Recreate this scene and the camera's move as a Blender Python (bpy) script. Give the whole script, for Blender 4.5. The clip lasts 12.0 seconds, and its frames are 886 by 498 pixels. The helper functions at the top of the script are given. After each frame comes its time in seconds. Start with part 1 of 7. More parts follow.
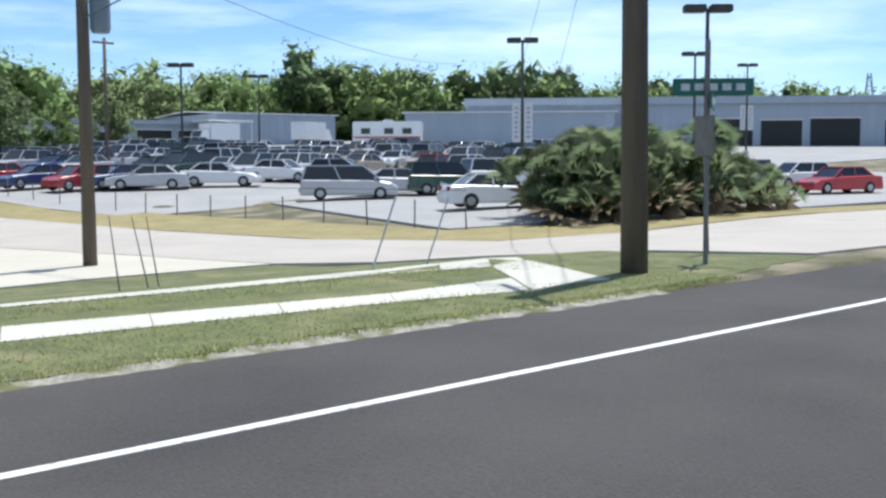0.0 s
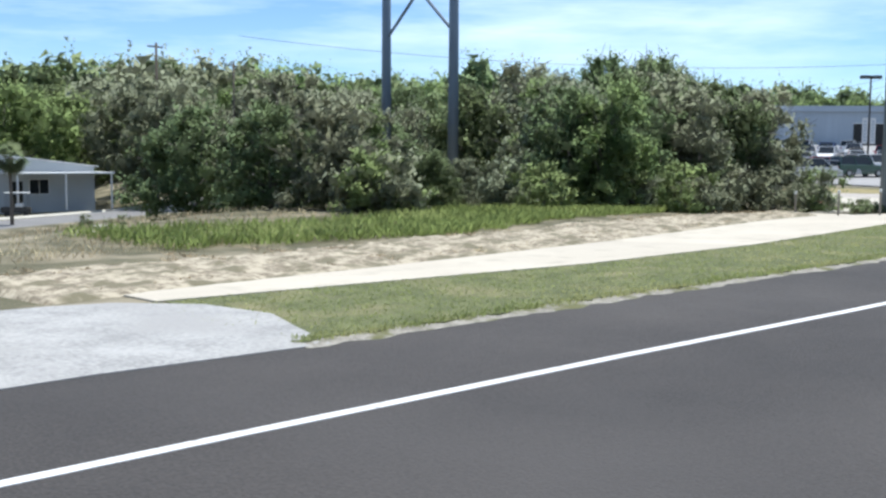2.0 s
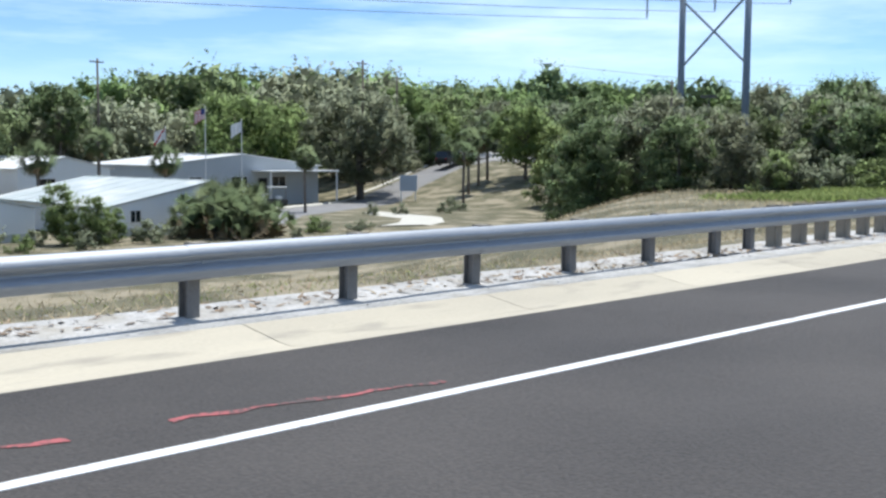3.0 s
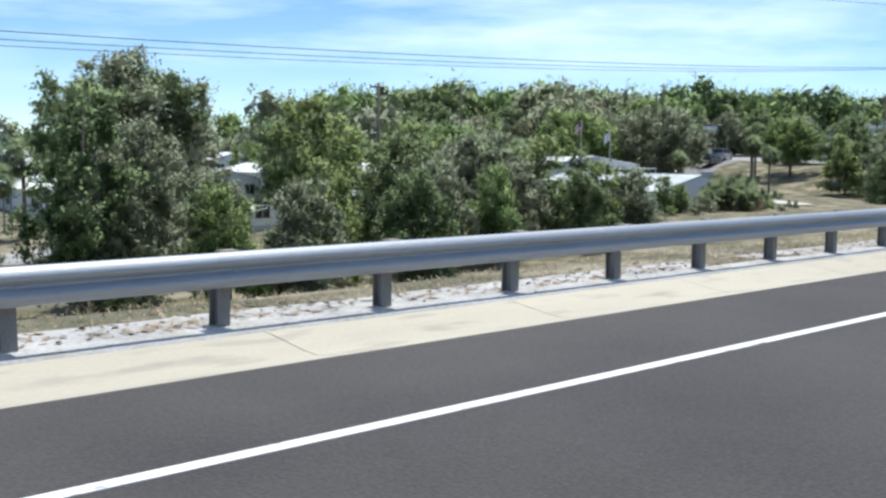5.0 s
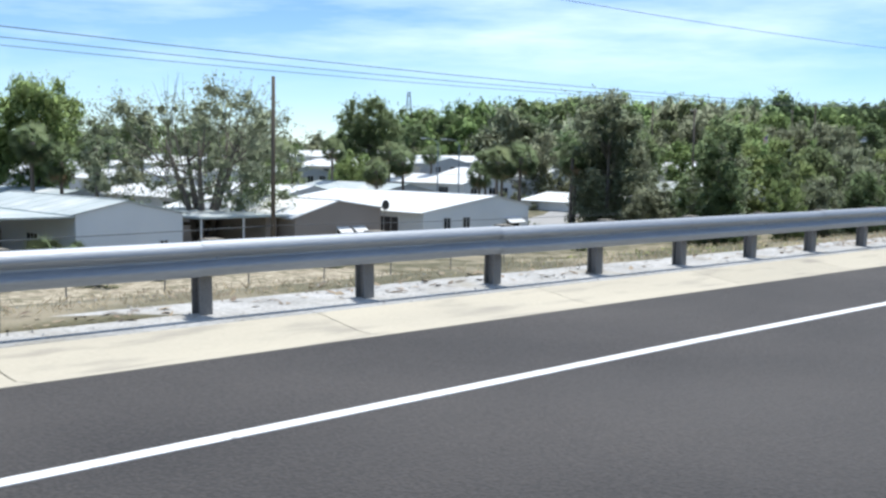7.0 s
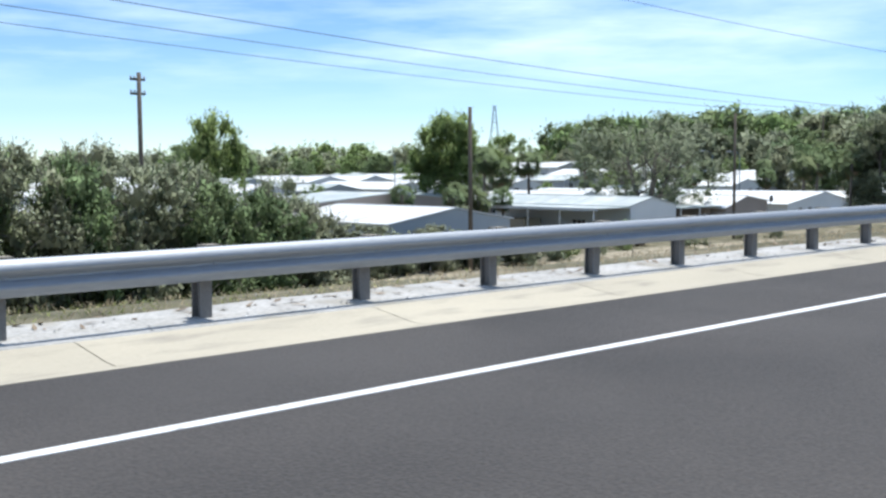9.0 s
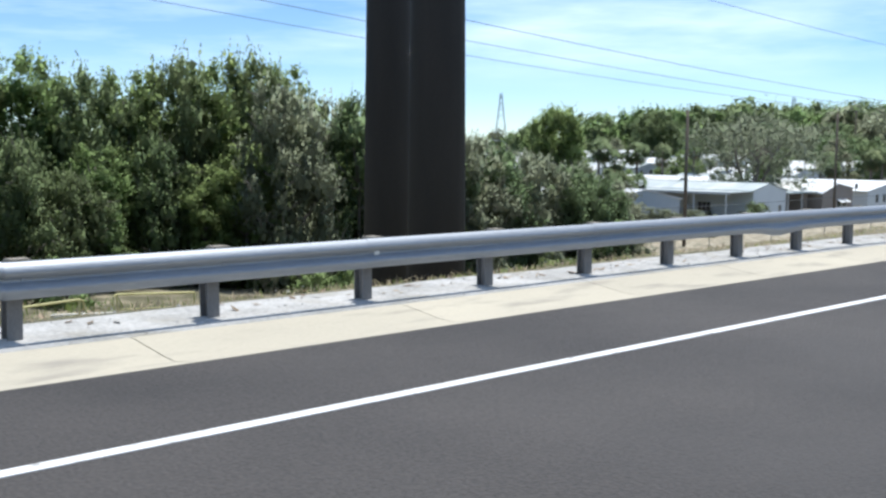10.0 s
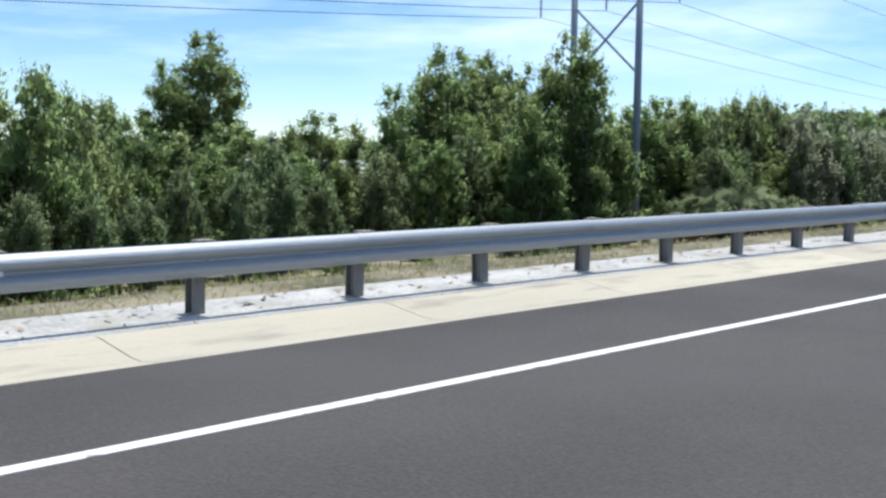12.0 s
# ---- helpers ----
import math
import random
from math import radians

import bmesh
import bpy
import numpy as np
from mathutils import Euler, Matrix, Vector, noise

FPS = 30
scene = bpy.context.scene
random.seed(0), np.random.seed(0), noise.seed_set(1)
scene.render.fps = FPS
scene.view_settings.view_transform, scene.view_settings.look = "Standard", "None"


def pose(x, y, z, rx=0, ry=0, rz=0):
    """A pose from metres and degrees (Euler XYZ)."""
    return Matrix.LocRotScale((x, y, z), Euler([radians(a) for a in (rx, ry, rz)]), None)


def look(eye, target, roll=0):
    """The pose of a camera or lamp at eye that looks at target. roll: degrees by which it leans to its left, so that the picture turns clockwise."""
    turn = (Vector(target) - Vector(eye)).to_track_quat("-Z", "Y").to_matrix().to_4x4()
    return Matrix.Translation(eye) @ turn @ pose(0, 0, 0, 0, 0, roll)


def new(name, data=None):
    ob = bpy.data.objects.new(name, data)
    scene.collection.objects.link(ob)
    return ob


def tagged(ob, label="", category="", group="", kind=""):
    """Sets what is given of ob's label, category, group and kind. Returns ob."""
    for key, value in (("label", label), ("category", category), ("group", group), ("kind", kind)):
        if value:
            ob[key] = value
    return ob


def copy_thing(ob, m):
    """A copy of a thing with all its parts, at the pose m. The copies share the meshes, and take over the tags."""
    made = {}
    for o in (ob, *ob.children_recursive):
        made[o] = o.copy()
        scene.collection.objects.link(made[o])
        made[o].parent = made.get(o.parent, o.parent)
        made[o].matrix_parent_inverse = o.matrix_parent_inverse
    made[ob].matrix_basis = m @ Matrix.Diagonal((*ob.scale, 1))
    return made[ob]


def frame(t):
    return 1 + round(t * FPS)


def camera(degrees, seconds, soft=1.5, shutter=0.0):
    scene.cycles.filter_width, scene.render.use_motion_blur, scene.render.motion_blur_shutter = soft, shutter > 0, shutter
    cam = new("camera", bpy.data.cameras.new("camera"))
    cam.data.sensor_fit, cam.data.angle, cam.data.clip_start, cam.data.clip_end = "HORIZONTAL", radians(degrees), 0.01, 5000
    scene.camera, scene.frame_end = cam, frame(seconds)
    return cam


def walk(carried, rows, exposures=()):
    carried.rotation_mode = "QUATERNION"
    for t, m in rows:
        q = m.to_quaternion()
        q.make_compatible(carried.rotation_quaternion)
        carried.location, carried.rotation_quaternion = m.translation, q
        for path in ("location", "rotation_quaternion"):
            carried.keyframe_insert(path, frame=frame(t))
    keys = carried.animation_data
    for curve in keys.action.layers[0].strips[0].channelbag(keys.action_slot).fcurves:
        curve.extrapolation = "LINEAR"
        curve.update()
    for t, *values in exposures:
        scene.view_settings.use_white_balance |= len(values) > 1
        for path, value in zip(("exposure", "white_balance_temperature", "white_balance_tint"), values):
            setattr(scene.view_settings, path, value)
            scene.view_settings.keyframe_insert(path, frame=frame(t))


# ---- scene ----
from mathutils import geometry

cam = camera(45.5, 12.0, 2.6)

# seconds, eye x y z, yaw, pitch, roll (degrees). x runs back along the road, y away from it, z up from the verge.
PATH = [
    (0, 5.753, -9.758, 1.840, -42.44, -4.79, -0.23),
    (0.5, -6.590, -9.406, 1.754, -43.09, -4.79, -0.03),
    (1, -18.997, -9.200, 1.697, -43.35, -4.52, -0.14),
    (1.5, -31.419, -9.301, 1.804, -43.67, -4.98, 0.72),
    (2, -43.867, -9.009, 1.809, -43.87, -5.18, 0.38),
    (2.5, -56.289, -8.806, 1.693, -43.90, -5.27, 0.52),
    (3, -68.517, -8.216, 1.495, -44.31, -5.01, 0.43),
    (3.5, -80.865, -8.183, 1.470, -44.14, -4.77, 0.59),
    (5.5, -130.378, -8.160, 1.579, -42.74, -5.07, 0.19),
    (6, -142.749, -8.111, 1.512, -42.98, -4.65, 0.15),
    (6.5, -155.196, -8.149, 1.478, -43.65, -4.91, 0.47),
    (7, -167.596, -8.196, 1.462, -43.96, -4.94, 0.88),
    (7.5, -180.050, -8.277, 1.398, -43.84, -5.08, 0.59),
    (9.5, -229.596, -8.787, 1.427, -42.12, -4.25, -0.46),
    (10, -242.219, -8.750, 1.610, -43.57, -5.19, 0.45),
    (10.5, -254.608, -8.742, 1.569, -43.87, -4.96, 0.37),
    (11, -266.902, -8.602, 1.567, -44.00, -5.06, 0.45),
    (11.5, -279.225, -8.567, 1.508, -43.93, -4.93, 0.47),
    (12, -291.499, -8.490, 1.526, -43.89, -5.19, 0.59),
]


def aim(x, y, z, yaw, pitch, roll):
    ahead = Vector((-math.sin(radians(yaw)) * math.cos(radians(pitch)), math.cos(radians(yaw)) * math.cos(radians(pitch)), math.sin(radians(pitch))))
    return look((x, y, z), Vector((x, y, z)) + ahead * 10, roll)


walk(cam, [(t, aim(*row)) for t, *row in PATH], [(0.0, 0.4, 6050, 9)])

# ---------------------------------------------------------------- light
SUN_EL, SUN_AZ = 73.0, 76.0          # azimuth from +y towards +x
sun = new("sun", bpy.data.lights.new("sun", "SUN"))
sun.data.energy, sun.data.angle, sun.data.color = 4.2, radians(0.53), (1.0, 0.95, 0.87)
sun_dir = Vector((math.sin(radians(SUN_AZ)) * math.cos(radians(SUN_EL)), math.cos(radians(SUN_AZ)) * math.cos(radians(SUN_EL)), math.sin(radians(SUN_EL))))
sun.matrix_world = look((0, 0, 60), Vector((0, 0, 60)) - sun_dir)

world = bpy.data.worlds.new("world")
scene.world = world
world.use_nodes = True
wn, wl = world.node_tree.nodes, world.node_tree.links
wn.clear()
w_out, w_bg, w_sky = wn.new("ShaderNodeOutputWorld"), wn.new("ShaderNodeBackground"), wn.new("ShaderNodeTexSky")
w_sky.sky_type, w_sky.sun_disc = "NISHITA", False
w_sky.sun_elevation, w_sky.sun_rotation = radians(SUN_EL), radians(SUN_AZ)
w_sky.altitude = 2200.0
w_sky.air_density, w_sky.dust_density, w_sky.ozone_density = 1.0, 0.05, 3.5
# thin streaked cloud over the blue, clear towards the horizon
w_tc, w_map, w_noise, w_ramp, w_mix, w_sep, w_rise, w_both = (wn.new("ShaderNode" + n) for n in ("TexCoord", "Mapping", "TexNoise", "ValToRGB", "Mix", "SeparateXYZ", "MapRange", "Math"))
w_mix.data_type = "RGBA"
w_map.inputs["Scale"].default_value = (2.4, 2.4, 17.0)
w_map.inputs["Rotation"].default_value = (0.0, 0.05, 0.0)
w_map.inputs["Location"].default_value = (0.35, 0.1, 0.2)
w_noise.inputs["Scale"].default_value, w_noise.inputs["Detail"].default_value, w_noise.inputs["Roughness"].default_value = 1.5, 7.0, 0.58
w_ramp.color_ramp.elements[0].position, w_ramp.color_ramp.elements[1].position = 0.4, 0.74
w_ramp.color_ramp.elements[1].color = (0.7, 0.7, 0.7, 1)
w_rise.interpolation_type = "SMOOTHSTEP"
w_rise.inputs["From Min"].default_value, w_rise.inputs["From Max"].default_value = 0.045, 0.1
w_both.operation = "MULTIPLY"
wl.new(w_tc.outputs["Generated"], w_map.inputs["Vector"])
wl.new(w_tc.outputs["Generated"], w_sep.inputs["Vector"])
wl.new(w_sep.outputs["Z"], w_rise.inputs["Value"])
wl.new(w_map.outputs["Vector"], w_noise.inputs["Vector"])
wl.new(w_noise.outputs["Fac"], w_ramp.inputs["Fac"])
wl.new(w_ramp.outputs["Color"], w_both.inputs[0])
wl.new(w_rise.outputs["Result"], w_both.inputs[1])
wl.new(w_both.outputs["Value"], w_mix.inputs[0])
w_sat = wn.new("ShaderNodeHueSaturation")
w_sat.inputs["Saturation"].default_value = 1.08
wl.new(w_sky.outputs["Color"], w_sat.inputs["Color"])
wl.new(w_sat.outputs["Color"], w_mix.inputs[6])
w_mix.inputs[7].default_value = (7.6, 8.7, 9.8, 1)
wl.new(w_mix.outputs[2], w_bg.inputs["Color"])
w_bg.inputs["Strength"].default_value = 0.116
wl.new(w_bg.outputs["Background"], w_out.inputs["Surface"])


# ---------------------------------------------------------------- materials
def material(name, base, dark=None, rough=0.8, scale=6.0, fine=60.0, bump=0.15, metal=0.0, spread=(0.35, 0.68), third=None, third_scale=0.6, third_at=(0.5, 0.7), vary=0.0, island=0.0, stretch=None, world_space=False):
    """Two scales of colour noise between base and dark, an optional third colour in patches, fine relief."""
    m = bpy.data.materials.new(name)
    m.use_nodes = True
    n, l = m.node_tree.nodes, m.node_tree.links
    b = n["Principled BSDF"]
    b.inputs["Roughness"].default_value, b.inputs["Metallic"].default_value = rough, metal
    dark = dark or tuple(c * 0.7 for c in base)
    tc = n.new("ShaderNodeTexCoord")
    vec = n.new("ShaderNodeNewGeometry").outputs["Position"] if world_space else tc.outputs["Object"]
    if stretch:
        mp = n.new("ShaderNodeMapping")
        mp.inputs["Scale"].default_value = stretch
        l.new(vec, mp.inputs["Vector"])
        vec = mp.outputs["Vector"]

    def noise_tex(s, detail=5.0):
        t = n.new("ShaderNodeTexNoise")
        t.inputs["Scale"].default_value, t.inputs["Detail"].default_value = s, detail
        l.new(vec, t.inputs["Vector"])
        return t

    big, small = noise_tex(scale), noise_tex(fine, 3.0)
    ramp = n.new("ShaderNodeValToRGB")
    ramp.color_ramp.elements[0].position, ramp.color_ramp.elements[1].position = spread
    ramp.color_ramp.elements[0].color, ramp.color_ramp.elements[1].color = (*dark, 1), (*base, 1)
    add = n.new("ShaderNodeMath")
    add.operation = "MULTIPLY_ADD"
    add.inputs[1].default_value = 0.5
    half = n.new("ShaderNodeMath")
    half.operation = "MULTIPLY"
    half.inputs[1].default_value = 0.5
    l.new(small.outputs["Fac"], half.inputs[0])
    l.new(big.outputs["Fac"], add.inputs[0])
    l.new(half.outputs[0], add.inputs[2])
    l.new(add.outputs[0], ramp.inputs["Fac"])
    col = ramp.outputs["Color"]
    if third:
        t3 = noise_tex(third_scale, 6.0)
        r3 = n.new("ShaderNodeValToRGB")
        r3.color_ramp.elements[0].position, r3.color_ramp.elements[1].position = third_at
        mx = n.new("ShaderNodeMix")
        mx.data_type = "RGBA"
        l.new(t3.outputs["Fac"], r3.inputs["Fac"])
        l.new(r3.outputs["Color"], mx.inputs[0])
        l.new(col, mx.inputs[6])
        mx.inputs[7].default_value = (*third, 1)
        col = mx.outputs[2]
    if vary or island:
        src = n.new("ShaderNodeObjectInfo").outputs["Random"] if vary else n.new("ShaderNodeNewGeometry").outputs["Random Per Island"]
        rng = n.new("ShaderNodeMapRange")
        k = vary or island
        rng.inputs["To Min"].default_value, rng.inputs["To Max"].default_value = 1 - k, 1 + k
        l.new(src, rng.inputs["Value"])
        hs = n.new("ShaderNodeHueSaturation")
        l.new(rng.outputs["Result"], hs.inputs["Value"])
        l.new(col, hs.inputs["Color"])
        col = hs.outputs["Color"]
    l.new(col, b.inputs["Base Color"])
    if bump:
        bp = n.new("ShaderNodeBump")
        bp.inputs["Strength"].default_value, bp.inputs["Distance"].default_value = bump, 0.02
        l.new(small.outputs["Fac"], bp.inputs["Height"])
        l.new(bp.outputs["Normal"], b.inputs["Normal"])
    return m


def leaf_material(name, base, dark, light):
    """Leaves that let some light through, each a little different, and each plant as well."""
    m = material(name, base, dark, rough=0.7, scale=0.6, fine=9.0, bump=0, spread=(0.3, 0.7), third=light, third_scale=0.35, third_at=(0.5, 0.75), island=0.16)
    n, l = m.node_tree.nodes, m.node_tree.links
    b = n["Principled BSDF"]
    tr, mix = n.new("ShaderNodeBsdfTranslucent"), n.new("ShaderNodeMixShader")
    col = b.inputs["Base Color"].links[0].from_socket
    plant, info, hue = n.new("ShaderNodeHueSaturation"), n.new("ShaderNodeObjectInfo"), n.new("ShaderNodeMapRange")
    hue.inputs["To Min"].default_value, hue.inputs["To Max"].default_value = 0.485, 0.512
    l.new(info.outputs["Random"], hue.inputs["Value"])
    l.new(hue.outputs["Result"], plant.inputs["Hue"])
    l.new(col, plant.inputs["Color"])
    l.new(plant.outputs["Color"], b.inputs["Base Color"])
    lift = n.new("ShaderNodeHueSaturation")
    lift.inputs["Value"].default_value, lift.inputs["Saturation"].default_value = 2.15, 1.02
    l.new(plant.outputs["Color"], lift.inputs["Color"])
    l.new(lift.outputs["Color"], tr.inputs["Color"])
    mix.inputs[0].default_value = 0.72
    b.inputs["Specular IOR Level"].default_value = 0.1
    l.new(b.outputs[0], mix.inputs[1])
    l.new(tr.outputs[0], mix.inputs[2])
    l.new(mix.outputs[0], n["Material Output"].inputs["Surface"])
    return m


ASPHALT = material("asphalt", (0.077, 0.068, 0.06), (0.028, 0.0255, 0.0235), rough=0.92, scale=0.35, fine=38, bump=0.8, spread=(0.32, 0.66), third=(0.066, 0.06, 0.055), third_scale=0.22, third_at=(0.5, 0.8))
LINE = material("line paint", (0.8, 0.8, 0.78), (0.56, 0.55, 0.52), rough=0.7, scale=3, fine=60, bump=0.3, spread=(0.34, 0.58), third=(0.3, 0.29, 0.27), third_scale=9.0, third_at=(0.6, 0.72))
CONCRETE = material("concrete", (0.49, 0.44, 0.335), (0.4, 0.36, 0.28), rough=0.92, scale=0.8, fine=45, bump=0.4, third=(0.31, 0.28, 0.225), third_scale=2.2, third_at=(0.54, 0.72), vary=0.07, stretch=(0.45, 1.6, 1), world_space=True)
WALK = material("sidewalk concrete", (0.56, 0.535, 0.46), (0.46, 0.44, 0.375), rough=0.9, scale=0.7, fine=50, bump=0.3, vary=0.06, world_space=True)
CREAM_PATH = material("cream path concrete", (0.57, 0.515, 0.415), (0.47, 0.42, 0.335), rough=0.92, scale=0.6, fine=40, bump=0.3, third=(0.4, 0.36, 0.28), third_scale=1.4, third_at=(0.56, 0.74), vary=0.05, world_space=True)
APRON = material("grey crushed stone apron", (0.43, 0.42, 0.395), (0.28, 0.275, 0.26), rough=0.95, scale=1.6, fine=20, bump=1.0, spread=(0.38, 0.6), third=(0.34, 0.33, 0.31), third_scale=0.8, third_at=(0.5, 0.65))
GROUND = material("grass ground", (0.155, 0.138, 0.078), (0.075, 0.073, 0.036), rough=0.95, scale=0.9, fine=24, bump=0.9, spread=(0.4, 0.62), third=(0.27, 0.232, 0.155), third_scale=0.5, third_at=(0.46, 0.62))
GRASS = material("verge turf", (0.15, 0.162, 0.06), (0.08, 0.092, 0.032), rough=0.95, scale=2.2, fine=16, bump=1.0, spread=(0.4, 0.62), third=(0.215, 0.195, 0.095), third_scale=0.9, third_at=(0.5, 0.72))
SAND = material("pale gravel", (0.5, 0.485, 0.455), (0.31, 0.3, 0.275), rough=0.95, scale=1.4, fine=22, bump=1.0, spread=(0.38, 0.6), third=(0.33, 0.3, 0.24), third_scale=1.3, third_at=(0.54, 0.72))
STEEL = material("galvanised steel", (0.35, 0.37, 0.395), (0.285, 0.305, 0.33), rough=0.58, scale=1.2, fine=24, bump=0.1, metal=0.62, spread=(0.36, 0.64), third=(0.25, 0.27, 0.295), third_scale=2.4, third_at=(0.5, 0.75), stretch=(0.35, 2.5, 2.5))
POST_STEEL = material("weathered post steel", (0.25, 0.24, 0.228), (0.17, 0.16, 0.15), rough=0.7, scale=4, fine=40, bump=0.2, metal=0.3)
POST_WOOD = material("grey treated wood", (0.33, 0.29, 0.23), (0.2, 0.175, 0.14), rough=0.9, scale=3, fine=30, bump=0.4, stretch=(6, 6, 1))
BARK = material("bark", (0.2, 0.172, 0.145), (0.1, 0.085, 0.07), rough=0.95, scale=3, fine=20, bump=0.8)
LEAF = [
    leaf_material("oak leaf", (0.148, 0.196, 0.08), (0.108, 0.146, 0.06), (0.188, 0.236, 0.1)),
    leaf_material("grey green leaf", (0.168, 0.182, 0.122), (0.135, 0.15, 0.102), (0.192, 0.203, 0.134)),
    leaf_material("fresh leaf", (0.158, 0.2, 0.085), (0.112, 0.145, 0.064), (0.2, 0.24, 0.11)),
    leaf_material("dark leaf", (0.124, 0.16, 0.08), (0.098, 0.128, 0.066), (0.15, 0.184, 0.092)),
]


WOOD_POLE = material("brown pole timber", (0.145, 0.115, 0.085), (0.085, 0.07, 0.054), rough=0.9, scale=1.5, fine=30, bump=0.4, stretch=(5, 5, 0.6))
BLUE_STEEL = material("blue grey steel", (0.2, 0.245, 0.295), (0.16, 0.2, 0.25), rough=0.6, scale=0.8, fine=20, bump=0.05, metal=0.2)
RUST_STEEL = material("weathering steel", (0.034, 0.03, 0.03), (0.02, 0.019, 0.02), rough=0.8, scale=0.7, fine=25, bump=0.15, stretch=(3, 3, 0.5))
DARK_METAL = material("dark painted metal", (0.05, 0.048, 0.045), rough=0.6, bump=0.05)
# plain black; the workshop and showroom bays use it as painted shade
BLACK = material("black plastic and painted shade", (0.02, 0.02, 0.02), rough=0.7, bump=0.05)
WIRE = material("cable", (0.1, 0.11, 0.12), rough=0.6, bump=0)
WHITE_ROOF = material("white painted roof metal", (0.78, 0.78, 0.76), (0.62, 0.63, 0.62), rough=0.6, scale=0.5, fine=14, bump=0.05, third=(0.58, 0.57, 0.52), third_scale=0.25, vary=0.08)
GREY_ROOF = material("grey green roof metal", (0.5, 0.54, 0.52), (0.36, 0.4, 0.39), rough=0.6, scale=0.5, fine=14, bump=0.05, third=(0.62, 0.62, 0.58), third_scale=0.3)
DARK_ROOF = material("dark shingle roof", (0.16, 0.15, 0.15), (0.1, 0.1, 0.1), rough=0.9, scale=2, fine=20, bump=0.4)
WALL_WHITE = material("white siding", (0.72, 0.74, 0.74), (0.62, 0.64, 0.65), rough=0.7, scale=0.4, fine=20, bump=0.1)
WALL_GREY = material("pale blue grey siding", (0.42, 0.45, 0.47), (0.35, 0.38, 0.4), rough=0.7, scale=0.4, fine=20, bump=0.1)
WALL_TAN = material("taupe siding", (0.33, 0.28, 0.24), (0.27, 0.23, 0.2), rough=0.75, scale=0.4, fine=20, bump=0.1)
WALL_CREAM = material("cream siding", (0.62, 0.57, 0.47), (0.52, 0.48, 0.4), rough=0.75, scale=0.4, fine=20, bump=0.1)
METAL_BLUE = material("pale blue metal cladding", (0.36, 0.41, 0.47), (0.3, 0.345, 0.4), rough=0.6, scale=0.3, fine=12, bump=0.08, stretch=(3, 3, 0.4))
TRIM = material("white trim", (0.75, 0.75, 0.73), rough=0.6, bump=0.03)
PANE = material("dark window glass", (0.025, 0.03, 0.035), rough=0.06, bump=0)
MULCH = material("red mulch", (0.3, 0.085, 0.045), (0.11, 0.035, 0.02), rough=0.95, scale=5, fine=22, bump=1.0, spread=(0.4, 0.6))
EDGE_GRIT = material("sandy grit", (0.36, 0.335, 0.28), (0.2, 0.185, 0.15), rough=0.95, scale=3, fine=18, bump=1.0, spread=(0.4, 0.6), third=(0.13, 0.13, 0.05), third_scale=2.2, third_at=(0.5, 0.6))
SANDY = material("pale yellow sand", (0.46, 0.4, 0.29), (0.2, 0.165, 0.11), rough=0.95, scale=2.5, fine=11, bump=1.0, spread=(0.42, 0.56), third=(0.17, 0.15, 0.09), third_scale=1.6, third_at=(0.5, 0.6))
DRIVE = material("bright concrete drive", (0.54, 0.5, 0.41), (0.44, 0.41, 0.33), rough=0.9, scale=0.4, fine=30, bump=0.2)
STREET = material("pale worn street", (0.46, 0.415, 0.36), (0.37, 0.335, 0.29), rough=0.9, scale=0.5, fine=40, bump=0.3)
LOT = material("car lot asphalt", (0.37, 0.36, 0.345), (0.28, 0.275, 0.265), rough=0.9, scale=0.3, fine=30, bump=0.3)
GRAVEL_GREY = material("grey crushed stone", (0.42, 0.41, 0.39), (0.24, 0.235, 0.22), rough=0.95, scale=2.5, fine=28, bump=1.0)
GREEN_SIGN = material("green sign face", (0.02, 0.16, 0.12), rough=0.5, bump=0.02)
RED_PAINT = material("faded red spray paint", (0.36, 0.1, 0.1), (0.08, 0.064, 0.058), rough=0.9, scale=2.2, fine=22, bump=0.4, spread=(0.46, 0.58))
BENCH = material("weathered white bench boards", (0.6, 0.59, 0.56), (0.48, 0.47, 0.45), rough=0.8, scale=1.5, fine=20, bump=0.2)
PLATE_YELLOW = material("faded yellow tape", (0.55, 0.45, 0.12), (0.42, 0.36, 0.14), rough=0.6, bump=0.05)
GRATE_STEEL = material("dark grate iron", (0.17, 0.175, 0.18), rough=0.6, bump=0.1, metal=0.4)


# ---------------------------------------------------------------- mesh helpers
def mesh_from(name, verts, faces, mat=None, smooth=False):
    me = bpy.data.meshes.new(name)
    me.from_pydata([tuple(v) for v in verts], [], [tuple(f) for f in faces])
    me.update()
    if mat:
        me.materials.append(mat)
    if smooth:
        me.shade_smooth()
    return me


def part(name, bm, mat, parent=None, label="", at=None, smooth=False):
    """One mesh object from a bmesh or a mesh, under parent."""
    if isinstance(bm, bmesh.types.BMesh):
        me = bpy.data.meshes.new(name)
        bm.to_mesh(me)
        bm.free()
        me.materials.append(mat)
        if smooth:
            me.shade_smooth()
    else:
        me = bm
    ob = new(name, me)
    if parent:
        ob.parent = parent
    if at is not None:
        ob.matrix_local = at
    if label:
        tagged(ob, label)
    return ob


def thing(name, at, label, category, group="", kind=""):
    ob = new(name)
    ob.matrix_world = at
    return tagged(ob, label, category, group, kind)


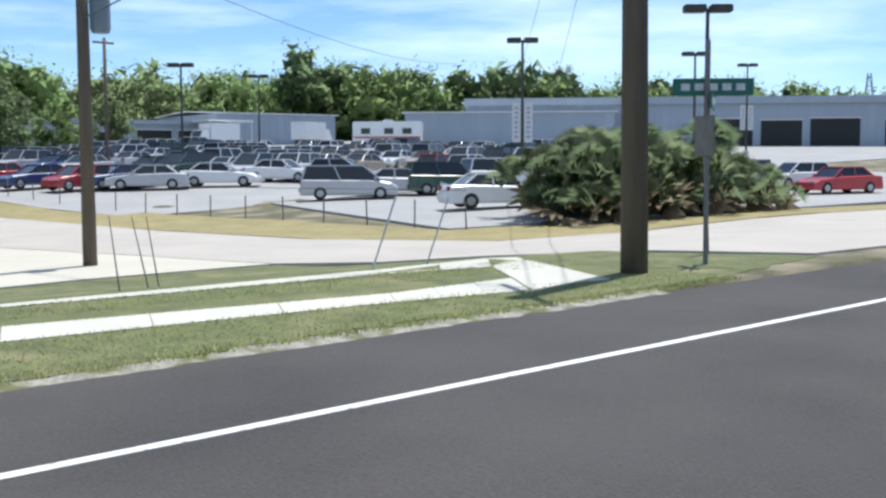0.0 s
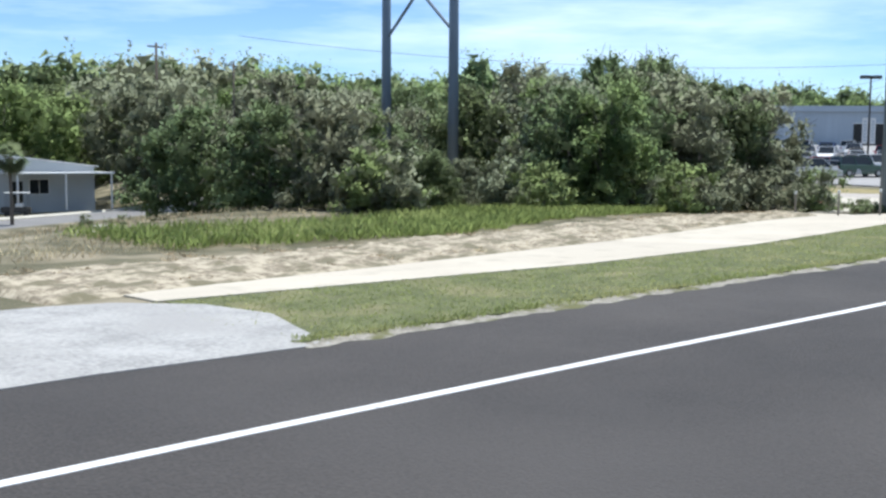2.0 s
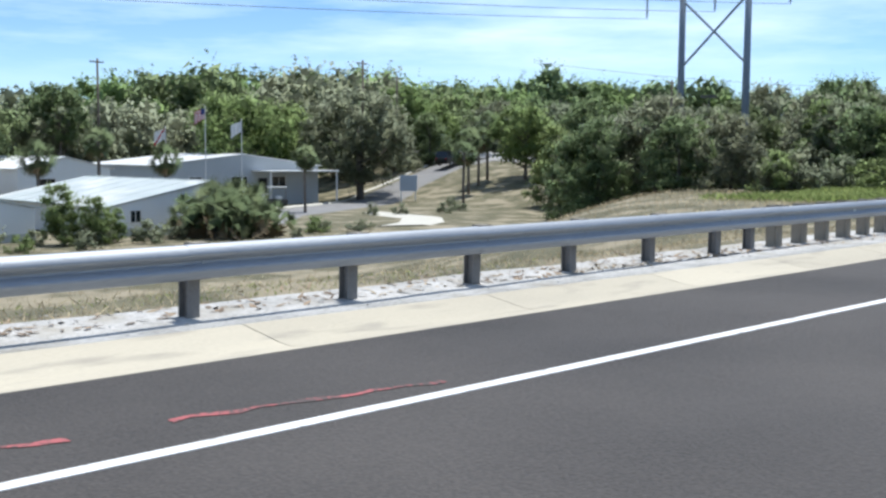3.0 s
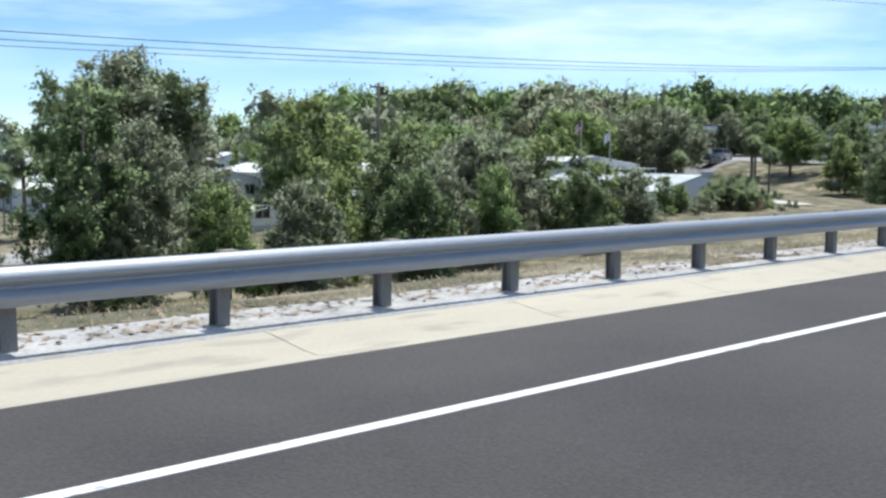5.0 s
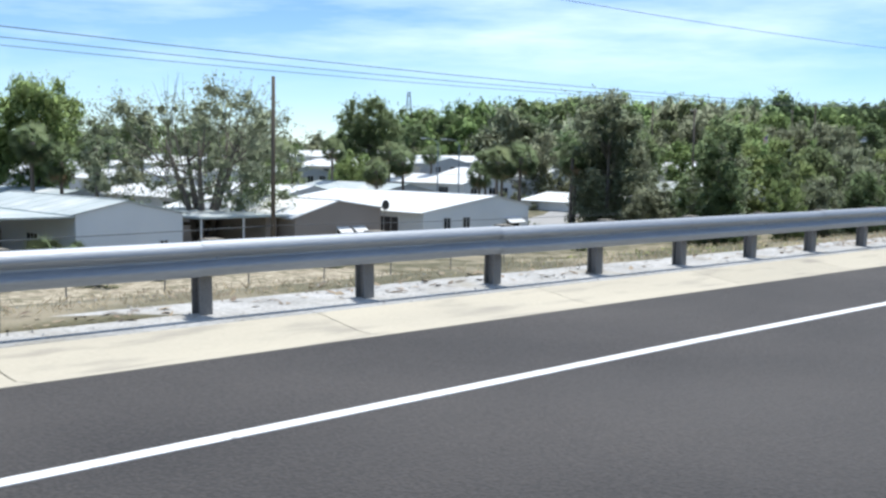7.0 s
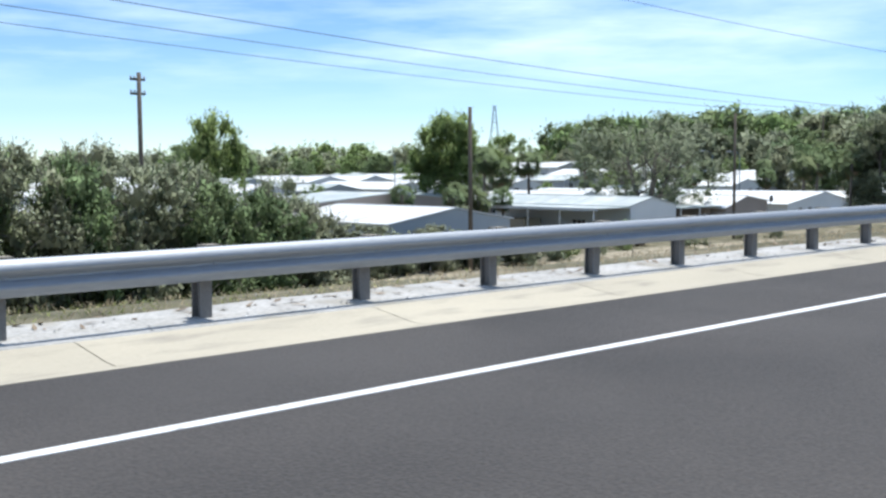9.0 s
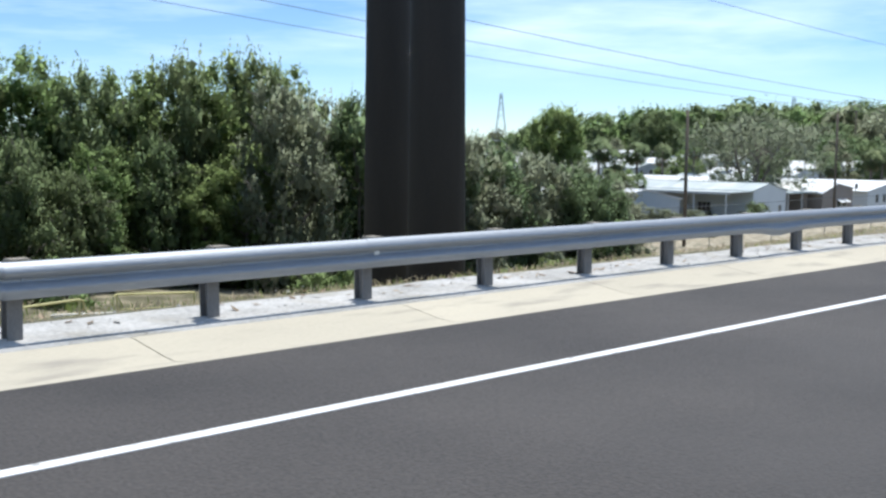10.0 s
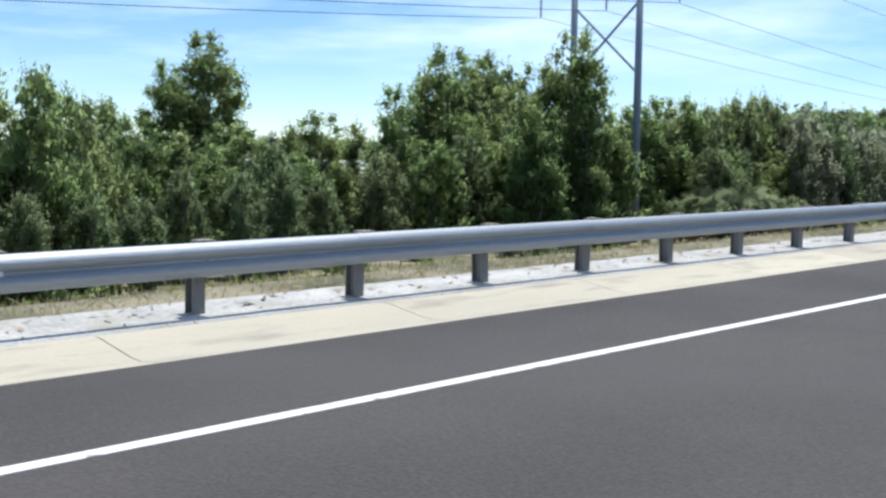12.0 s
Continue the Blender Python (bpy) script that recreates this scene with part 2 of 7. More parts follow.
def box(bm, x0, y0, z0, x1, y1, z1, bevel=0.0):
    m = Matrix.LocRotScale(((x0 + x1) / 2, (y0 + y1) / 2, (z0 + z1) / 2), None, (abs(x1 - x0), abs(y1 - y0), abs(z1 - z0)))
    made = bmesh.ops.create_cube(bm, size=1, matrix=m)["verts"]
    if bevel:
        bmesh.ops.bevel(bm, geom=list({e for v in made for e in v.link_edges}), offset=bevel, segments=2, affect="EDGES")
    return bm


def boxed(x0, y0, z0, x1, y1, z1, bevel=0.0):
    return box(bmesh.new(), x0, y0, z0, x1, y1, z1, bevel)


def tube(bm, path, radii, sides=8, cap=True):
    """A tapered tube along points."""
    rings = []
    pts = [Vector(p) for p in path]
    for i, p in enumerate(pts):
        d = (pts[min(i + 1, len(pts) - 1)] - pts[max(i - 1, 0)]).normalized()
        a = d.cross(Vector((0.31, 0.95, 0.02)) if abs(d.z) > 0.5 else Vector((0, 0, 1))).normalized()
        b = d.cross(a)
        r = radii[i] if isinstance(radii, (list, tuple)) else radii
        rings.append([bm.verts.new(p + (a * math.cos(k * math.tau / sides) + b * math.sin(k * math.tau / sides)) * r) for k in range(sides)])
    for u, v in zip(rings, rings[1:]):
        for k in range(sides):
            bm.faces.new((u[k], u[(k + 1) % sides], v[(k + 1) % sides], v[k]))
    if cap:
        bm.faces.new(rings[0][::-1])
        bm.faces.new(rings[-1])
    return bm


def tubed(path, radii, sides=8):
    return tube(bmesh.new(), path, radii, sides)


def step(e0, e1, v):
    t = min(max((v - e0) / (e1 - e0), 0.0), 1.0)
    return t * t * (3 - 2 * t)


# ---------------------------------------------------------------- ground
ROAD_Z = -0.02


def ground_z(x, y):
    """The verge lies at 0. Past the guard rail the land falls away; behind the side street it climbs gently."""
    if y < -0.8 or (x < -37.5 and y < 0.2):
        return -0.35
    climb = 0.05 * min(max((x - 35) * 0.6 + (y - 35) * 0.8, 0.0), 110.0) * step(0, 25, x - 5)
    dip = -0.095 * min(max(y - 4.0, 0.0), 6.2) * step(-22, 2, x) * (1 - step(24, 40, x)) * (1 - step(30, 60, y))
    s = x - (-46 + 60 * step(8, 52, y))
    low = -2.9 * step(10, -13, s) - 2.3 * step(-55, -110, x) + 1.8 * step(-195, -240, x)
    rise = 2.8 * step(54, 130, y) * step(-12, -50, x)
    crest = float(np.interp(x, (-262, -246, -226, -214), (1.6, 0.8, 0.8, 1.6)))
    return low * step(crest, crest + 8.4, y) + rise - 0.006 * max(y, 0) + climb + dip + 0.06 * noise.noise(Vector((x * 0.15, y * 0.15, 0))) * step(-30, -45, s)


def ground_sheet():
    xs = sorted({-3000, -1500, -900, -600, -480, -420, 3000, 1500, 800, 500, 380, 300} | {-400 + 4 * i for i in range(170)} | {-42 + 2 * i for i in range(54)} | {-37.6, -37.5})
    ys = sorted({-3000, -1200, -500, -200, -100, -60, -40, -30, 3000, 1500, 900, 600, 450, 350, 300, 250, 220} | {-21.5, -21, -1, -0.82, -0.8, 0, 0.19, 0.2, 0.5, 0.8, 1.1, 1.5} | {2 + 0.8 * i for i in range(18)} | {17 + 4 * i for i in range(50)})
    verts = [(x, y, (ground_z(x, y) if -0.805 <= y and abs(x) < 900 else -0.35 if y < 0 else ground_z(max(-900, min(900, x)), y))) for y in ys for x in xs]
    w = len(xs)
    faces = [(j * w + i, j * w + i + 1, (j + 1) * w + i + 1, (j + 1) * w + i) for j in range(len(ys) - 1) for i in range(w - 1)]
    return tagged(new("ground", mesh_from("ground", verts, faces, GROUND, True)), "rough grassy ground falling away from the road", "ground", kind="structure")


ground_sheet()


def strip(name, mat, x0, x1, y0, y1, z0, z1, label, category, bevel=0.0):
    return tagged(part(name, boxed(x0, y0, z0, x1, y1, z1, bevel), mat), label, category, kind="structure")



def lip(x):
    """Edge of the asphalt: it widens where there is no gutter and beside the drains."""
    return float(np.interp(x, (-284, -274, -266, -262, -184, -179, -174, -168, -70, -60, -54, -51, -48, -45.3, -43.2, -41, -38), (-1.6, -1.6, -1.5, -1.6, -1.6, -1.34, -1.34, -1.6, -1.6, -1.54, -1.44, -1.34, -1.14, -0.98, -0.86, -0.86, -0.98)))


def kerb_back(x):
    """Far side of the gutter: it swings away from the road at the rail's end."""
    return float(np.interp(x, (-60, -52, -46, -43), (-0.5, -0.42, -0.08, 0.02)))


def line_y(x):
    return float(np.interp(x, (-200, -185, -172, -160, -136, -130, -120, -56, -44, -38, -30), (-3.455, -3.6, -3.6, -3.42, -3.42, -3.54, -3.455, -3.455, -3.24, -3.24, -3.455)))


def long_sheet(name, mat, y0, y1, z, thick, label, category):
    """A slab along the road whose edges follow two functions of x."""
    xs = sorted({-700, -400, -300, 60, 500} | {-296 + 4 * i for i in range(90)} | {-43.4, -43.2})
    verts = [v for x in xs for v in ((x, y0(x), z), (x, y1(x), z), (x, y0(x), z - thick), (x, y1(x), z - thick))]
    faces = [f for i in range(len(xs) - 1) for a, b in ((4 * i, 4 * i + 4),) for f in ((a, b, b + 1, a + 1), (a + 2, a + 3, b + 3, b + 2), (a, a + 2, b + 2, b), (a + 1, b + 1, b + 3, a + 3))]
    return tagged(new(name, mesh_from(name, verts, faces, mat)), label, category, kind="structure")


long_sheet("road", ASPHALT, lambda x: -21, lip, ROAD_Z, 0.3, "dark grey asphalt highway with paved shoulder", "road")
long_sheet("edge_line", LINE, lambda x: line_y(x) - 0.062, lambda x: line_y(x) + 0.055, ROAD_Z + 0.004, 0.01, "solid white painted road edge line", "road marking")

# ---------------------------------------------------------------- shoulder gutter and guard rail
STEEL_LAST = -52.26              # the last steel post; wooden ones follow on the flared end
RAIL_FAR = STEEL_LAST - 1.905 * 146
GRATES = [-44.35, -67.2, -177.75, -266.2]


FLARE_X, FLARE_Y = (-66, -60, -55, -52, -48, -45, -43, -41, -39.5), (0, 0.18, 0.42, 0.56, 0.8, 1.02, 1.38, 1.85, 2.22)


def flare(x):
    """How far the end of the rail bends away from the road."""
    return float(np.interp(x, FLARE_X, FLARE_Y))


def gutter():
    """Cast lengths with narrow open joints; short gaps are left for the drain grates."""
    root = thing("gutter", pose(0, 0, 0), "pale concrete shoulder gutter beside the asphalt", "gutter", kind="structure")
    prof = [(0, -0.4), (0, ROAD_Z + 0.003), (0.3, -0.06), (0.45, -0.05), (0.93, 0.03), (1, 0.03), (1, -0.4)]
    n = len(prof)

    def length(x0, x1):
        verts = [(x, lip(x0 + x) * (1 - u) + kerb_back(x0 + x) * u, z) for x in (0, x1 - x0 - 0.012) for u, z in prof]
        faces = [(i, n + i, n + (i + 1) % n, (i + 1) % n) for i in range(n)] + [tuple(range(n)), tuple(range(n, 2 * n))[::-1]]
        return mesh_from("slab", verts, faces, CONCRETE)

    usual = length(-100, -96.95)
    cuts = [RAIL_FAR] + [e for g in sorted(GRATES) for e in (g - 0.72, g + 0.72)] + [-41.9]
    for a, b in zip(cuts[::2], cuts[1::2]):
        x = a
        while b - x > 3.05:
            part("slab", usual if lip(x) == lip(x + 3.05) == -1.6 else length(x, x + 3.05), None, root, at=pose(x, 0, 0))
            x += 3.05
        part("slab", length(x, b), None, root, at=pose(x, 0, 0))
    return root


gutter()


def drain_grate(x):
    root = thing("drain_grate", pose(x, lip(x) + 0.47, ROAD_Z - 0.005), "dark iron drain grate set in the gutter", "drain grate", "drain grates in the gutter")
    bm = bmesh.new()
    for a in ((-0.72, -0.46, -0.67, 0.46), (0.67, -0.46, 0.72, 0.46), (-0.67, -0.46, 0.67, -0.41), (-0.67, 0.41, 0.67, 0.46)):
        box(bm, a[0], a[1], -0.3, a[2], a[3], 0.012)
    part("frame", bm, CONCRETE, root, "pale concrete rim")
    bar = part("bar", boxed(-0.67, -0.019, -0.06, 0.67, 0.019, 0.0), GRATE_STEEL, root, at=pose(0, -0.36, 0))
    for i in range(1, 9):
        part("bar", bar.data, None, root, at=pose(0, -0.36 + 0.09 * i, 0))
    part("cross_bar", boxed(-0.02, -0.41, -0.07, 0.02, 0.41, -0.012), GRATE_STEEL, root)
    part("pit", boxed(-0.67, -0.41, -0.34, 0.67, 0.41, -0.3), BLACK, root)


for gx in GRATES:
    drain_grate(gx)


def gravel_verge():
    xs = [RAIL_FAR + i * 0.4 for i in range(int((-41.6 - RAIL_FAR) / 0.4) + 1)]
    rows = []
    for x in xs:
        edge = 0.95 + flare(x) * 1.05 + 0.16 * noise.noise(Vector((x * 0.5, 3, 0))) + 0.08 * noise.noise(Vector((x * 2.1, 8, 0)))
        b = kerb_back(x) + 0.001
        rows.append([(x, b, -0.2), (x, b, 0.012), (x, max(b + 0.2, min(0.3, edge * 0.5)), 0.02 + 0.012 * noise.noise(Vector((x, 0, 0)))), (x, edge * 0.85, 0.022), (x, edge, ground_z(x, edge) - 0.06)])
    verts = [v for r in rows for v in r]
    faces = [(5 * i + k, 5 * (i + 1) + k, 5 * (i + 1) + k + 1, 5 * i + k + 1) for i in range(len(rows) - 1) for k in range(4)]
    return tagged(new("gravel_verge", mesh_from("gravel_verge", verts, faces, SAND, True)), "pale sandy gravel verge under the guard rail", "verge", kind="structure")


gravel_verge()


def w_profile():
    """Front face of a W beam: (y, z) from its top edge down."""
    half = [(-0.118, 0.702), (-0.128, 0.7), (-0.14, 0.694), (-0.155, 0.684), (-0.171, 0.67), (-0.185, 0.653), (-0.195, 0.635), (-0.2, 0.616), (-0.193, 0.6), (-0.14, 0.564), (-0.127, 0.545)]
    return half + [(y, 1.09 - z) for y, z in half[-2::-1]]


DENT = -226.4                    # a spot where the beam was hit and bulges


def beam_mesh(x0, x1, cuts=1):
    prof = w_profile()
    ring = prof + [(y + 0.012, z) for y, z in prof][::-1]
    n = len(ring)
    at = [x0 + (x1 - x0) * k / cuts for k in range(cuts + 1)]
    verts = []
    for x in at:
        k = math.exp(-((x - DENT) / 0.55) ** 2)
        verts += [(x - x0, y + flare(x) + 0.05 * k * (0.75 - z) / 0.3, z - 0.07 * k * max(0.0, 0.62 - z) / 0.2) for y, z in ring]
    faces = [(k * n + i, k * n + (i + 1) % n, (k + 1) * n + (i + 1) % n, (k + 1) * n + i) for k in range(cuts) for i in range(n)]
    return mesh_from("beam", verts, faces, STEEL, True)


rail = thing("guard_rail", pose(0, 0, 0), "galvanised steel W-beam guard rail on posts beside the highway", "guard rail")


def steel_post():
    bm = bmesh.new()
    box(bm, -0.065, -0.075, -0.4, 0.065, -0.064, 0.66)
    box(bm, -0.065, 0.064, -0.4, 0.065, 0.075, 0.66)
    box(bm, -0.007, -0.064, -0.4, 0.007, 0.064, 0.66)
    return bm


post = block = None
bolt_mesh = None
for k in range(147):
    x = STEEL_LAST - 1.905 * k
    x += -0.6 if k == 0 else 0.17
    f, lean = flare(x), random.uniform(-1.2, 1.2)
    if post is None:
        post = part("post", steel_post(), POST_STEEL, rail, at=pose(x, 0.13 + f, 0))
        block = part("offset_block", boxed(-0.09, -0.118, 0.385, 0.09, 0.054, 0.715, 0.008), POST_WOOD, rail, "grey wooden offset block", at=pose(x, f, 0))
        bolt_mesh = part("bolt", tubed([(0, -0.118, 0.545), (0, -0.14, 0.545)], [0.022, 0.018], 6), STEEL, rail, at=pose(x, f, 0)).data
    else:
        part("post", post.data, None, rail, at=pose(x, 0.13 + f, random.uniform(-0.02, 0.01), lean, lean * 0.6, random.uniform(-4, 4)))
        part("offset_block", block.data, None, rail, at=pose(x, f, 0))
        part("bolt", bolt_mesh, None, rail, at=pose(x, f, 0))
straight = beam_mesh(-200, -196.19)
x = STEEL_LAST
while x > RAIL_FAR:
    part("beam", straight if x < -66 and abs(x - 1.9 - DENT) > 4 else beam_mesh(x - 3.812, x, 4 if x > -66 else 16), None, rail, at=pose(x - 3.81, 0, random.uniform(-0.006, 0.006)))
    x -= 3.81
part("beam", beam_mesh(STEEL_LAST - 0.002, -45.4, 6), None, rail, at=pose(STEEL_LAST, 0, 0))
part("beam", beam_mesh(-45.402, -40.65, 6), None, rail, at=pose(-45.4, 0, 0.004))
wood = None
for wx in [-52.0 + 0.99 * i for i in range(8)] + [-42.98, -41.0]:
    at = pose(wx, 0.1 + flare(wx), 0, random.uniform(-1, 1), random.uniform(-1, 1), random.uniform(-4, 4))
    if wood:
        part("post", wood.data, None, rail, "grey weathered wooden post", at)
    else:
        wood = part("post", boxed(-0.11, -0.1, -0.4, 0.11, 0.1, 0.72, 0.012), POST_WOOD, rail, "grey weathered wooden post", at)
    part("offset_block", block.data, None, rail, at=pose(wx, flare(wx), 0.01))
end = part("end_piece", boxed(-0.5, -0.03, 0.34, 0.2, 0.0, 0.78, 0.012), STEEL, rail, "pale flat steel end terminal plate", pose(-40.62, flare(-40.62) - 0.19, 0.02, 0, 0, 14))
part("tape", boxed(0.15, -0.035, 0.36, 0.196, -0.031, 0.76), PLATE_YELLOW, end, "faded yellow tape")
part("anchor_cable", tubed([(0, 0, 0.5), (2.1, 0.42, 0.12)], 0.014, 6), STEEL, rail, at=pose(-43.0, flare(-43.0) + 0.02, 0))
reflector = None
for rx in (-49.1, -88.0, -118.6, -145.2, -182.4, -219.6, -235.0, -257.8, -288.3):
    at = pose(rx, flare(rx) - 0.136, 0.545)
    reflector = part("reflector", reflector.data, None, rail, at=at) if reflector else part("reflector", boxed(-0.035, -0.006, -0.05, 0.035, 0.006, 0.05, 0.003), TRIM, rail, "small white reflector", at)

# ---------------------------------------------------------------- verge, walks and side street


def patch(name, mat, outline, lift, label, category, thick=0.12, kind="structure", flush=False):
    """A thin slab that follows the ground; outline in plan."""
    n = len(outline)
    xs, ys = [p[0] for p in outline], [p[1] for p in outline]

    def inside(x, y):
        hit = False
        for (ax, ay), (bx, by) in zip(outline, outline[1:] + outline[:1]):
            if (ay > y) != (by > y) and x < ax + (y - ay) * (bx - ax) / (by - ay):
                hit = not hit
        return hit

    cell = max(0.9, math.sqrt((max(xs) - min(xs)) * (max(ys) - min(ys)) / 700))
    grid = [(x, y) for x in np.arange(min(xs) + cell / 2, max(xs), cell) for y in np.arange(min(ys) + cell / 2, max(ys), cell) if inside(x, y)]
    flat, _, faces, *_ = geometry.delaunay_2d_cdt([Vector(p) for p in outline + grid], [], [list(range(n))], 1, 1e-4)

    def height(x, y):
        if flush and y < -0.85:
            return ROAD_Z + 0.008
        return ground_z(x, max(y, -0.79) if x > -37.5 else 1.3 if flush else max(y, 0.3)) + lift

    bm = bmesh.new()
    top = [bm.verts.new((v.x, v.y, height(v.x, v.y))) for v in flat]
    for f in faces:
        bm.faces.new([top[i] for i in f])
    rim = [e for e in bm.edges if e.is_boundary]
    low = {}
    for v in {v for e in rim for v in e.verts}:
        low[v] = bm.verts.new(v.co - Vector((0, 0, thick)))
    for e in rim:
        a, b = e.verts
        bm.faces.new((a, b, low[b], low[a]))
    bmesh.ops.recalc_face_normals(bm, faces=bm.faces)
    return tagged(part(name, bm, mat), label, category, kind=kind)


def ragged(points, amount, seed, per=0.8):
    """Extra, slightly moved points along an outline."""
    rng, out = random.Random(seed), []
    for (ax, ay), (bx, by) in zip(points, points[1:] + points[:1]):
        n = max(1, int(math.hypot(bx - ax, by - ay) / per))
        for i in range(n):
            j = amount if i else 0
            out.append((ax + (bx - ax) * i / n + rng.uniform(-j, j), ay + (by - ay) * i / n + rng.uniform(-j, j)))
    return out


def slabs(name, mat, near, far, step_len, lift, label, category):
    """A walk between two edge lines, cast in slabs with open joints."""
    root = thing(name, pose(0, 0, 0), label, category, kind="structure")

    def at(line, u):
        s = u * (len(line) - 1)
        i = min(int(s), len(line) - 2)
        return Vector(line[i]).lerp(Vector(line[i + 1]), s - i)

    total = sum((Vector(b) - Vector(a)).length for a, b in zip(near, near[1:]))
    n = max(1, round(total / step_len))
    gap = 0.006 / total
    for i in range(n):
        u0, u1 = i / n + gap, (i + 1) / n - gap
        a0, a1, b0, b1 = at(near, u0), at(near, u1), at(far, u0), at(far, u1)
        o = (a0 + a1 + b0 + b1) / 4
        z0 = ground_z(o.x, o.y) + lift
        k = max(1, round((b0 - a0).length / 1.2))
        rail_pts = [p for j in range(k + 1) for p in (a0.lerp(b0, j / k), a1.lerp(b1, j / k))]
        top = [(p.x - o.x, p.y - o.y, ground_z(p.x, p.y) + lift - z0) for p in rail_pts]
        verts = top + [(x, y, z - 0.12) for x, y, z in top]
        m = len(top)
        faces = [f for j in range(k) for f in ((2 * j, 2 * j + 1, 2 * j + 3, 2 * j + 2), (2 * j, 2 * j + 2, m + 2 * j + 2, m + 2 * j), (2 * j + 1, m + 2 * j + 1, m + 2 * j + 3, 2 * j + 3))]
        faces += [(0, m, m + 1, 1), (m - 2, m - 1, 2 * m - 1, 2 * m - 2)]
        part("slab", mesh_from("slab", verts, faces, mat), None, root, at=pose(o.x, o.y, z0))
    return root



def verge_fringe():
    """Loose pale grit between asphalt and turf, thinning out over the asphalt in a ragged edge."""
    n, k = 520, 5
    rows = []
    for i in range(n + 1):
        x = -38 + 56 * i / n
        a = -1.12 + 0.12 * noise.noise(Vector((x * 0.6, 1, 0))) + 0.12 * noise.noise(Vector((x * 2.6, 5, 0)))
        rows.append([(x, a + (-0.62 - a) * j / k, (ROAD_Z - 0.004, ROAD_Z + 0.008, -0.002, 0.006, 0.006, -0.03)[j] + (0.006 * noise.noise(Vector((x * 7, j * 3.1, 2))) if 0 < j else 0)) for j in range(k + 1)])
    faces = [(i * (k + 1) + j, (i + 1) * (k + 1) + j, (i + 1) * (k + 1) + j + 1, i * (k + 1) + j + 1) for i in range(n) for j in range(k)]
    return tagged(new("edge_gravel", mesh_from("edge_gravel", [v for r in rows for v in r], faces, EDGE_GRIT, True)), "pale sandy gravel fringe along the asphalt", "gravel", kind="structure")


verge_fringe()
patch("verge_turf", GRASS, ragged([(-38.0, -0.85), (-30, -0.88), (-20, -0.9), (-10, -0.88), (0, -0.85), (10, -0.82), (20, -0.6), (24.5, 0.2), (23.0, 3.0), (21.8, 6.6), (21.2, 9.4), (19.7, 11.6), (15.1, 11.6), (12.5, 11.2), (9, 8.8), (5.9, 7.1), (0.6, 5.6), (-2.0, 5.0), (-5, 4.6), (-8.0, 4.3), (-16, 3.4), (-25, 2.4), (-37.5, 2.6)], 0.09, 2, 0.2), 0.012, "mown green grass verge beside the road", "grass")


def foot_sand(x0, x1, y0, y1, seed):
    """A sheet of bare sand at the foot of the bank, with a wandering edge."""
    n, k = 60, 10
    rows = []
    for i in range(n + 1):
        x = x0 + (x1 - x0) * i / n
        a, b = y0 + 1.6 * noise.noise(Vector((x * 0.3, seed, 0))), y1 + 2.0 * noise.noise(Vector((x * 0.25, seed, 5))) - 8 * abs(i / n - 0.5) ** 2
        rows.append([(x, a + (b - a) * j / k, ground_z(x, a + (b - a) * j / k) + (0.06 if 0 < j < k and 0 < i < n else -0.05)) for j in range(k + 1)])
    faces = [(i * (k + 1) + j, (i + 1) * (k + 1) + j, (i + 1) * (k + 1) + j + 1, i * (k + 1) + j + 1) for i in range(n) for j in range(k)]
    return tagged(new("sand_ground", mesh_from("sand_ground", [v for r in rows for v in r], faces, SANDY, True)), "bare pale yellow sand below the bank", "sand", kind="structure")


foot_sand(-182, -126, 31, 46, 1.0)
slabs("walk_near", WALK, [(-10.2, 1.8), (-6.5, 1.85), (-2.2, 1.6), (3.7, 1.4), (9.6, 1.15), (14.46, 0.67), (16.6, 0.3)], [(-9.9, 2.95), (-6.2, 2.52), (-1.8, 2.5), (4.2, 2.4), (10.0, 2.22), (15.0, 1.45), (17.6, 1.62)], 1.5, 0.024, "bright concrete sidewalk through the grass verge", "sidewalk")
slabs("walk_far", WALK, [(5.0, 5.4), (7.5, 4.2), (10.6, 3.85), (14.0, 3.65), (16.85, 3.5), (18.62, 3.07)], [(6.0, 6.9), (8.2, 5.4), (10.9, 4.8), (14.3, 4.75), (17.8, 4.7), (20.9, 5.5)], 1.5, 0.026, "bright concrete sidewalk curving to the street corner", "sidewalk")
patch("corner_slab", WALK, [(18.64, 3.05), (20.92, 5.48), (20.54, 4.3), (19.5, 2.4), (18.5, 0.39), (17.84, 0.48), (16.62, 0.28), (17.62, 1.6)], 0.025, "bright concrete slab where the sidewalks meet", "sidewalk")
slabs("walk_long", CREAM_PATH, [(-37.6, 2.5), (-30.1, 1.85), (-24.6, 2.0), (-20.8, 2.45), (-16.2, 3.05), (-10, 3.95), (-5, 4.6), (0.6, 5.6)], [(-37.6, 3.4), (-33.5, 3.7), (-26.2, 4.5), (-21.3, 5.3), (-17.4, 6.1), (-10.5, 7.7), (-7.5, 10.0), (-2, 12.4)], 1.8, 0.025, "wide pale concrete path along the thicket", "sidewalk")
patch("entrance_drive", DRIVE, [(0.58, 5.58), (5.9, 7.15), (9, 8.85), (12.5, 11.25), (15.1, 11.65), (19.7, 11.65), (18.4, 17), (16, 26), (12.5, 21.5), (9.1, 15.4), (3.5, 13.4), (-1.95, 12.4)], 0.045, "bright concrete entrance drive by the sign", "driveway")
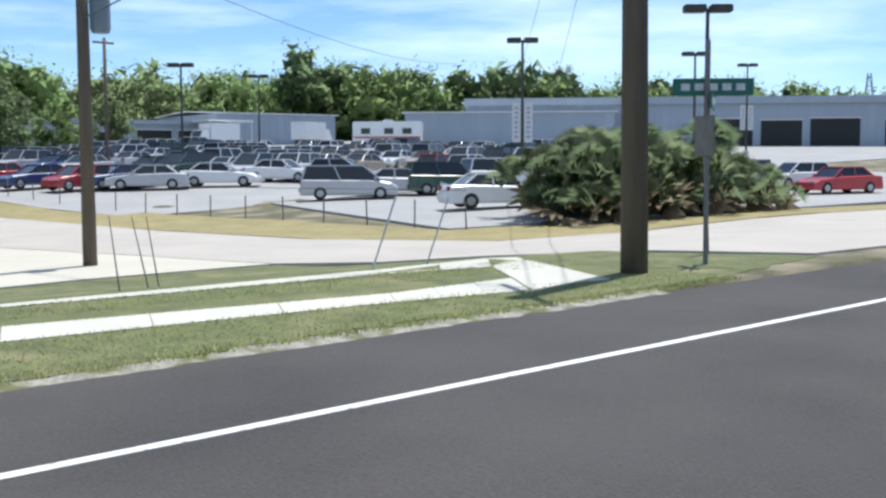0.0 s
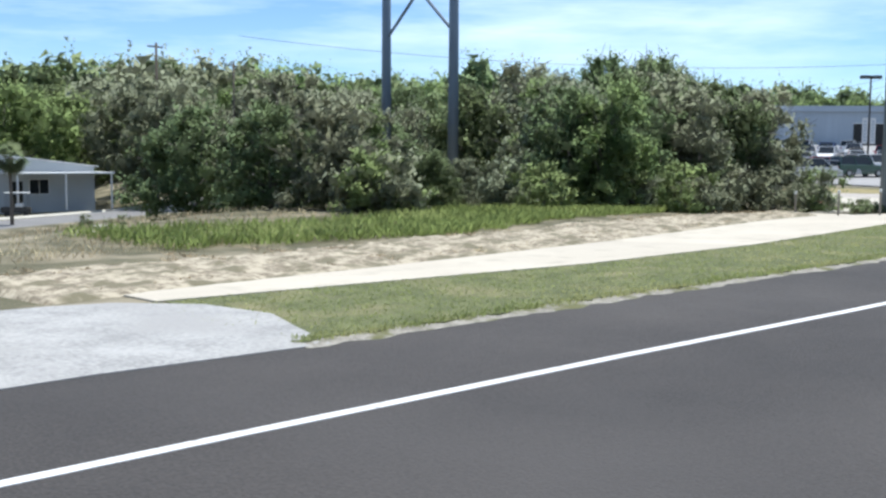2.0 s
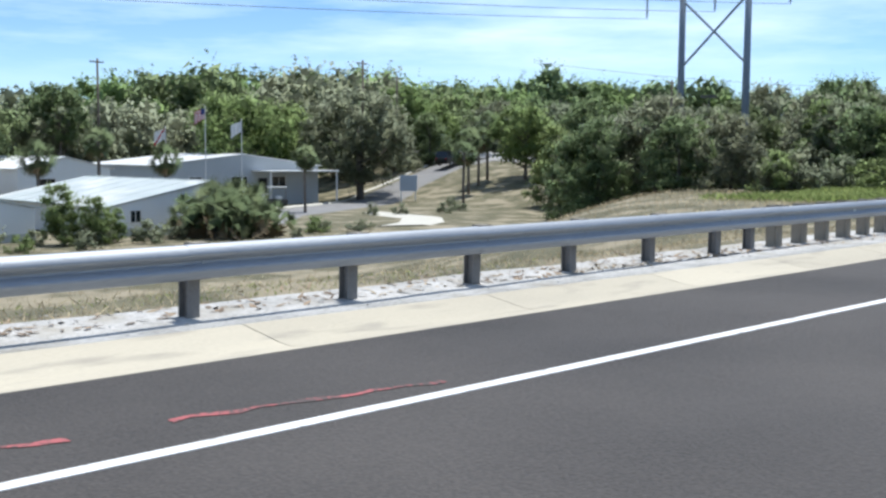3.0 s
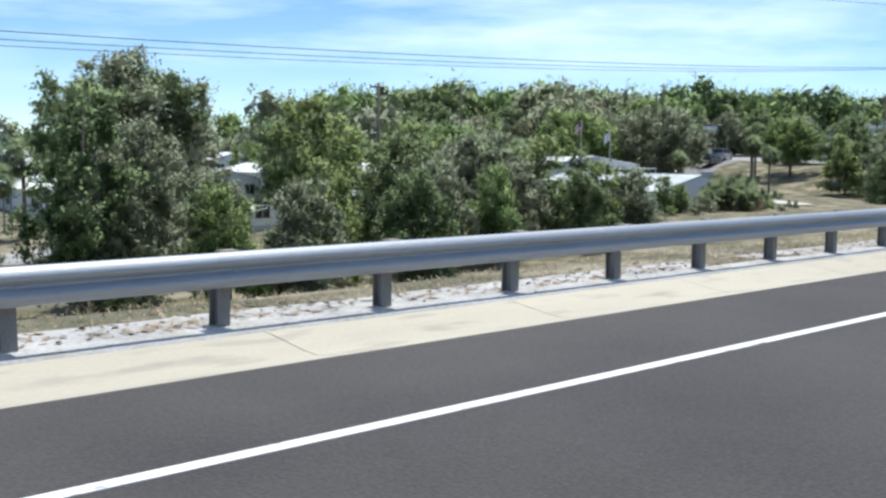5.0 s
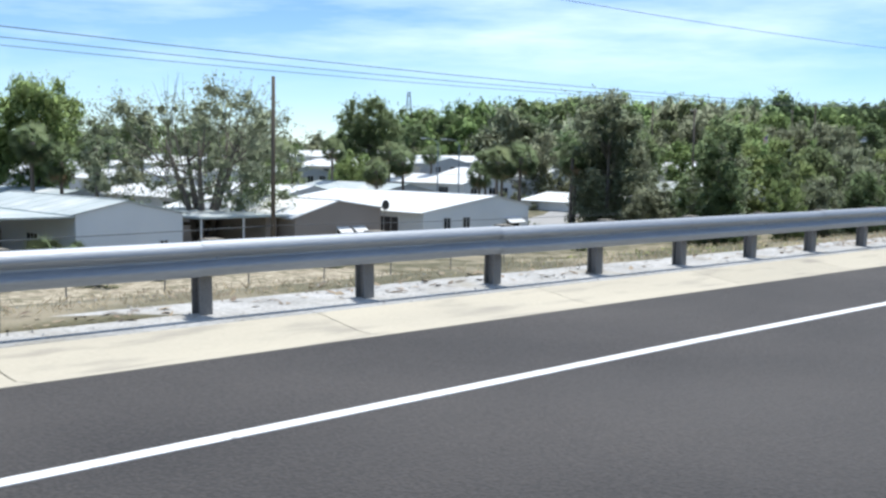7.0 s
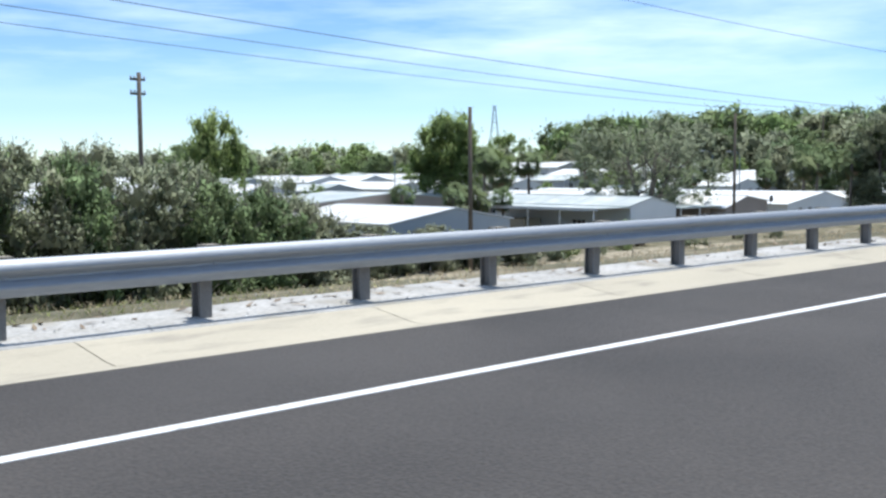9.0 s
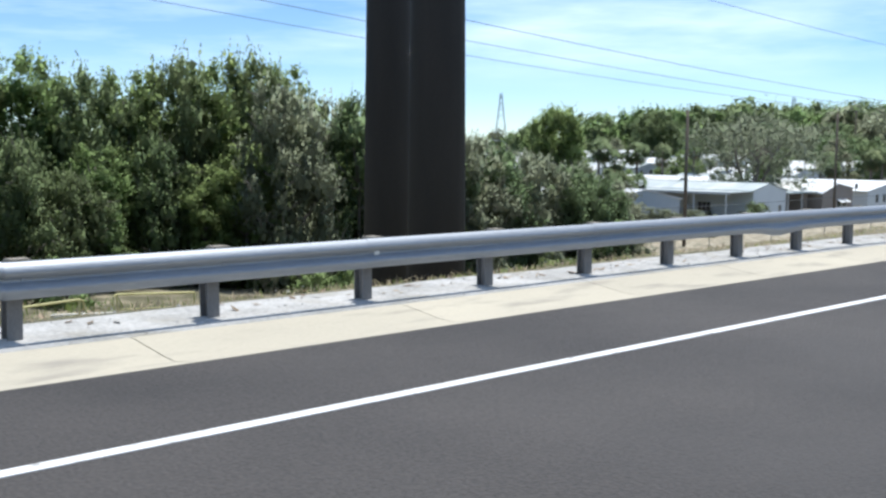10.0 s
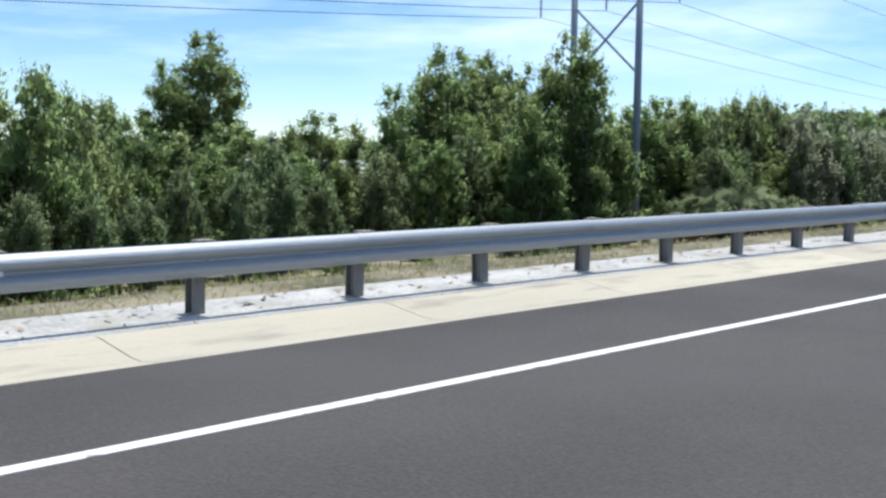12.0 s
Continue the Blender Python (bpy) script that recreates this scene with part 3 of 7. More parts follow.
patch("side_street", STREET, [(24.6, 0.3), (40, -0.5), (58, 2), (58, 6), (36, 8.6), (31.5, 9.6), (27.9, 12), (25.2, 18), (24.2, 26), (23.2, 38.7), (22.8, 60), (16, 60), (16.0, 40), (16.05, 26), (18.45, 17), (19.75, 11.65), (21.3, 9.4), (21.9, 6.6), (23.1, 3)], 0.05, "pale worn side street joining the highway", "street")
patch("dry_grass_strip", material("dry straw grass", (0.36, 0.29, 0.14), (0.2, 0.18, 0.07), rough=0.95, scale=1, fine=30, bump=0.7), ragged([(27.9, 12.05), (31.5, 9.65), (36, 8.7), (58, 6.1), (58, 8), (36, 11.5), (29.5, 16), (29.6, 26), (27.8, 60), (22.9, 60), (23.3, 38.7), (24.3, 26), (25.3, 18)], 0.1, 5, 1.2), 0.06, "dry straw grass strip beside the street", "grass")
patch("car_lot_front", LOT, [(29.6, 16.05), (36, 11.55), (80, 8), (80, 35), (35, 35)], 0.1, "sun-bleached grey car lot paving", "parking lot")


def lot_sheet():
    xs, ys = [26 + 4 * i for i in range(32)], [34.9 + 4 * i for i in range(26)]
    verts = [(x + 1.6 * step(50, 34, y), y, ground_z(x, y) + 0.1) for y in ys for x in xs]
    w = len(xs)
    faces = [(j * w + i, j * w + i + 1, (j + 1) * w + i + 1, (j + 1) * w + i) for j in range(len(ys) - 1) for i in range(w - 1)]
    return tagged(new("car_lot", mesh_from("car_lot", verts, faces, LOT, True)), "sun-bleached grey paving of the dealer lot", "parking lot", kind="structure")


lot_sheet()
patch("bench_pad", WALK, [(-12.16, 0.81), (-11.8, -0.28), (-10.3, -0.13), (-9.3, -0.78), (-9.1, -1.12), (-7.75, -1.08), (-8.93, 1.28), (-11.2, 0.85)], 0.03, "pale concrete pad under the bench", "pavement")


def sand_bank():
    """Loose pale sand heaped along the far side of the path, with hollows and a ragged upper edge."""
    line = [(-38.7, 3.2), (-33.5, 3.68), (-26.2, 4.48), (-21.3, 5.28), (-17.4, 6.08), (-10.5, 7.68), (-7.5, 9.98), (-2.1, 12.38)]
    n, k = 240, 20
    rows = []
    for i in range(n + 1):
        x = -38.7 + 36.6 * i / n
        y = float(np.interp(x, [p[0] for p in line], [p[1] for p in line]))
        wide = (3.4 + 0.9 * noise.noise(Vector((x * 0.5, 2, 0)))) * (1 if x < -12 else 0.55)
        rows.append([])
        for j in range(k + 1):
            u = j / k
            yy = y + wide * u
            heap = 0.06 * math.sin(math.pi * u) * (1.2 + noise.noise(Vector((x * 0.8, yy * 0.8, 3)))) + 0.06 * noise.noise(Vector((x * 2.1, yy * 2.1, 1))) + 0.05 * noise.noise(Vector((x * 4.7, yy * 4.7, 8)))
            rows[-1].append((x, yy, ground_z(x, yy) + (0.035 + heap if 0 < j < k and 0 < i < n else 0.01 if j == 0 and i > 6 else -0.05)))
    faces = [(i * (k + 1) + j, (i + 1) * (k + 1) + j, (i + 1) * (k + 1) + j + 1, i * (k + 1) + j + 1) for i in range(n) for j in range(k)]
    return tagged(new("sand_bank", mesh_from("sand_bank", [v for q in rows for v in q], faces, SANDY, True)), "loose pale yellow sand heaped beside the path", "sand", kind="structure")


sand_bank()
patch("stone_apron", APRON, ragged([(-42.1, -0.84), (-40, -0.9), (-37.7, -1.05), (-37.2, 0.65), (-37.35, 1.8), (-38.1, 2.6), (-39.4, 2.85), (-41.2, 3.2), (-42.9, 2.0), (-42.8, 0.1), (-42.1, 0.06)], 0.08, 8, 0.6), 0.035, "pale crushed stone and sand apron before the rail end", "gravel", flush=True)


def mulch_mound(cx, cy, rx, ry, height):
    """A low uneven heap with a ragged rim."""
    n, k = 44, 7
    verts = [(cx, cy, ground_z(cx, cy) + height)]
    for j in range(1, k + 1):
        for i in range(n):
            a, u = i * math.tau / n, j / k
            w = 1 + 0.16 * noise.noise(Vector((math.cos(a) * 1.7, math.sin(a) * 1.7, 4))) + 0.04 * noise.noise(Vector((i * 0.9, j, 1)))
            x, y = cx + math.cos(a) * rx * u * w, cy + math.sin(a) * ry * u * w
            verts.append((x, y, ground_z(x, y) + height * (1 - u ** 1.7) + (0.05 * noise.noise(Vector((x * 2.2, y * 2.2, 0))) + 0.05 if j < k else 0.0)))
    faces = [(0, 1 + i, 1 + (i + 1) % n) for i in range(n)]
    faces += [(1 + (j - 1) * n + i, 1 + j * n + i, 1 + j * n + (i + 1) % n, 1 + (j - 1) * n + (i + 1) % n) for j in range(1, k) for i in range(n)]
    return tagged(new("mulch_bed", mesh_from("mulch_bed", verts, faces, MULCH, True)), "mounded red mulch bed round the sign", "mulch bed", kind="structure")


mulch_mound(9.9, 20.3, 2.2, 2.7, 0.42)


def ribbon(name, mat, near, far, lift, label, category, n=60, k=5):
    """A road strip between two edge lines that follows the ground."""
    def at(line, u):
        q = u * (len(line) - 1)
        i = min(int(q), len(line) - 2)
        return Vector(line[i]).lerp(Vector(line[i + 1]), q - i)

    verts = []
    for i in range(n + 1):
        a, b = at(near, i / n), at(far, i / n)
        for j in range(k + 1):
            p = a.lerp(b, j / k)
            verts.append((p.x, p.y, ground_z(p.x, p.y) + (lift if 0 < j < k else -0.05)))
    faces = [(i * (k + 1) + j, (i + 1) * (k + 1) + j, (i + 1) * (k + 1) + j + 1, i * (k + 1) + j + 1) for i in range(n) for j in range(k)]
    return tagged(new(name, mesh_from(name, verts, faces, mat, True)), label, category, kind="structure")


ribbon("park_road", material("park road asphalt", (0.24, 0.235, 0.225), (0.17, 0.165, 0.16), rough=0.9, scale=0.5, fine=30, bump=0.3), [(-36, 46), (-26, 50), (-18, 58.5), (12, 77), (20, 79), (34, 80)], [(-36, 54), (-27, 57.5), (-23, 64), (8, 83), (20, 85), (34, 86)], 0.07, "grey park road curving between the homes", "road")
ribbon("park_kerb", WALK, [(-24.6, 64.2), (-15.6, 68.6), (-1.6, 76.2), (8, 83.2), (20, 85.2)], [(-24.8, 64.7), (-15.8, 69.1), (-1.8, 76.7), (7.8, 83.7), (20, 85.7)], 0.16, "pale concrete kerb along the park road", "kerb", 80, 3)
ribbon("garden_drive", WALK, [(-24, 44.6), (-19, 47.5), (-15, 51.5), (-13, 58)], [(-18.6, 43.6), (-14.5, 46.5), (-10.5, 51), (-9.4, 60)], 0.07, "pale concrete drive crossing the lawn", "driveway", 40, 5)
ribbon("park_street", LOT, [(-101, 52.5), (-92, 55), (-83, 59), (-74, 64)], [(-101, 59.5), (-92, 61.5), (-83, 65), (-74, 70)], 0.06, "pale grey street between the park homes", "street")
ribbon("street_kerb", WALK, [(-101, 52.1), (-92, 54.6), (-83, 58.6), (-74, 63.6)], [(-101, 52.5), (-92, 55), (-83, 59), (-74, 64)], 0.14, "pale concrete kerb along the park street", "kerb", 60, 3)

# ---------------------------------------------------------------- poles, pylons and cables


def round_pole(x, y, top, r0, r1, mat, name, label, category, group="", lean=(0, 0)):
    z = ground_z(x, y)
    root = thing(name, pose(x, y, z), label, category, group)
    part("shaft", tubed([(0, 0, -0.5), (lean[0] * 0.5, lean[1] * 0.5, (top - z) * 0.5), (lean[0], lean[1], top - z)], [r0, (r0 + r1) / 2, r1], 16), mat, root, smooth=True)
    return root


def cross_arm(root, z, length, turn, mat=WOOD_POLE):
    arm = part("crossarm", boxed(-length / 2, -0.06, -0.06, length / 2, 0.06, 0.06, 0.01), mat, root, at=pose(0, 0.15, z, 0, 0, turn))
    for k in (-0.46, -0.2, 0.2, 0.46):
        part("insulator", tubed([(0, 0, 0.06), (0, 0, 0.13), (0, 0, 0.2)], [0.03, 0.06, 0.03], 8), TRIM, arm, at=pose(k * length, 0, 0))
    return arm


pole_t = round_pole(16.5, 14.5, 9.5, 0.17, 0.12, WOOD_POLE, "utility_pole", "brown wooden utility pole carrying a transformer", "utility pole")
can = part("transformer", tubed([(0, 0, 0), (0, 0, 0.1), (0, 0, 0.95), (0, 0, 1.0)], [0.2, 0.24, 0.24, 0.18], 14), BLUE_STEEL, pole_t, "grey transformer can", pose(0.38, -0.12, 5.55))
part("bushing", tubed([(0, 0, 1.0), (0, 0, 1.25)], [0.05, 0.03], 8), TRIM, can, at=pose(0.08, 0, 0))
cross_arm(pole_t, 7.0, 1.6, 20)
part("bracket", boxed(-0.5, -0.03, 0, 0.05, 0.03, 0.06), DARK_METAL, pole_t, at=pose(-0.1, -0.1, 6.5, 0, 20, 0))
pole_r = round_pole(19.6, 0.77, 12.0, 0.23, 0.17, WOOD_POLE, "utility_pole", "thick brown wooden utility pole in the verge grass", "utility pole", lean=(-0.15, 0))
cross_arm(pole_r, 11.2, 2.4, 60)
steel_pole = round_pole(-0.6, 9.5, 22, 0.45, 0.3, BLUE_STEEL, "steel_pole", "tall blue-grey steel transmission pole on the grass", "transmission pole")
for (bx, by), r in (((-222.3, 14.5), 0.66), ((-224.8, 9.8), 0.66)):
    big = round_pole(bx, by, 24, r * 1.12, r * 0.72, RUST_STEEL, "steel_pole", "huge dark brown weathering steel pole behind the rail", "transmission pole", "weathering steel poles")
    for i in range(12):
        part("step_bolt", tubed([(0, 0, 0), (0.16, 0, 0)], 0.012, 5), DARK_METAL, big, at=pose(r * 0.9 - 0.012 * i, 0, 5 + 1.1 * i))


def h_frame(x, y0, y1, top, x_mid, arm_z):
    z = ground_z(x, (y0 + y1) / 2)
    root = thing("pylon", pose(x, 0, z), "blue-grey steel H-frame pylon with crossed braces", "pylon", "H-frame pylons")
    for y in (y0, y1):
        part("leg", tubed([(0, y, -0.5), (0, y, top - z)], [0.26, 0.18], 14), BLUE_STEEL, root, smooth=True)
    h, w = 2.1, (y1 - y0) / 2
    c = (y0 + y1) / 2
    for s in (-1, 1):
        part("brace", tubed([(0, c - w * s, x_mid - z - h), (0, c + w * s, x_mid - z + h)], 0.075, 8), BLUE_STEEL, root)
    part("crossarm", boxed(-0.12, c - w - 3.0, arm_z - z, 0.12, c + w + 3.0, arm_z - z + 0.3), BLUE_STEEL, root)
    for y in (c - w - 2.7, c, c + w + 2.7):
        bm = bmesh.new()
        for i in range(9):
            tube(bm, [(0, 0, -0.16 * i), (0, 0, -0.16 * i - 0.05)], [0.05, 0.12], 8)
        tube(bm, [(0, 0, 0), (0, 0, -1.5)], 0.03, 6)
        part("insulator_string", bm, DARK_METAL, root, "dark disc insulator string", pose(0, y, arm_z - z))


h_frame(-10.4, 25.2, 29.8, 15.0, 9.3, 12.0)
h_frame(-240.6, 28.3, 33.1, 15.0, 8.3, 11.5)


def cable(points, r=0.014, sag=0.0, name="power_line", label="thin dark overhead power line", n=24):
    a, b = Vector(points[0]), Vector(points[1])
    path = [a.lerp(b, i / n) - Vector((0, 0, sag * 4 * (i / n) * (1 - i / n))) for i in range(n + 1)]
    o = a.copy()
    ob = part(name, tubed([p - o for p in path], r, 5), WIRE)
    ob.location = o
    return tagged(ob, label, "cable")


for k, y in enumerate((22.5, 27.5, 32.5)):
    cable([(-10.4, y, 10.5), (-240.6, y + 3.2, 10.0)], 0.015, 5.3 - 0.25 * k, n=48)
    cable([(-240.6, y + 3.2, 10.0), (-470, y + 3, 10.5)], 0.02, 5.0, n=40)
cable([(-10.4, 25.2, 15), (-240.2, 28.2, 15)], 0.016, 5.5, n=48)
cable([(16.5, 14.3, 5.2), (19.6, 0.9, 9.6)], 0.02, 0.3)
cable([(16.5, 14.3, 5.5), (19.6, 0.9, 10.2)], 0.015, 0.25)
cable([(16.5, 14.3, 7.0), (60, 48, 9.0)], 0.012, 0.8)
cable([(16.5, 14.3, 7.0), (-12, 40, 8.0)], 0.012, 0.9)
for dx in (0, 1.8):
    cable([(19.6 + dx * 0.4, 0.77, 11.3), (78 + dx * 3, 60, 8.0)], 0.012, 1.5)
loop = [(0.32 * math.sin(a) * (1 if a < 3.2 else 0.8), -0.15 * math.sin(a), 0.62 * math.cos(a) - 0.55) for a in [i * 0.35 for i in range(18)]]
tagged(part("cable_loop", tubed(loop, 0.018, 5), WIRE, at=pose(18.6, 5.6, 7.55)), "slack loop of black cable on the overhead line", "cable")

wood_poles = [(4.5, 79, 11.6, 9), (21.0, 92, 11.6, 9), (40, 64, 10.8, 8), (-129.6, 46.5, 6.3, 10), (-191.1, 43.5, 6.5, 8), (-173.2, 37.0, 5.0, 8), (-62, 60, 7.5, 9), (-16, 98, 11.5, 9)]
for px, py, pt, rr in wood_poles:
    p = round_pole(px, py, pt, 0.15, 0.11, WOOD_POLE, "utility_pole", "slim grey-brown wooden utility pole among homes", "utility pole", "park utility poles")
    if px > -100 or px < -190:
        cross_arm(p, pt - ground_z(px, py) - 0.35, 1.7 if px > -190 else 0.9, rr)
        if px < -190:
            cross_arm(p, pt - ground_z(px, py) - 1.1, 0.9, rr)
cable([(-129.6, 46.3, -2.9), (-191.1, 43.3, -2.6)], 0.025, 0.3, label="pale low telephone line between poles")
cable([(-129.6, 46.3, -2.9), (-70, 47, -2.9)], 0.018, 0.25, label="pale low telephone line between poles")
cable([(-191.1, 43.3, -2.6), (-270, 40, -2.6)], 0.018, 0.3, label="pale low telephone line between poles")


def street_lamp(x, y, top, reach, turn):
    z = ground_z(x, y)
    root = thing("street_lamp", pose(x, y, z, 0, 0, turn), "slim grey street lamp with curved arm", "street lamp", "park street lamps")
    h = top - z
    part("post", tubed([(0, 0, -0.3), (0, 0, h - 0.6)], [0.08, 0.055], 8), BLUE_STEEL, root)
    part("arm", tubed([(0, 0, h - 0.6), (reach * 0.3, 0, h - 0.1), (reach, 0, h)], [0.045, 0.04, 0.03], 6), BLUE_STEEL, root)
    part("head", boxed(reach - 0.1, -0.13, h - 0.08, reach + 0.5, 0.13, h + 0.06, 0.04), TRIM, root, "pale lamp head")


for sx, sy, st in ((-88.4, 71.7, 3.4), (-85.5, 78, 3.6), (-44, 80, 4.0), (-112, 104, 3.9), (-130, 96, 3.5)):
    street_lamp(sx, sy, st, 1.5, 150)


def lattice_tower(x, y, top):
    """A far transmission tower: four tapering legs, bracing and three arms."""
    z = ground_z(min(x, 900), y)
    root = thing("lattice_tower", pose(x, y, z, 0, 0, 35), "distant grey steel lattice transmission tower", "pylon", "distant lattice towers")
    h = top - z

    def corner(sx, sy, u):
        w = 4.5 * (1 - u) ** 1.3 + 0.6
        return Vector((sx * w, sy * w, h * u))

    sides = ((-1, -1), (1, -1), (1, 1), (-1, 1))
    for sx, sy in sides:
        part("leg", tubed([corner(sx, sy, u / 6) for u in range(7)], 0.16, 5), BLUE_STEEL, root)
    for u in range(6):
        for a, b in zip(sides, sides[1:] + sides[:1]):
            part("brace", tubed([corner(*a, u / 6), corner(*b, (u + 1) / 6)], 0.09, 4), BLUE_STEEL, root)
    for u, w in ((0.72, 8.5), (0.84, 7.0), (0.95, 5.5)):
        part("crossarm", tubed([(-w, 0, h * u - 0.5), (0, 0, h * u), (w, 0, h * u - 0.5)], [0.1, 0.28, 0.1], 5), BLUE_STEEL, root)


for lx, ly, lt in ((254, 460, 40), (371, 321, 38), (420, 190, 36)):
    lattice_tower(lx, ly, lt)

# ---------------------------------------------------------------- signs, bench, posts by the road


def street_sign(x, y):
    root = thing("street_sign", pose(x, y, ground_z(x, y)), "green street name signs on a grey metal post", "street sign")
    part("post", tubed([(0, 0, -0.3), (-0.03, 0, 3.9)], 0.045, 8), POST_STEEL, root)
    for z, turn, ln in ((2.95, -45, 1.4), (2.7, 30, 1.15)):
        blade = part("blade", boxed(-ln / 2, -0.012, 0, ln / 2, 0.012, 0.3, 0.01), GREEN_SIGN, root, at=pose(0.15, 0, z, 0, 0, turn))
        for k in range(5):
            part("bar", boxed(-ln * 0.4 + k * ln * 0.17, -0.016, 0.09, -ln * 0.4 + k * ln * 0.17 + ln * 0.11, -0.012, 0.21), TRIM, blade)
    stop = part("sign_plate", boxed(-0.32, -0.01, 1.9, 0.32, 0.01, 2.6, 0.01), POST_STEEL, root, "back of a grey sign plate", pose(-0.05, 0.03, 0, 0, 0, 65))
    return stop


street_sign(21.6, 0.75)
sp = thing("sign_post", pose(23.4, 1.9, ground_z(23.4, 1.9), 0, -4, 0), "bare thin leaning metal sign post", "sign post")
part("post", tubed([(0, 0, -0.3), (0, 0, 2.6)], 0.035, 6), POST_STEEL, sp)
ln = thing("road_sign", pose(-5.3, 0.1, ground_z(-5.3, 0.1), 0, -7, -20), "leaning wooden post with a grey sign plate", "road sign")
part("post", boxed(-0.055, -0.055, -0.4, 0.055, 0.055, 2.75, 0.006), POST_WOOD, ln)
part("sign_plate", boxed(-0.31, -0.085, 0.95, 0.31, -0.06, 2.1, 0.008), WALL_GREY, ln, "pale grey sign plate")


def bench(x, y, turn):
    """A chair-like bus bench of boards: tall back with head board, sloped seat slats, splayed front legs."""
    root = thing("bench", pose(x, y, ground_z(x, y) + 0.03, 0, 0, turn), "weathered pale board bench on a concrete pad", "bench")
    root.matrix_world = root.matrix_world @ Matrix.Scale(0.93, 4)
    w = 0.85
    for s in (-1, 1):
        bm = bmesh.new()
        side = [(-0.3, 0), (-0.12, 0), (0.05, 0.3), (0.72, 0.42), (0.72, 0.5), (0.0, 0.52), (-0.22, 1.02), (-0.36, 1.02)]
        vs = [[bm.verts.new((px, s * w / 2 + o, pz)) for px, pz in side] for o in (-0.03, 0.03)]
        n = len(side)
        bm.faces.new(vs[0][::-1])
        bm.faces.new(vs[1])
        for i in range(n):
            bm.faces.new((vs[0][i], vs[0][(i + 1) % n], vs[1][(i + 1) % n], vs[1][i]))
        bmesh.ops.recalc_face_normals(bm, faces=bm.faces)
        part("side_panel", bm, BENCH, root)
        part("front_leg", boxed(-0.07, -0.05, 0, 0.07, 0.05, 0.44, 0.01), BENCH, root, at=pose(0.66, s * w / 2 * 0.98, 0, 0, 6, 0))
    for i in range(5):
        part("seat_slat", boxed(-0.06, -w / 2 - 0.05, 0, 0.06, w / 2 + 0.05, 0.035, 0.006), BENCH, root, at=pose(0.08 + 0.15 * i, 0, 0.5 - 0.012 * i))
    part("backrest", boxed(-0.03, -w / 2 - 0.03, 0.0, 0.03, w / 2 + 0.03, 0.95, 0.02), BENCH, root, at=pose(-0.14, 0, 0.12, 0, -10, 0))
    part("head_board", boxed(-0.03, -w * 0.36, 0, 0.03, w * 0.36, 0.34, 0.04), BENCH, root, at=pose(-0.32, 0, 1.02, 0, -10, 0))


bench(-10.75, 0.42, -14)
bollard = None
for bx, by in ((-9.75, 8.9), (-9.85, 7.3), (-9.95, 5.85), (-10.0, 4.4)):
    m = pose(bx, by, ground_z(bx, by) + 0.05, 0, 0, random.uniform(0, 90))
    if bollard:
        copy_thing(bollard, m)
    else:
        bollard = thing("bollard", m, "slim pale post with a white cap", "bollard", "path bollards")
        part("post", tubed([(0, 0, -0.2), (0, 0, 0.72)], 0.034, 8), POST_WOOD, bollard)
        part("cap", tubed([(0, 0, 0.72), (0, 0, 0.8), (0, 0, 0.83)], [0.044, 0.044, 0.02], 8), TRIM, bollard, "white cap")


def entrance_sign(x, y, turn):
    root = thing("entrance_sign", pose(x, y, ground_z(x, y) + 0.1, 0, 0, turn), "white entrance sign board with arched crest on posts", "sign")
    for s in (-1, 1):
        part("post", boxed(-0.09, -0.09, -0.4, 0.09, 0.09, 2.24, 0.012), TRIM, root, at=pose(s * 0.8, 0.142, 0))
    board = part("board", boxed(-0.98, -0.05, 1.3, 0.98, 0.05, 2.2, 0.02), TRIM, root)
    bm = bmesh.new()
    arch = [(-0.5, 0), (-0.46, 0.14), (-0.28, 0.32), (0, 0.38), (0.28, 0.32), (0.46, 0.14), (0.5, 0)]
    vs = [[bm.verts.new((ax, d, az)) for ax, az in arch] for d in (-0.05, 0.05)]
    n = len(arch)
    bm.faces.new(vs[0])
    bm.faces.new(vs[1][::-1])
    for i in range(n):
        bm.faces.new((vs[0][i], vs[1][i], vs[1][(i + 1) % n], vs[0][(i + 1) % n]))
    bmesh.ops.recalc_face_normals(bm, faces=bm.faces)
    crest = part("crest", bm, TRIM, root, at=pose(0.05, 0, 2.19))
    part("emblem", boxed(-0.2, -0.06, 0.02, 0.2, -0.05, 0.26, 0.003), BLUE_STEEL, crest)
    txt = bpy.data.curves.new("lettering", "FONT")
    txt.body, txt.size, txt.align_x, txt.align_y, txt.extrude = "Tarpon Glen", 0.36, "CENTER", "CENTER", 0.006
    txt.materials.append(DARK_METAL)
    ob = new("lettering", txt)
    ob.parent, ob.matrix_local = board, pose(0, -0.057, 1.72, 90, 0, 0)


entrance_sign(9.85, 21.8, 15)


def handrail(points, drop, label):
    """A yellow pipe rail on posts, with a bent-down end."""
    root = thing("handrail", pose(*points[0]), label, "handrail", "yellow handrails")
    o = Vector(points[0])
    pts = [Vector(p) - o for p in points]
    d = (pts[-1] - pts[-2]).normalized()
    part("top_rail", tubed(pts + [pts[-1] + d * 0.14 - Vector((0, 0, 0.05)), pts[-1] + d * 0.18 - Vector((0, 0, 0.3))], 0.035, 8), PIPE, root)
    part("mid_rail", tubed([p - Vector((0, 0, 0.42)) for p in pts], 0.022, 8), PIPE, root)
    for p in pts:
        part("post", tubed([p, p - Vector((0, 0, drop))], 0.035, 8), PIPE, root)


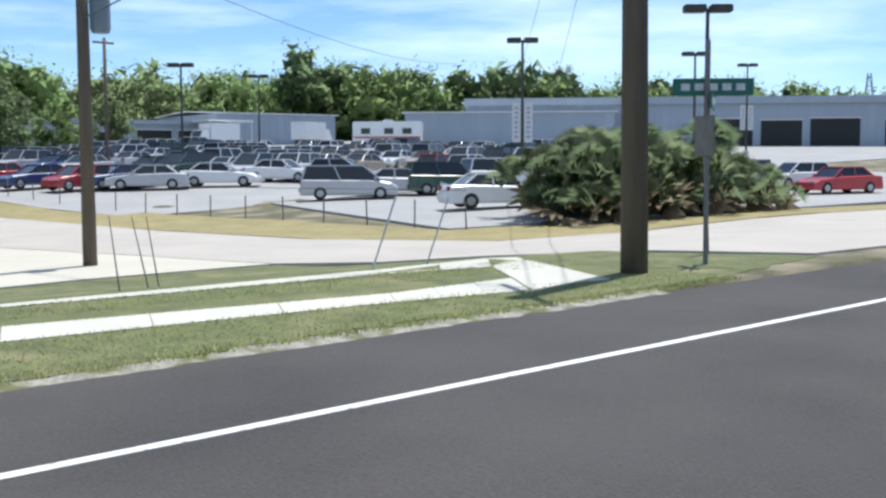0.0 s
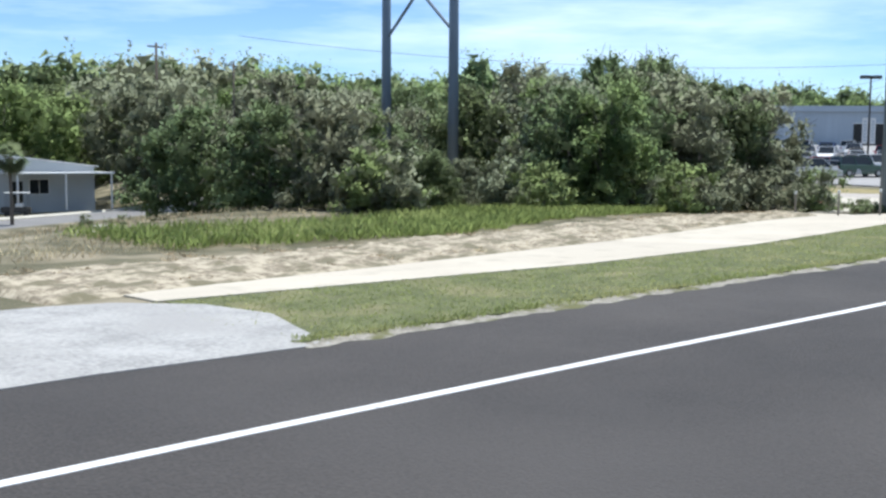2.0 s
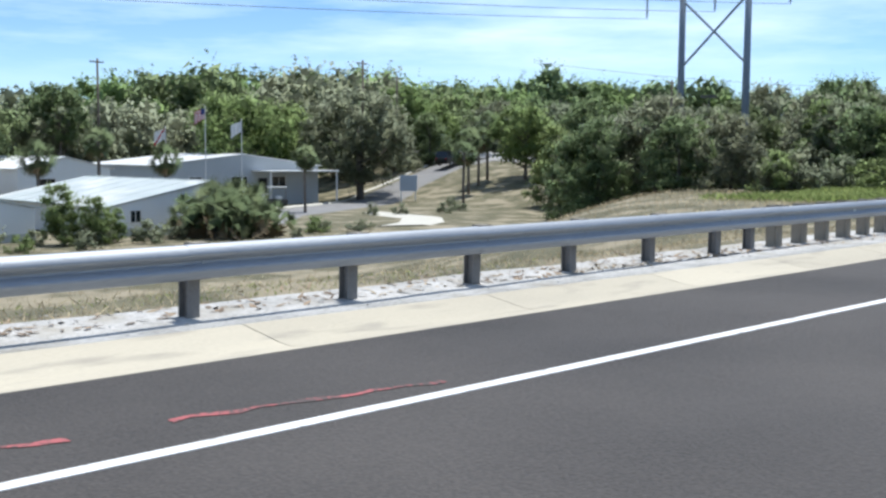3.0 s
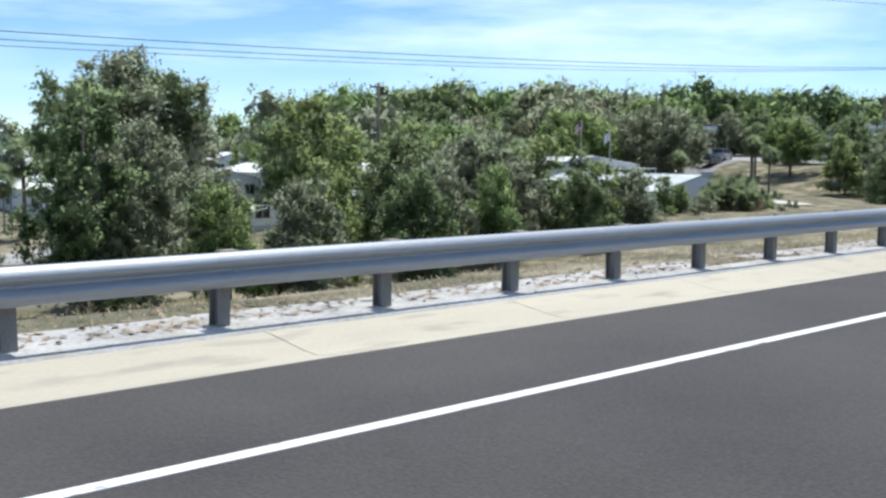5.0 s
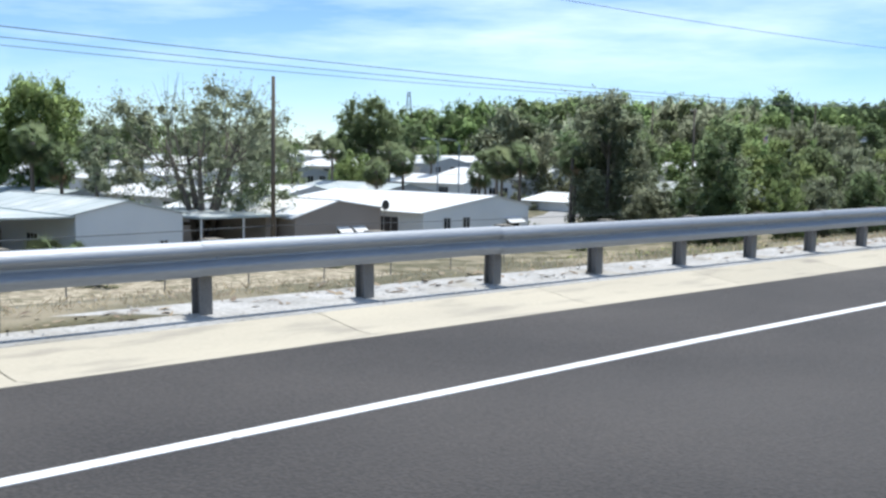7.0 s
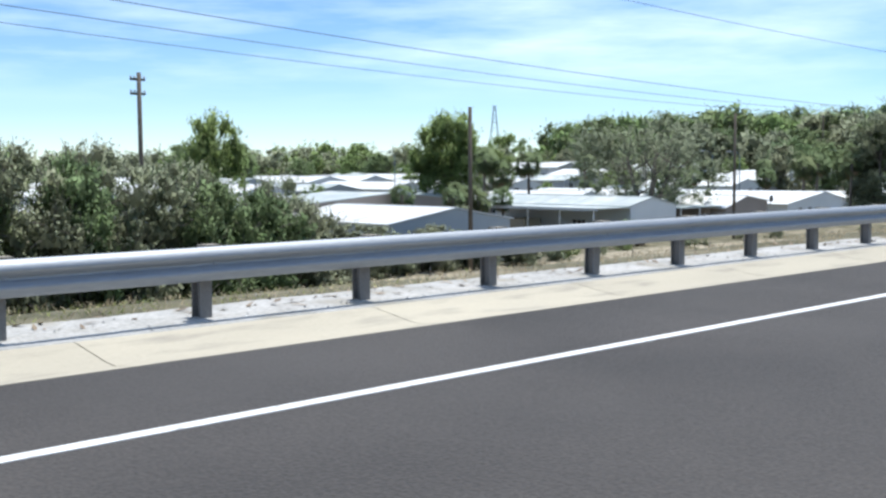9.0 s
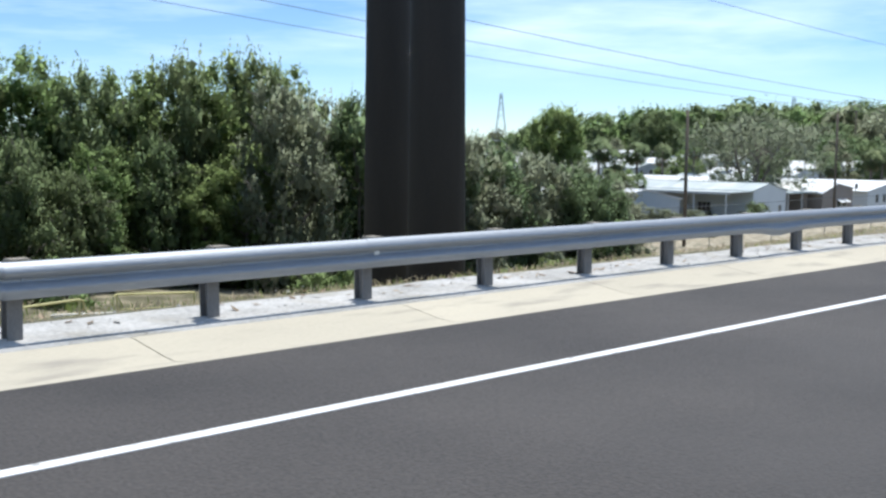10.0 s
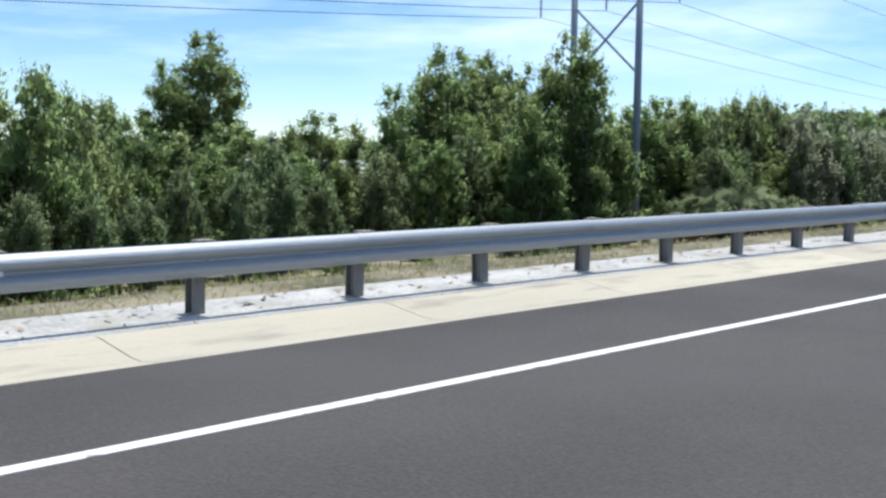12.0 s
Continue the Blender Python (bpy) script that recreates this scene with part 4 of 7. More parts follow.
hw = thing("headwall", pose(-228.0, 20.6, -3.6, 0, 0, -25), "pale concrete drain headwall on the bank", "headwall")
part("wall", boxed(-1.6, -0.15, -0.4, 1.6, 0.15, 0.42, 0.02), WALK, hw)
part("apron", boxed(-1.5, -1.4, -0.35, 1.5, -0.152, 0.05, 0.02), WALK, hw)
PIPE = material("faded yellow pipe", (0.6, 0.55, 0.25), (0.5, 0.45, 0.2), rough=0.6, bump=0.05)
handrail([(-240.6, 14.4, -2.22), (-237.8, 15.6, -2.28), (-235, 16.7, -2.35), (-232.3, 17.8, -2.4), (-229.7, 18.8, -2.45)], 1.4, "faded yellow pipe handrail on the bank")
handrail([(-225.4, 20.1, -2.75), (-228.7, 18.6, -2.38)], 1.4, "faded yellow pipe handrail on the bank")
wire_post = None
for i in range(15):
    fx = -184 + 4.4 * i
    m = pose(fx, 33.5, ground_z(fx, 33.5), random.uniform(-3, 3), random.uniform(-3, 3), 0)
    if wire_post:
        copy_thing(wire_post, m)
    else:
        wire_post = thing("fence_post", m, "thin dark metal fence post on the sand", "fence post", "bank fence posts")
        part("post", tubed([(0, 0, -0.2), (0, 0, 1.5)], 0.035, 6), POST_STEEL, wire_post)
marker = part("marker_pole", tubed([(0.02, 0, 0.42), (-0.1, 0, 1.6)], 0.027, 8), WALL_GREY, rail, "slim pale grey marker pole clamped behind the beam", at=pose(-136.72, -0.075, 0))
part("cap", tubed([(-0.1, 0, 1.6), (-0.102, 0, 1.63)], 0.03, 8), TRIM, marker, "white cap")
part("clamp", boxed(-0.1, -0.045, 1.14, 0.0, 0.045, 1.21, 0.01), STEEL, marker, "steel clamp")
cup = thing("cup", pose(-230.3, 0.95, 0.06, 90, 0, 35), "crumpled red and white paper cup", "litter")
part("body", tubed([(0, 0, 0), (0, 0, 0.12)], [0.035, 0.05], 10), RED_PAINT, cup)
part("rim", tubed([(0, 0, 0.12), (0, 0, 0.128)], 0.054, 10), TRIM, cup)
# guy wires, stakes and small stuff on the verge
for gx, gy, tx, ty in ((17.2, 4.6, 17.6, 4.0), (19.0, 5.2, 19.4, 4.5)):
    st = thing("guy_guard", pose(gx, gy, ground_z(gx, gy), 14, 12, 0), "thin grey guy wire guard in the grass", "guy wire", "guy wire guards")
    part("sleeve", tubed([(0, 0, -0.2), (0, 0, 1.35)], 0.018, 6), WALL_GREY, st)
for gx, gy in ((13.3, 6.2), (14.0, 6.6), (14.4, 7.0)):
    st = thing("stake", pose(gx, gy, ground_z(gx, gy), random.uniform(-6, 6), random.uniform(-14, -6), 0), "thin dry grass stalk stake on the verge", "stake", "verge stakes")
    part("stem", tubed([(0, 0, -0.1), (0, 0, 1.25)], [0.016, 0.008], 5), POST_WOOD, st)
plank = thing("plank", pose(-15.7, -0.9, 0.02, 0, 0, 20), "short white board lying on the gravel fringe", "litter")
part("board", boxed(-0.24, -0.035, -0.01, 0.24, 0.035, 0.018, 0.004), TRIM, plank)
ring = thing("wire_ring", pose(-13.7, -1.98, ROAD_Z + 0.012), "dark rubber ring lying on the asphalt", "ring")
part("loop", tubed([(0.22 * math.cos(a), 0.2 * math.sin(a), 0.0) for a in [i * 0.42 for i in range(13)]], 0.014, 5), BLACK, ring)
for i, (ax, bx, yy, ye) in enumerate(((-67.3, -66.1, -2.66, -2.9), (-65.5, -63.6, -2.9, -3.2))):
    rng = random.Random(i)
    n = 14
    up = [(ax + (bx - ax) * k / n, yy + (ye - yy) * (k / n) + 0.04 + rng.uniform(-0.03, 0.03)) for k in range(n + 1)]
    dn = [(px, py - 0.035 - rng.uniform(0, 0.06)) for px, py in up][::-1]
    ob = new("paint_mark", mesh_from("paint_mark", [(px, py, ROAD_Z + 0.005) for px, py in up + dn], [tuple(range(2 * n + 2))[::-1]], RED_PAINT))
    tagged(ob, "faded red spray paint mark on the asphalt", "paint mark", "spray paint marks")
tw = thing("twig", pose(-271.8, -0.95, -0.045), "dry brown twig lying in the gutter", "twig")
part("stem", tubed([(-0.3, 0, 0.01), (-0.05, 0.06, 0.05), (0.3, -0.04, 0.02)], [0.012, 0.018, 0.008], 5), BARK, tw)
part("dry_leaf", tubed([(0.0, 0.05, 0.04), (0.12, 0.14, 0.09), (0.25, 0.16, 0.04)], [0.01, 0.05, 0.005], 6), WOOD_POLE, tw)

# ---------------------------------------------------------------- dealer buildings and lot fixtures


def metal_shed(name, label, x, y, turn, width, depth, height, mat, rise=0.5, doors=(), parapet=0.0):
    """A clad shed with corrugated front, low gable roof and black panels painting shaded door openings; front along
    local x at y=0.
    """
    z = ground_z(x, y) - 0.1
    root = thing(name, pose(x, y, z, 0, 0, turn), label, "building")
    bm = bmesh.new()
    vs = [bm.verts.new(p) for p in ((0, 0, -3), (width, 0, -3), (width, depth, -3), (0, depth, -3), (0, 0, height), (width, 0, height), (width, depth, height), (0, depth, height))]
    for f in ((0, 1, 5, 4), (1, 2, 6, 5), (2, 3, 7, 6), (3, 0, 4, 7)):
        bm.faces.new([vs[i] for i in f])
    part("wall", bm, mat, root)
    bm = bmesh.new()
    c = depth / 2
    for y0, z0, y1, z1 in ((-0.4, height, c, height + rise), (c, height + rise, depth + 0.4, height)):
        vs = [bm.verts.new(p) for p in ((-0.4, y0, z0), (width + 0.4, y0, z0), (width + 0.4, y1, z1), (-0.4, y1, z1), (-0.4, y0, z0 + 0.16), (width + 0.4, y0, z0 + 0.16), (width + 0.4, y1, z1 + 0.16), (-0.4, y1, z1 + 0.16))]
        for f in ((0, 3, 2, 1), (4, 5, 6, 7), (0, 1, 5, 4), (1, 2, 6, 5), (2, 3, 7, 6), (3, 0, 4, 7)):
            bm.faces.new([vs[i] for i in f])
    part("roof", bm, WHITE_ROOF, root)
    rib = None
    for i in range(int(width / 1.2)):
        at = pose(0.6 + i * 1.2, -0.03, 0)
        rib = part("rib", rib.data, None, root, at=at) if rib else part("rib", boxed(-0.04, 0, 0, 0.04, 0.03, height - 0.02), mat, root, at=at)
    # the wall behind is solid; the shade inside each bay is painted black
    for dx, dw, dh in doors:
        d = part("doorway", boxed(dx, -0.06, 0, dx + dw, -0.034, dh), BLACK, root, "flat black panel painting the shade inside a bay")
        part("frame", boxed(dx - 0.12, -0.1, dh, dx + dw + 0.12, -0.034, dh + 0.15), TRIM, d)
    if parapet:
        part("parapet", boxed(-0.1, -0.5, height - 0.3, width + 0.1, -0.14, height + parapet), mat, root, "flat blue-grey fascia")
    return root


metal_shed("dealer_shed", "pale blue metal shed with white low roof", 77.5, 112.5, -6, 18, 20, 4.5, METAL_BLUE, 0.5)
metal_shed("dealer_workshop", "long blue-grey metal workshop with bays painted as dark shade", 53.2, 109, 0, 23.8, 14, 3.9, METAL_BLUE, 0.2, ((6.5, 2.5, 2.6), (11.5, 4.5, 2.9), (17, 4, 2.9)), 0.15)
metal_shed("dealer_hall", "wide pale blue metal dealer hall", 92, 91.5, -46, 26, 24, 4.4, METAL_BLUE, 0.3)
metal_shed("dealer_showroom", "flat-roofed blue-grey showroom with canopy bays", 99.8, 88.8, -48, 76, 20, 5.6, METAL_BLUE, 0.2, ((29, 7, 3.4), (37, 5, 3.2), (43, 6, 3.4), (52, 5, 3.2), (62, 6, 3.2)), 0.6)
cn = thing("canopy", pose(74.5, 105.8, ground_z(74.5, 105.8), 0, 0, -6), "small white flat canopy before the workshop", "canopy")
part("roof", boxed(-3, -2.5, 3.3, 3, 2.5, 3.5, 0.02), WHITE_ROOF, cn)
for s in (-2.8, 2.8):
    part("post", boxed(s - 0.06, -2.4, 0, s + 0.06, -2.28, 3.3), TRIM, cn)


def lot_lamp(x, y, top, banner=False):
    z = ground_z(x, y)
    root = thing("lot_lamp", pose(x, y, z, 0, 0, -44), "tall dark lot lamp with twin box heads", "lot lamp", "car lot lamps")
    h = top - z
    part("pole", tubed([(0, 0, -0.3), (0, 0, h)], [0.1, 0.075], 10), DARK_METAL, root)
    part("base", tubed([(0, 0, -0.2), (0, 0, 0.6)], 0.28, 12), WALK, root)
    for s in (-1, 1):
        part("head", boxed(s * 0.08, -0.3, -0.16, s * 0.95, 0.3, 0.14, 0.04), DARK_METAL, root, at=pose(0, 0, h))
    if banner:
        for s in (-1, 1):
            b = part("banner", boxed(s * 0.12, -0.015, 2.6, s * 0.62, 0.015, 5.0, 0.004), TRIM, root, "white vertical banner")
            for i in range(7):
                part("bar", boxed(s * 0.37 - 0.12, -0.02, 2.85 + 0.29 * i, s * 0.37 + 0.12, -0.015, 3.02 + 0.29 * i), METAL_BLUE, b)


lot_lamp(53.2, 34.9, 9.1, True)
lot_lamp(42.2, 14.5, 7.8)
lot_lamp(71.8, 35.2, 9.5)
lot_lamp(45, 62, 9.0)
lot_lamp(62, 78, 10.0)
lot_lamp(98, 47, 11.0, True)
fence_post = None
for i in range(16):
    y = 15.5 + 2.6 * i
    x = 29.9 - 0.03 * i * i * 0.5
    m = pose(x, y, ground_z(x, y), random.uniform(-2, 2), random.uniform(-2, 2), 0)
    if fence_post:
        copy_thing(fence_post, m)
    else:
        fence_post = thing("fence_post", m, "thin grey metal fence post on the lot edge", "fence post", "lot fence posts")
        part("post", tubed([(0, 0, -0.2), (0, 0, 1.0)], 0.03, 6), POST_STEEL, fence_post)
cable([(29.9, 15.5, 0.85), (27, 54.5, 0.6)], 0.012, 0.0, "fence_wire", "slack wire along the lot fence")

# ---------------------------------------------------------------- homes


def window(root, x, y, z, w, h, face="front", bars=1):
    """A trimmed window on a wall: front faces -y, side faces -x."""
    m = pose(x, y, z) if face == "front" else pose(x, y, z, 0, 0, -90)
    bm = bmesh.new()
    ring = [[bm.verts.new((s * (w / 2 + o), y, h * e + (-o if not e else o) * 0)) for s, e in ((-1, 0), (1, 0), (1, 1), (-1, 1))] for y in (-0.05, 0.01) for o in (0.06, 0.0)]
    for k in (1, 3):
        for v, e in zip(ring[k], (0.06, 0.06, h - 0.06, h - 0.06)):
            v.co.z = e
    for a, b in ((0, 1), (1, 3), (3, 2), (2, 0)):
        for i in range(4):
            j = (i + 1) % 4
            bm.faces.new((ring[a][i], ring[a][j], ring[b][j], ring[b][i]))
    bmesh.ops.recalc_face_normals(bm, faces=bm.faces)
    fr = part("window", bm, TRIM, root, at=m)
    for i in range(bars):
        cx = -w / 2 + w * (i + 1) / (bars + 1)
        part("mullion", boxed(cx - 0.02, -0.04, 0.06, cx + 0.02, -0.022, h - 0.06), TRIM, fr)
    part("pane", boxed(-w / 2, -0.02, 0.06, w / 2, -0.005, h - 0.06), PANE, fr)
    return fr


def home(x0, x1, y0, length, eave_l, ridge, eave_r, peak, wall, roof, label, base=None, skip=(), porch=0.0):
    """A gabled home whose end wall faces the highway; heights are absolute."""
    base = ground_z((x0 + x1) / 2, y0) if base is None else base
    root = thing("mobile_home", pose(x0, y0, base), label, "home", "park homes")
    w, p = x1 - x0, peak - x0
    el, er, rg = eave_l - base, eave_r - base, ridge - base
    bm = bmesh.new()
    front = [bm.verts.new(v) for v in ((0, 0, -0.6), (w, 0, -0.6), (w, 0, er), (p, 0, rg), (0, 0, el))]
    back = [bm.verts.new((v.co.x, length, v.co.z)) for v in front]
    bm.faces.new(front)
    bm.faces.new(back[::-1])
    for i in range(5):
        if i not in (2, 3):
            bm.faces.new((front[(i + 1) % 5], front[i], back[i], back[(i + 1) % 5]))
    bmesh.ops.recalc_face_normals(bm, faces=bm.faces)
    part("wall", bm, wall, root)
    o, t = 0.35, 0.1
    fo = 0.1 + porch
    if porch:
        for k in range(5):
            part("post", boxed(w * (0.02 + 0.235 * k) - 0.05, -porch + 0.1, -0.5, w * (0.02 + 0.235 * k) + 0.05, -porch + 0.2, min(el, er) + 0.05), DARK_METAL, root, "slim dark carport post")
    for (ax, az), (bx, bz) in (((-o, el - o * (rg - el) / max(p, 0.5)), (p, rg)), ((p, rg), (w + o, er - o * (rg - er) / max(w - p, 0.5)))):
        bm = bmesh.new()
        vs = [bm.verts.new(v) for v in ((ax, -fo, az + 0.02), (bx, -fo, bz + 0.02), (bx, length + o, bz + 0.02), (ax, length + o, az + 0.02), (ax, -fo, az + t), (bx, -fo, bz + t), (bx, length + o, bz + t), (ax, length + o, az + t))]
        for f in ((0, 3, 2, 1), (4, 5, 6, 7), (0, 1, 5, 4), (1, 2, 6, 5), (2, 3, 7, 6), (3, 0, 4, 7)):
            bm.faces.new([vs[i] for i in f])
        slab = part("roof", bm, roof, root)
        if "seams" not in skip:
            seam = None
            for k in range(1, int(length / 2.2)):
                yy = k * 2.2
                sm = tubed([(ax, yy, az + t + 0.01), (bx, yy, bz + t + 0.01)], 0.018, 4)
                part("seam", sm, roof, slab)
    part("ridge_cap", boxed(p - 0.12, -fo, rg + t - 0.01, p + 0.12, length + o, rg + t + 0.035), roof, root)
    part("skirting", boxed(-0.02, -0.02, -0.5, w + 0.02, -0.002, 0.45), WALL_GREY, root)
    return root


def awning(root, x, z, w, face="front", y=0.0):
    m = pose(x, y, z) if face == "front" else pose(x, y, z, 0, 0, -90)
    part("awning", boxed(-w / 2, -0.75, -0.02, w / 2, 0.0, 0.02, 0.005), TRIM, root, "white metal window awning", m @ pose(0, 0, 0, 32, 0, 0))


hm = home(-113.6, -101.7, 50, 20, -2.75, -1.6, -2.35, -105.7, WALL_WHITE, WHITE_ROOF, "white mobile home with bright white metal roof")
window(hm, 4.6, 0, 1.3, 0.7, 1.1)
window(hm, 2.5, 0, 1.3, 0.7, 1.1)
window(hm, 10.0, 0, 1.2, 1.5, 0.9)
awning(hm, 10.0, 2.2, 1.9)
window(hm, 0, 4.5, 0.7, 3.4, 1.7, "side", 3)
dish = part("dish", tubed([(0, 0, 0), (0, -0.05, 0.0), (0, -0.12, 0)], [0.08, 0.3, 0.36], 16), DARK_METAL, hm, "dark round satellite dish", pose(-4.4 + 0.3, -0.3, 3.5))
part("arm", tubed([(0, 0, -0.7), (0, 0, 0)], 0.025, 6), POST_STEEL, dish)
hm = home(-125.4, -117.8, 50, 17, -2.75, -1.7, -2.25, -121.7, WALL_TAN, WHITE_ROOF, "taupe mobile home with twin white awnings")
for wx in (4.1, 5.5):
    window(hm, wx, 0, 1.1, 1.0, 0.9)
    awning(hm, wx, 2.05, 1.15)
cp = thing("carport", pose(-132.4, 50.5, ground_z(-129, 50)), "flat-roofed taupe carport beside the home", "carport")
part("roof", boxed(0, 0, 2.85, 6.9, 12, 3.0, 0.02), GREY_ROOF, cp)
part("back_wall", boxed(5.8, 1.2, 0, 6.7, 11, 2.84), WALL_TAN, cp)
for s in (0.15, 3.3):
    part("post", boxed(s, 0.1, -0.3, s + 0.1, 0.2, 2.86), TRIM, cp)
hm = home(-140.8, -133.9, 50, 17, -2.15, -1.45, -2.2, -137.6, WALL_WHITE, GREY_ROOF, "white panelled mobile home end")
window(hm, 5.6, 0, 0.9, 0.5, 0.8)
window(hm, 0, 6, 0.9, 1.6, 1.1, "side", 2)
sc = thing("carport", pose(-145.6, 50.2, ground_z(-143, 56)), "open side carport with grey metal roof", "carport")
zc = -2.2 - ground_z(-143, 56)
part("roof", boxed(0, -0.3, zc - 0.1, 4.72, 16.5, zc, 0.01), GREY_ROOF, sc)
for k in range(5):
    part("post", boxed(0.1, 0.2 + 3.9 * k, -0.3, 0.2, 0.3 + 3.9 * k, zc - 0.1), TRIM, sc)
part("fascia", boxed(-0.06, -0.36, zc - 0.24, -0.002, 16.5, zc + 0.01), TRIM, sc)
part("locker", boxed(2.2, 10.5, 0, 4.6, 15.5, 2.0, 0.02), WALL_CREAM, sc)
hm = home(-40.7, -30.2, 47, 16, -1.5, -0.15, -0.98, -34.1, WALL_WHITE, GREY_ROOF, "pale home with broad weathered metal roof")
window(hm, 1.6, 0, 0.75, 0.6, 0.75)
hm = home(-52.2, -44.9, 47, 14, -1.5, -0.7, -1.4, -48.3, WALL_WHITE, GREY_ROOF, "pale home gable with white awning window")
window(hm, 2.3, 0, 0.7, 0.9, 1.0)
awning(hm, 2.9, 1.8, 1.5)
hm = home(-68.5, -57.5, 48, 15, -2.0, -1.0, -2.0, -63, WALL_WHITE, GREY_ROOF, "white home with grey metal roof among shrubs")
window(hm, 3, 0, 0.9, 1.2, 1.0)
awning(hm, 3, 2.0, 1.5)
hm = home(-80, -72, 56, 14, -3.1, -2.3, -3.1, -75.5, WALL_WHITE, WHITE_ROOF, "white-roofed home half hidden by trees")
window(hm, 4, 0, 0.9, 1.2, 1.0)
hm = home(-172, -160.5, 46, 16, -2.4, -1.5, -2.4, -166, WALL_GREY, WHITE_ROOF, "long pale home behind the low cable")
hm = home(-172.5, -148.5, 60, 9, -1.7, -0.75, -1.7, -160, WALL_TAN, GREY_ROOF, "long grey-roofed home behind shrubs")
for wx in (3, 8, 15, 20):
    window(hm, wx, 0, 0.8, 1.3, 1.1)

hm = home(-32.6, -24.4, 79, 14, 0.2, 1.15, 0.2, -28.4, WALL_WHITE, WHITE_ROOF, "white-roofed home beside the clubhouse")
window(hm, 2.5, 0, 1.4, 1.4, 1.1)
hm = home(24.5, 33.5, 92, 9, 0.9, 1.9, 0.9, 29, WALL_CREAM, GREY_ROOF, "low cream house behind the big oak")
window(hm, 3.4, 0, 1.0, 1.3, 1.0)
nb = thing("notice_board", pose(4.4, 71.6, ground_z(4.4, 71.6), 0, 0, -30), "pale blue notice board on two posts", "notice board")
part("panel", boxed(-0.9, -0.04, 1.1, 0.9, 0.04, 2.7, 0.015), METAL_BLUE, nb)
for k in (-0.75, 0.75):
    part("post", boxed(k - 0.05, 0.045, -0.3, k + 0.05, 0.13, 2.75, 0.008), TRIM, nb)

# the low clubhouse with flag poles
ch = home(-20.5, -2.0, 78.3, 13, 0.45, 1.5, 0.45, -11, WALL_GREY, WHITE_ROOF, "low pale clubhouse with white metal roof", base=-2.85)
ch["category"], ch.name = "clubhouse", "clubhouse"
for wx, ww in ((4.2, 1.3), (9.0, 1.8), (13.6, 1.6)):
    window(ch, wx, 0, 1.0, ww, 1.3)
part("door", boxed(11.2, -0.06, 0, 12.2, 0.0, 2.1), PANE, ch)
part("porch_roof", boxed(10.4, -3.0, 2.75, 18.9, -0.02, 2.88, 0.02), WHITE_ROOF, ch)
for px in (10.6, 14.6, 18.6):
    part("porch_post", boxed(px, -2.9, -0.2, px + 0.12, -2.78, 2.75), TRIM, ch)


def flag(x, y, top, kind_of):
    z = ground_z(x, y)
    label = {"stripes": "flag pole flying a red, white and blue striped flag", "white": "flag pole flying a plain white flag", "cross": "flag pole with a hanging white and red flag"}[kind_of]
    root = thing("flag_pole", pose(x, y, z), label, "flag pole", "clubhouse flags")
    h = top - z
    part("pole", tubed([(0, 0, -0.2), (0, 0, h)], [0.06, 0.035], 8), TRIM, root)
    part("finial", tubed([(0, 0, h), (0, 0, h + 0.08), (0, 0, h + 0.14)], [0.03, 0.07, 0.02], 8), TRIM, root)
    wdt, hgt, n, rows = 1.5, 0.95, 8, 13
    cloth = {"stripes": None, "white": TRIM, "cross": TRIM}[kind_of]
    red = bpy.data.materials.get("flag red") or material("flag red", (0.45, 0.03, 0.04), rough=0.8, bump=0)
    blue = bpy.data.materials.get("flag blue") or material("flag blue", (0.03, 0.05, 0.2), rough=0.8, bump=0)

    def at(u, v):
        droop = 0.62 * u * u
        return (-u * wdt * 0.72, 0.1 * math.sin(u * 7), h - 0.1 - v * hgt - droop * (0.8 + 0.4 * v) - 0.08 * math.sin(u * 5))

    verts = [at(i / n, j / rows) for j in range(rows + 1) for i in range(n + 1)]
    faces = [(j * (n + 1) + i, j * (n + 1) + i + 1, (j + 1) * (n + 1) + i + 1, (j + 1) * (n + 1) + i) for j in range(rows) for i in range(n)]
    me = mesh_from("flag", verts, faces)
    for m in (TRIM, red, blue):
        me.materials.append(m)
    for f in me.polygons:
        i, j = f.index % n, f.index // n
        if kind_of == "stripes":
            f.material_index = 2 if i < 3 and j < 7 else (1 if j % 2 == 0 else 0)
        elif kind_of == "cross":
            f.material_index = 1 if abs(i - j * n / rows) < 1 else 0
    part("flag", me, None, root)


flag(-14.7, 73.0, 4.6, "white")
flag(-16.6, 76.0, 5.8, "stripes")
flag(-19.9, 77.3, 3.9, "cross")


def golf_cart(x, y, turn):
    root = thing("golf_cart", pose(x, y, ground_z(x, y) + 0.05, 0, 0, turn), "small white-roofed golf cart parked by the road", "golf cart")
    part("body", boxed(-1.1, -0.55, 0.3, 1.1, 0.55, 0.72, 0.08), DARK_METAL, root)
    part("seat", boxed(-0.55, -0.5, 0.72, 0.0, 0.5, 1.0, 0.05), TRIM, root)
    part("roof", boxed(-1.0, -0.6, 1.78, 0.8, 0.6, 1.86, 0.03), TRIM, root, "white roof")
    for sx in (-0.9, 0.7):
        for sy in (-0.52, 0.52):
            part("roof_post", tubed([(sx, sy, 0.7), (sx, sy, 1.8)], 0.02, 6), POST_STEEL, root)
            part("wheel", tubed([(sx * 0.85, sy - 0.08, 0.22), (sx * 0.85, sy + 0.08, 0.22)], 0.22, 12), BLACK, root)


golf_cart(-11.0, 73.0, 150)

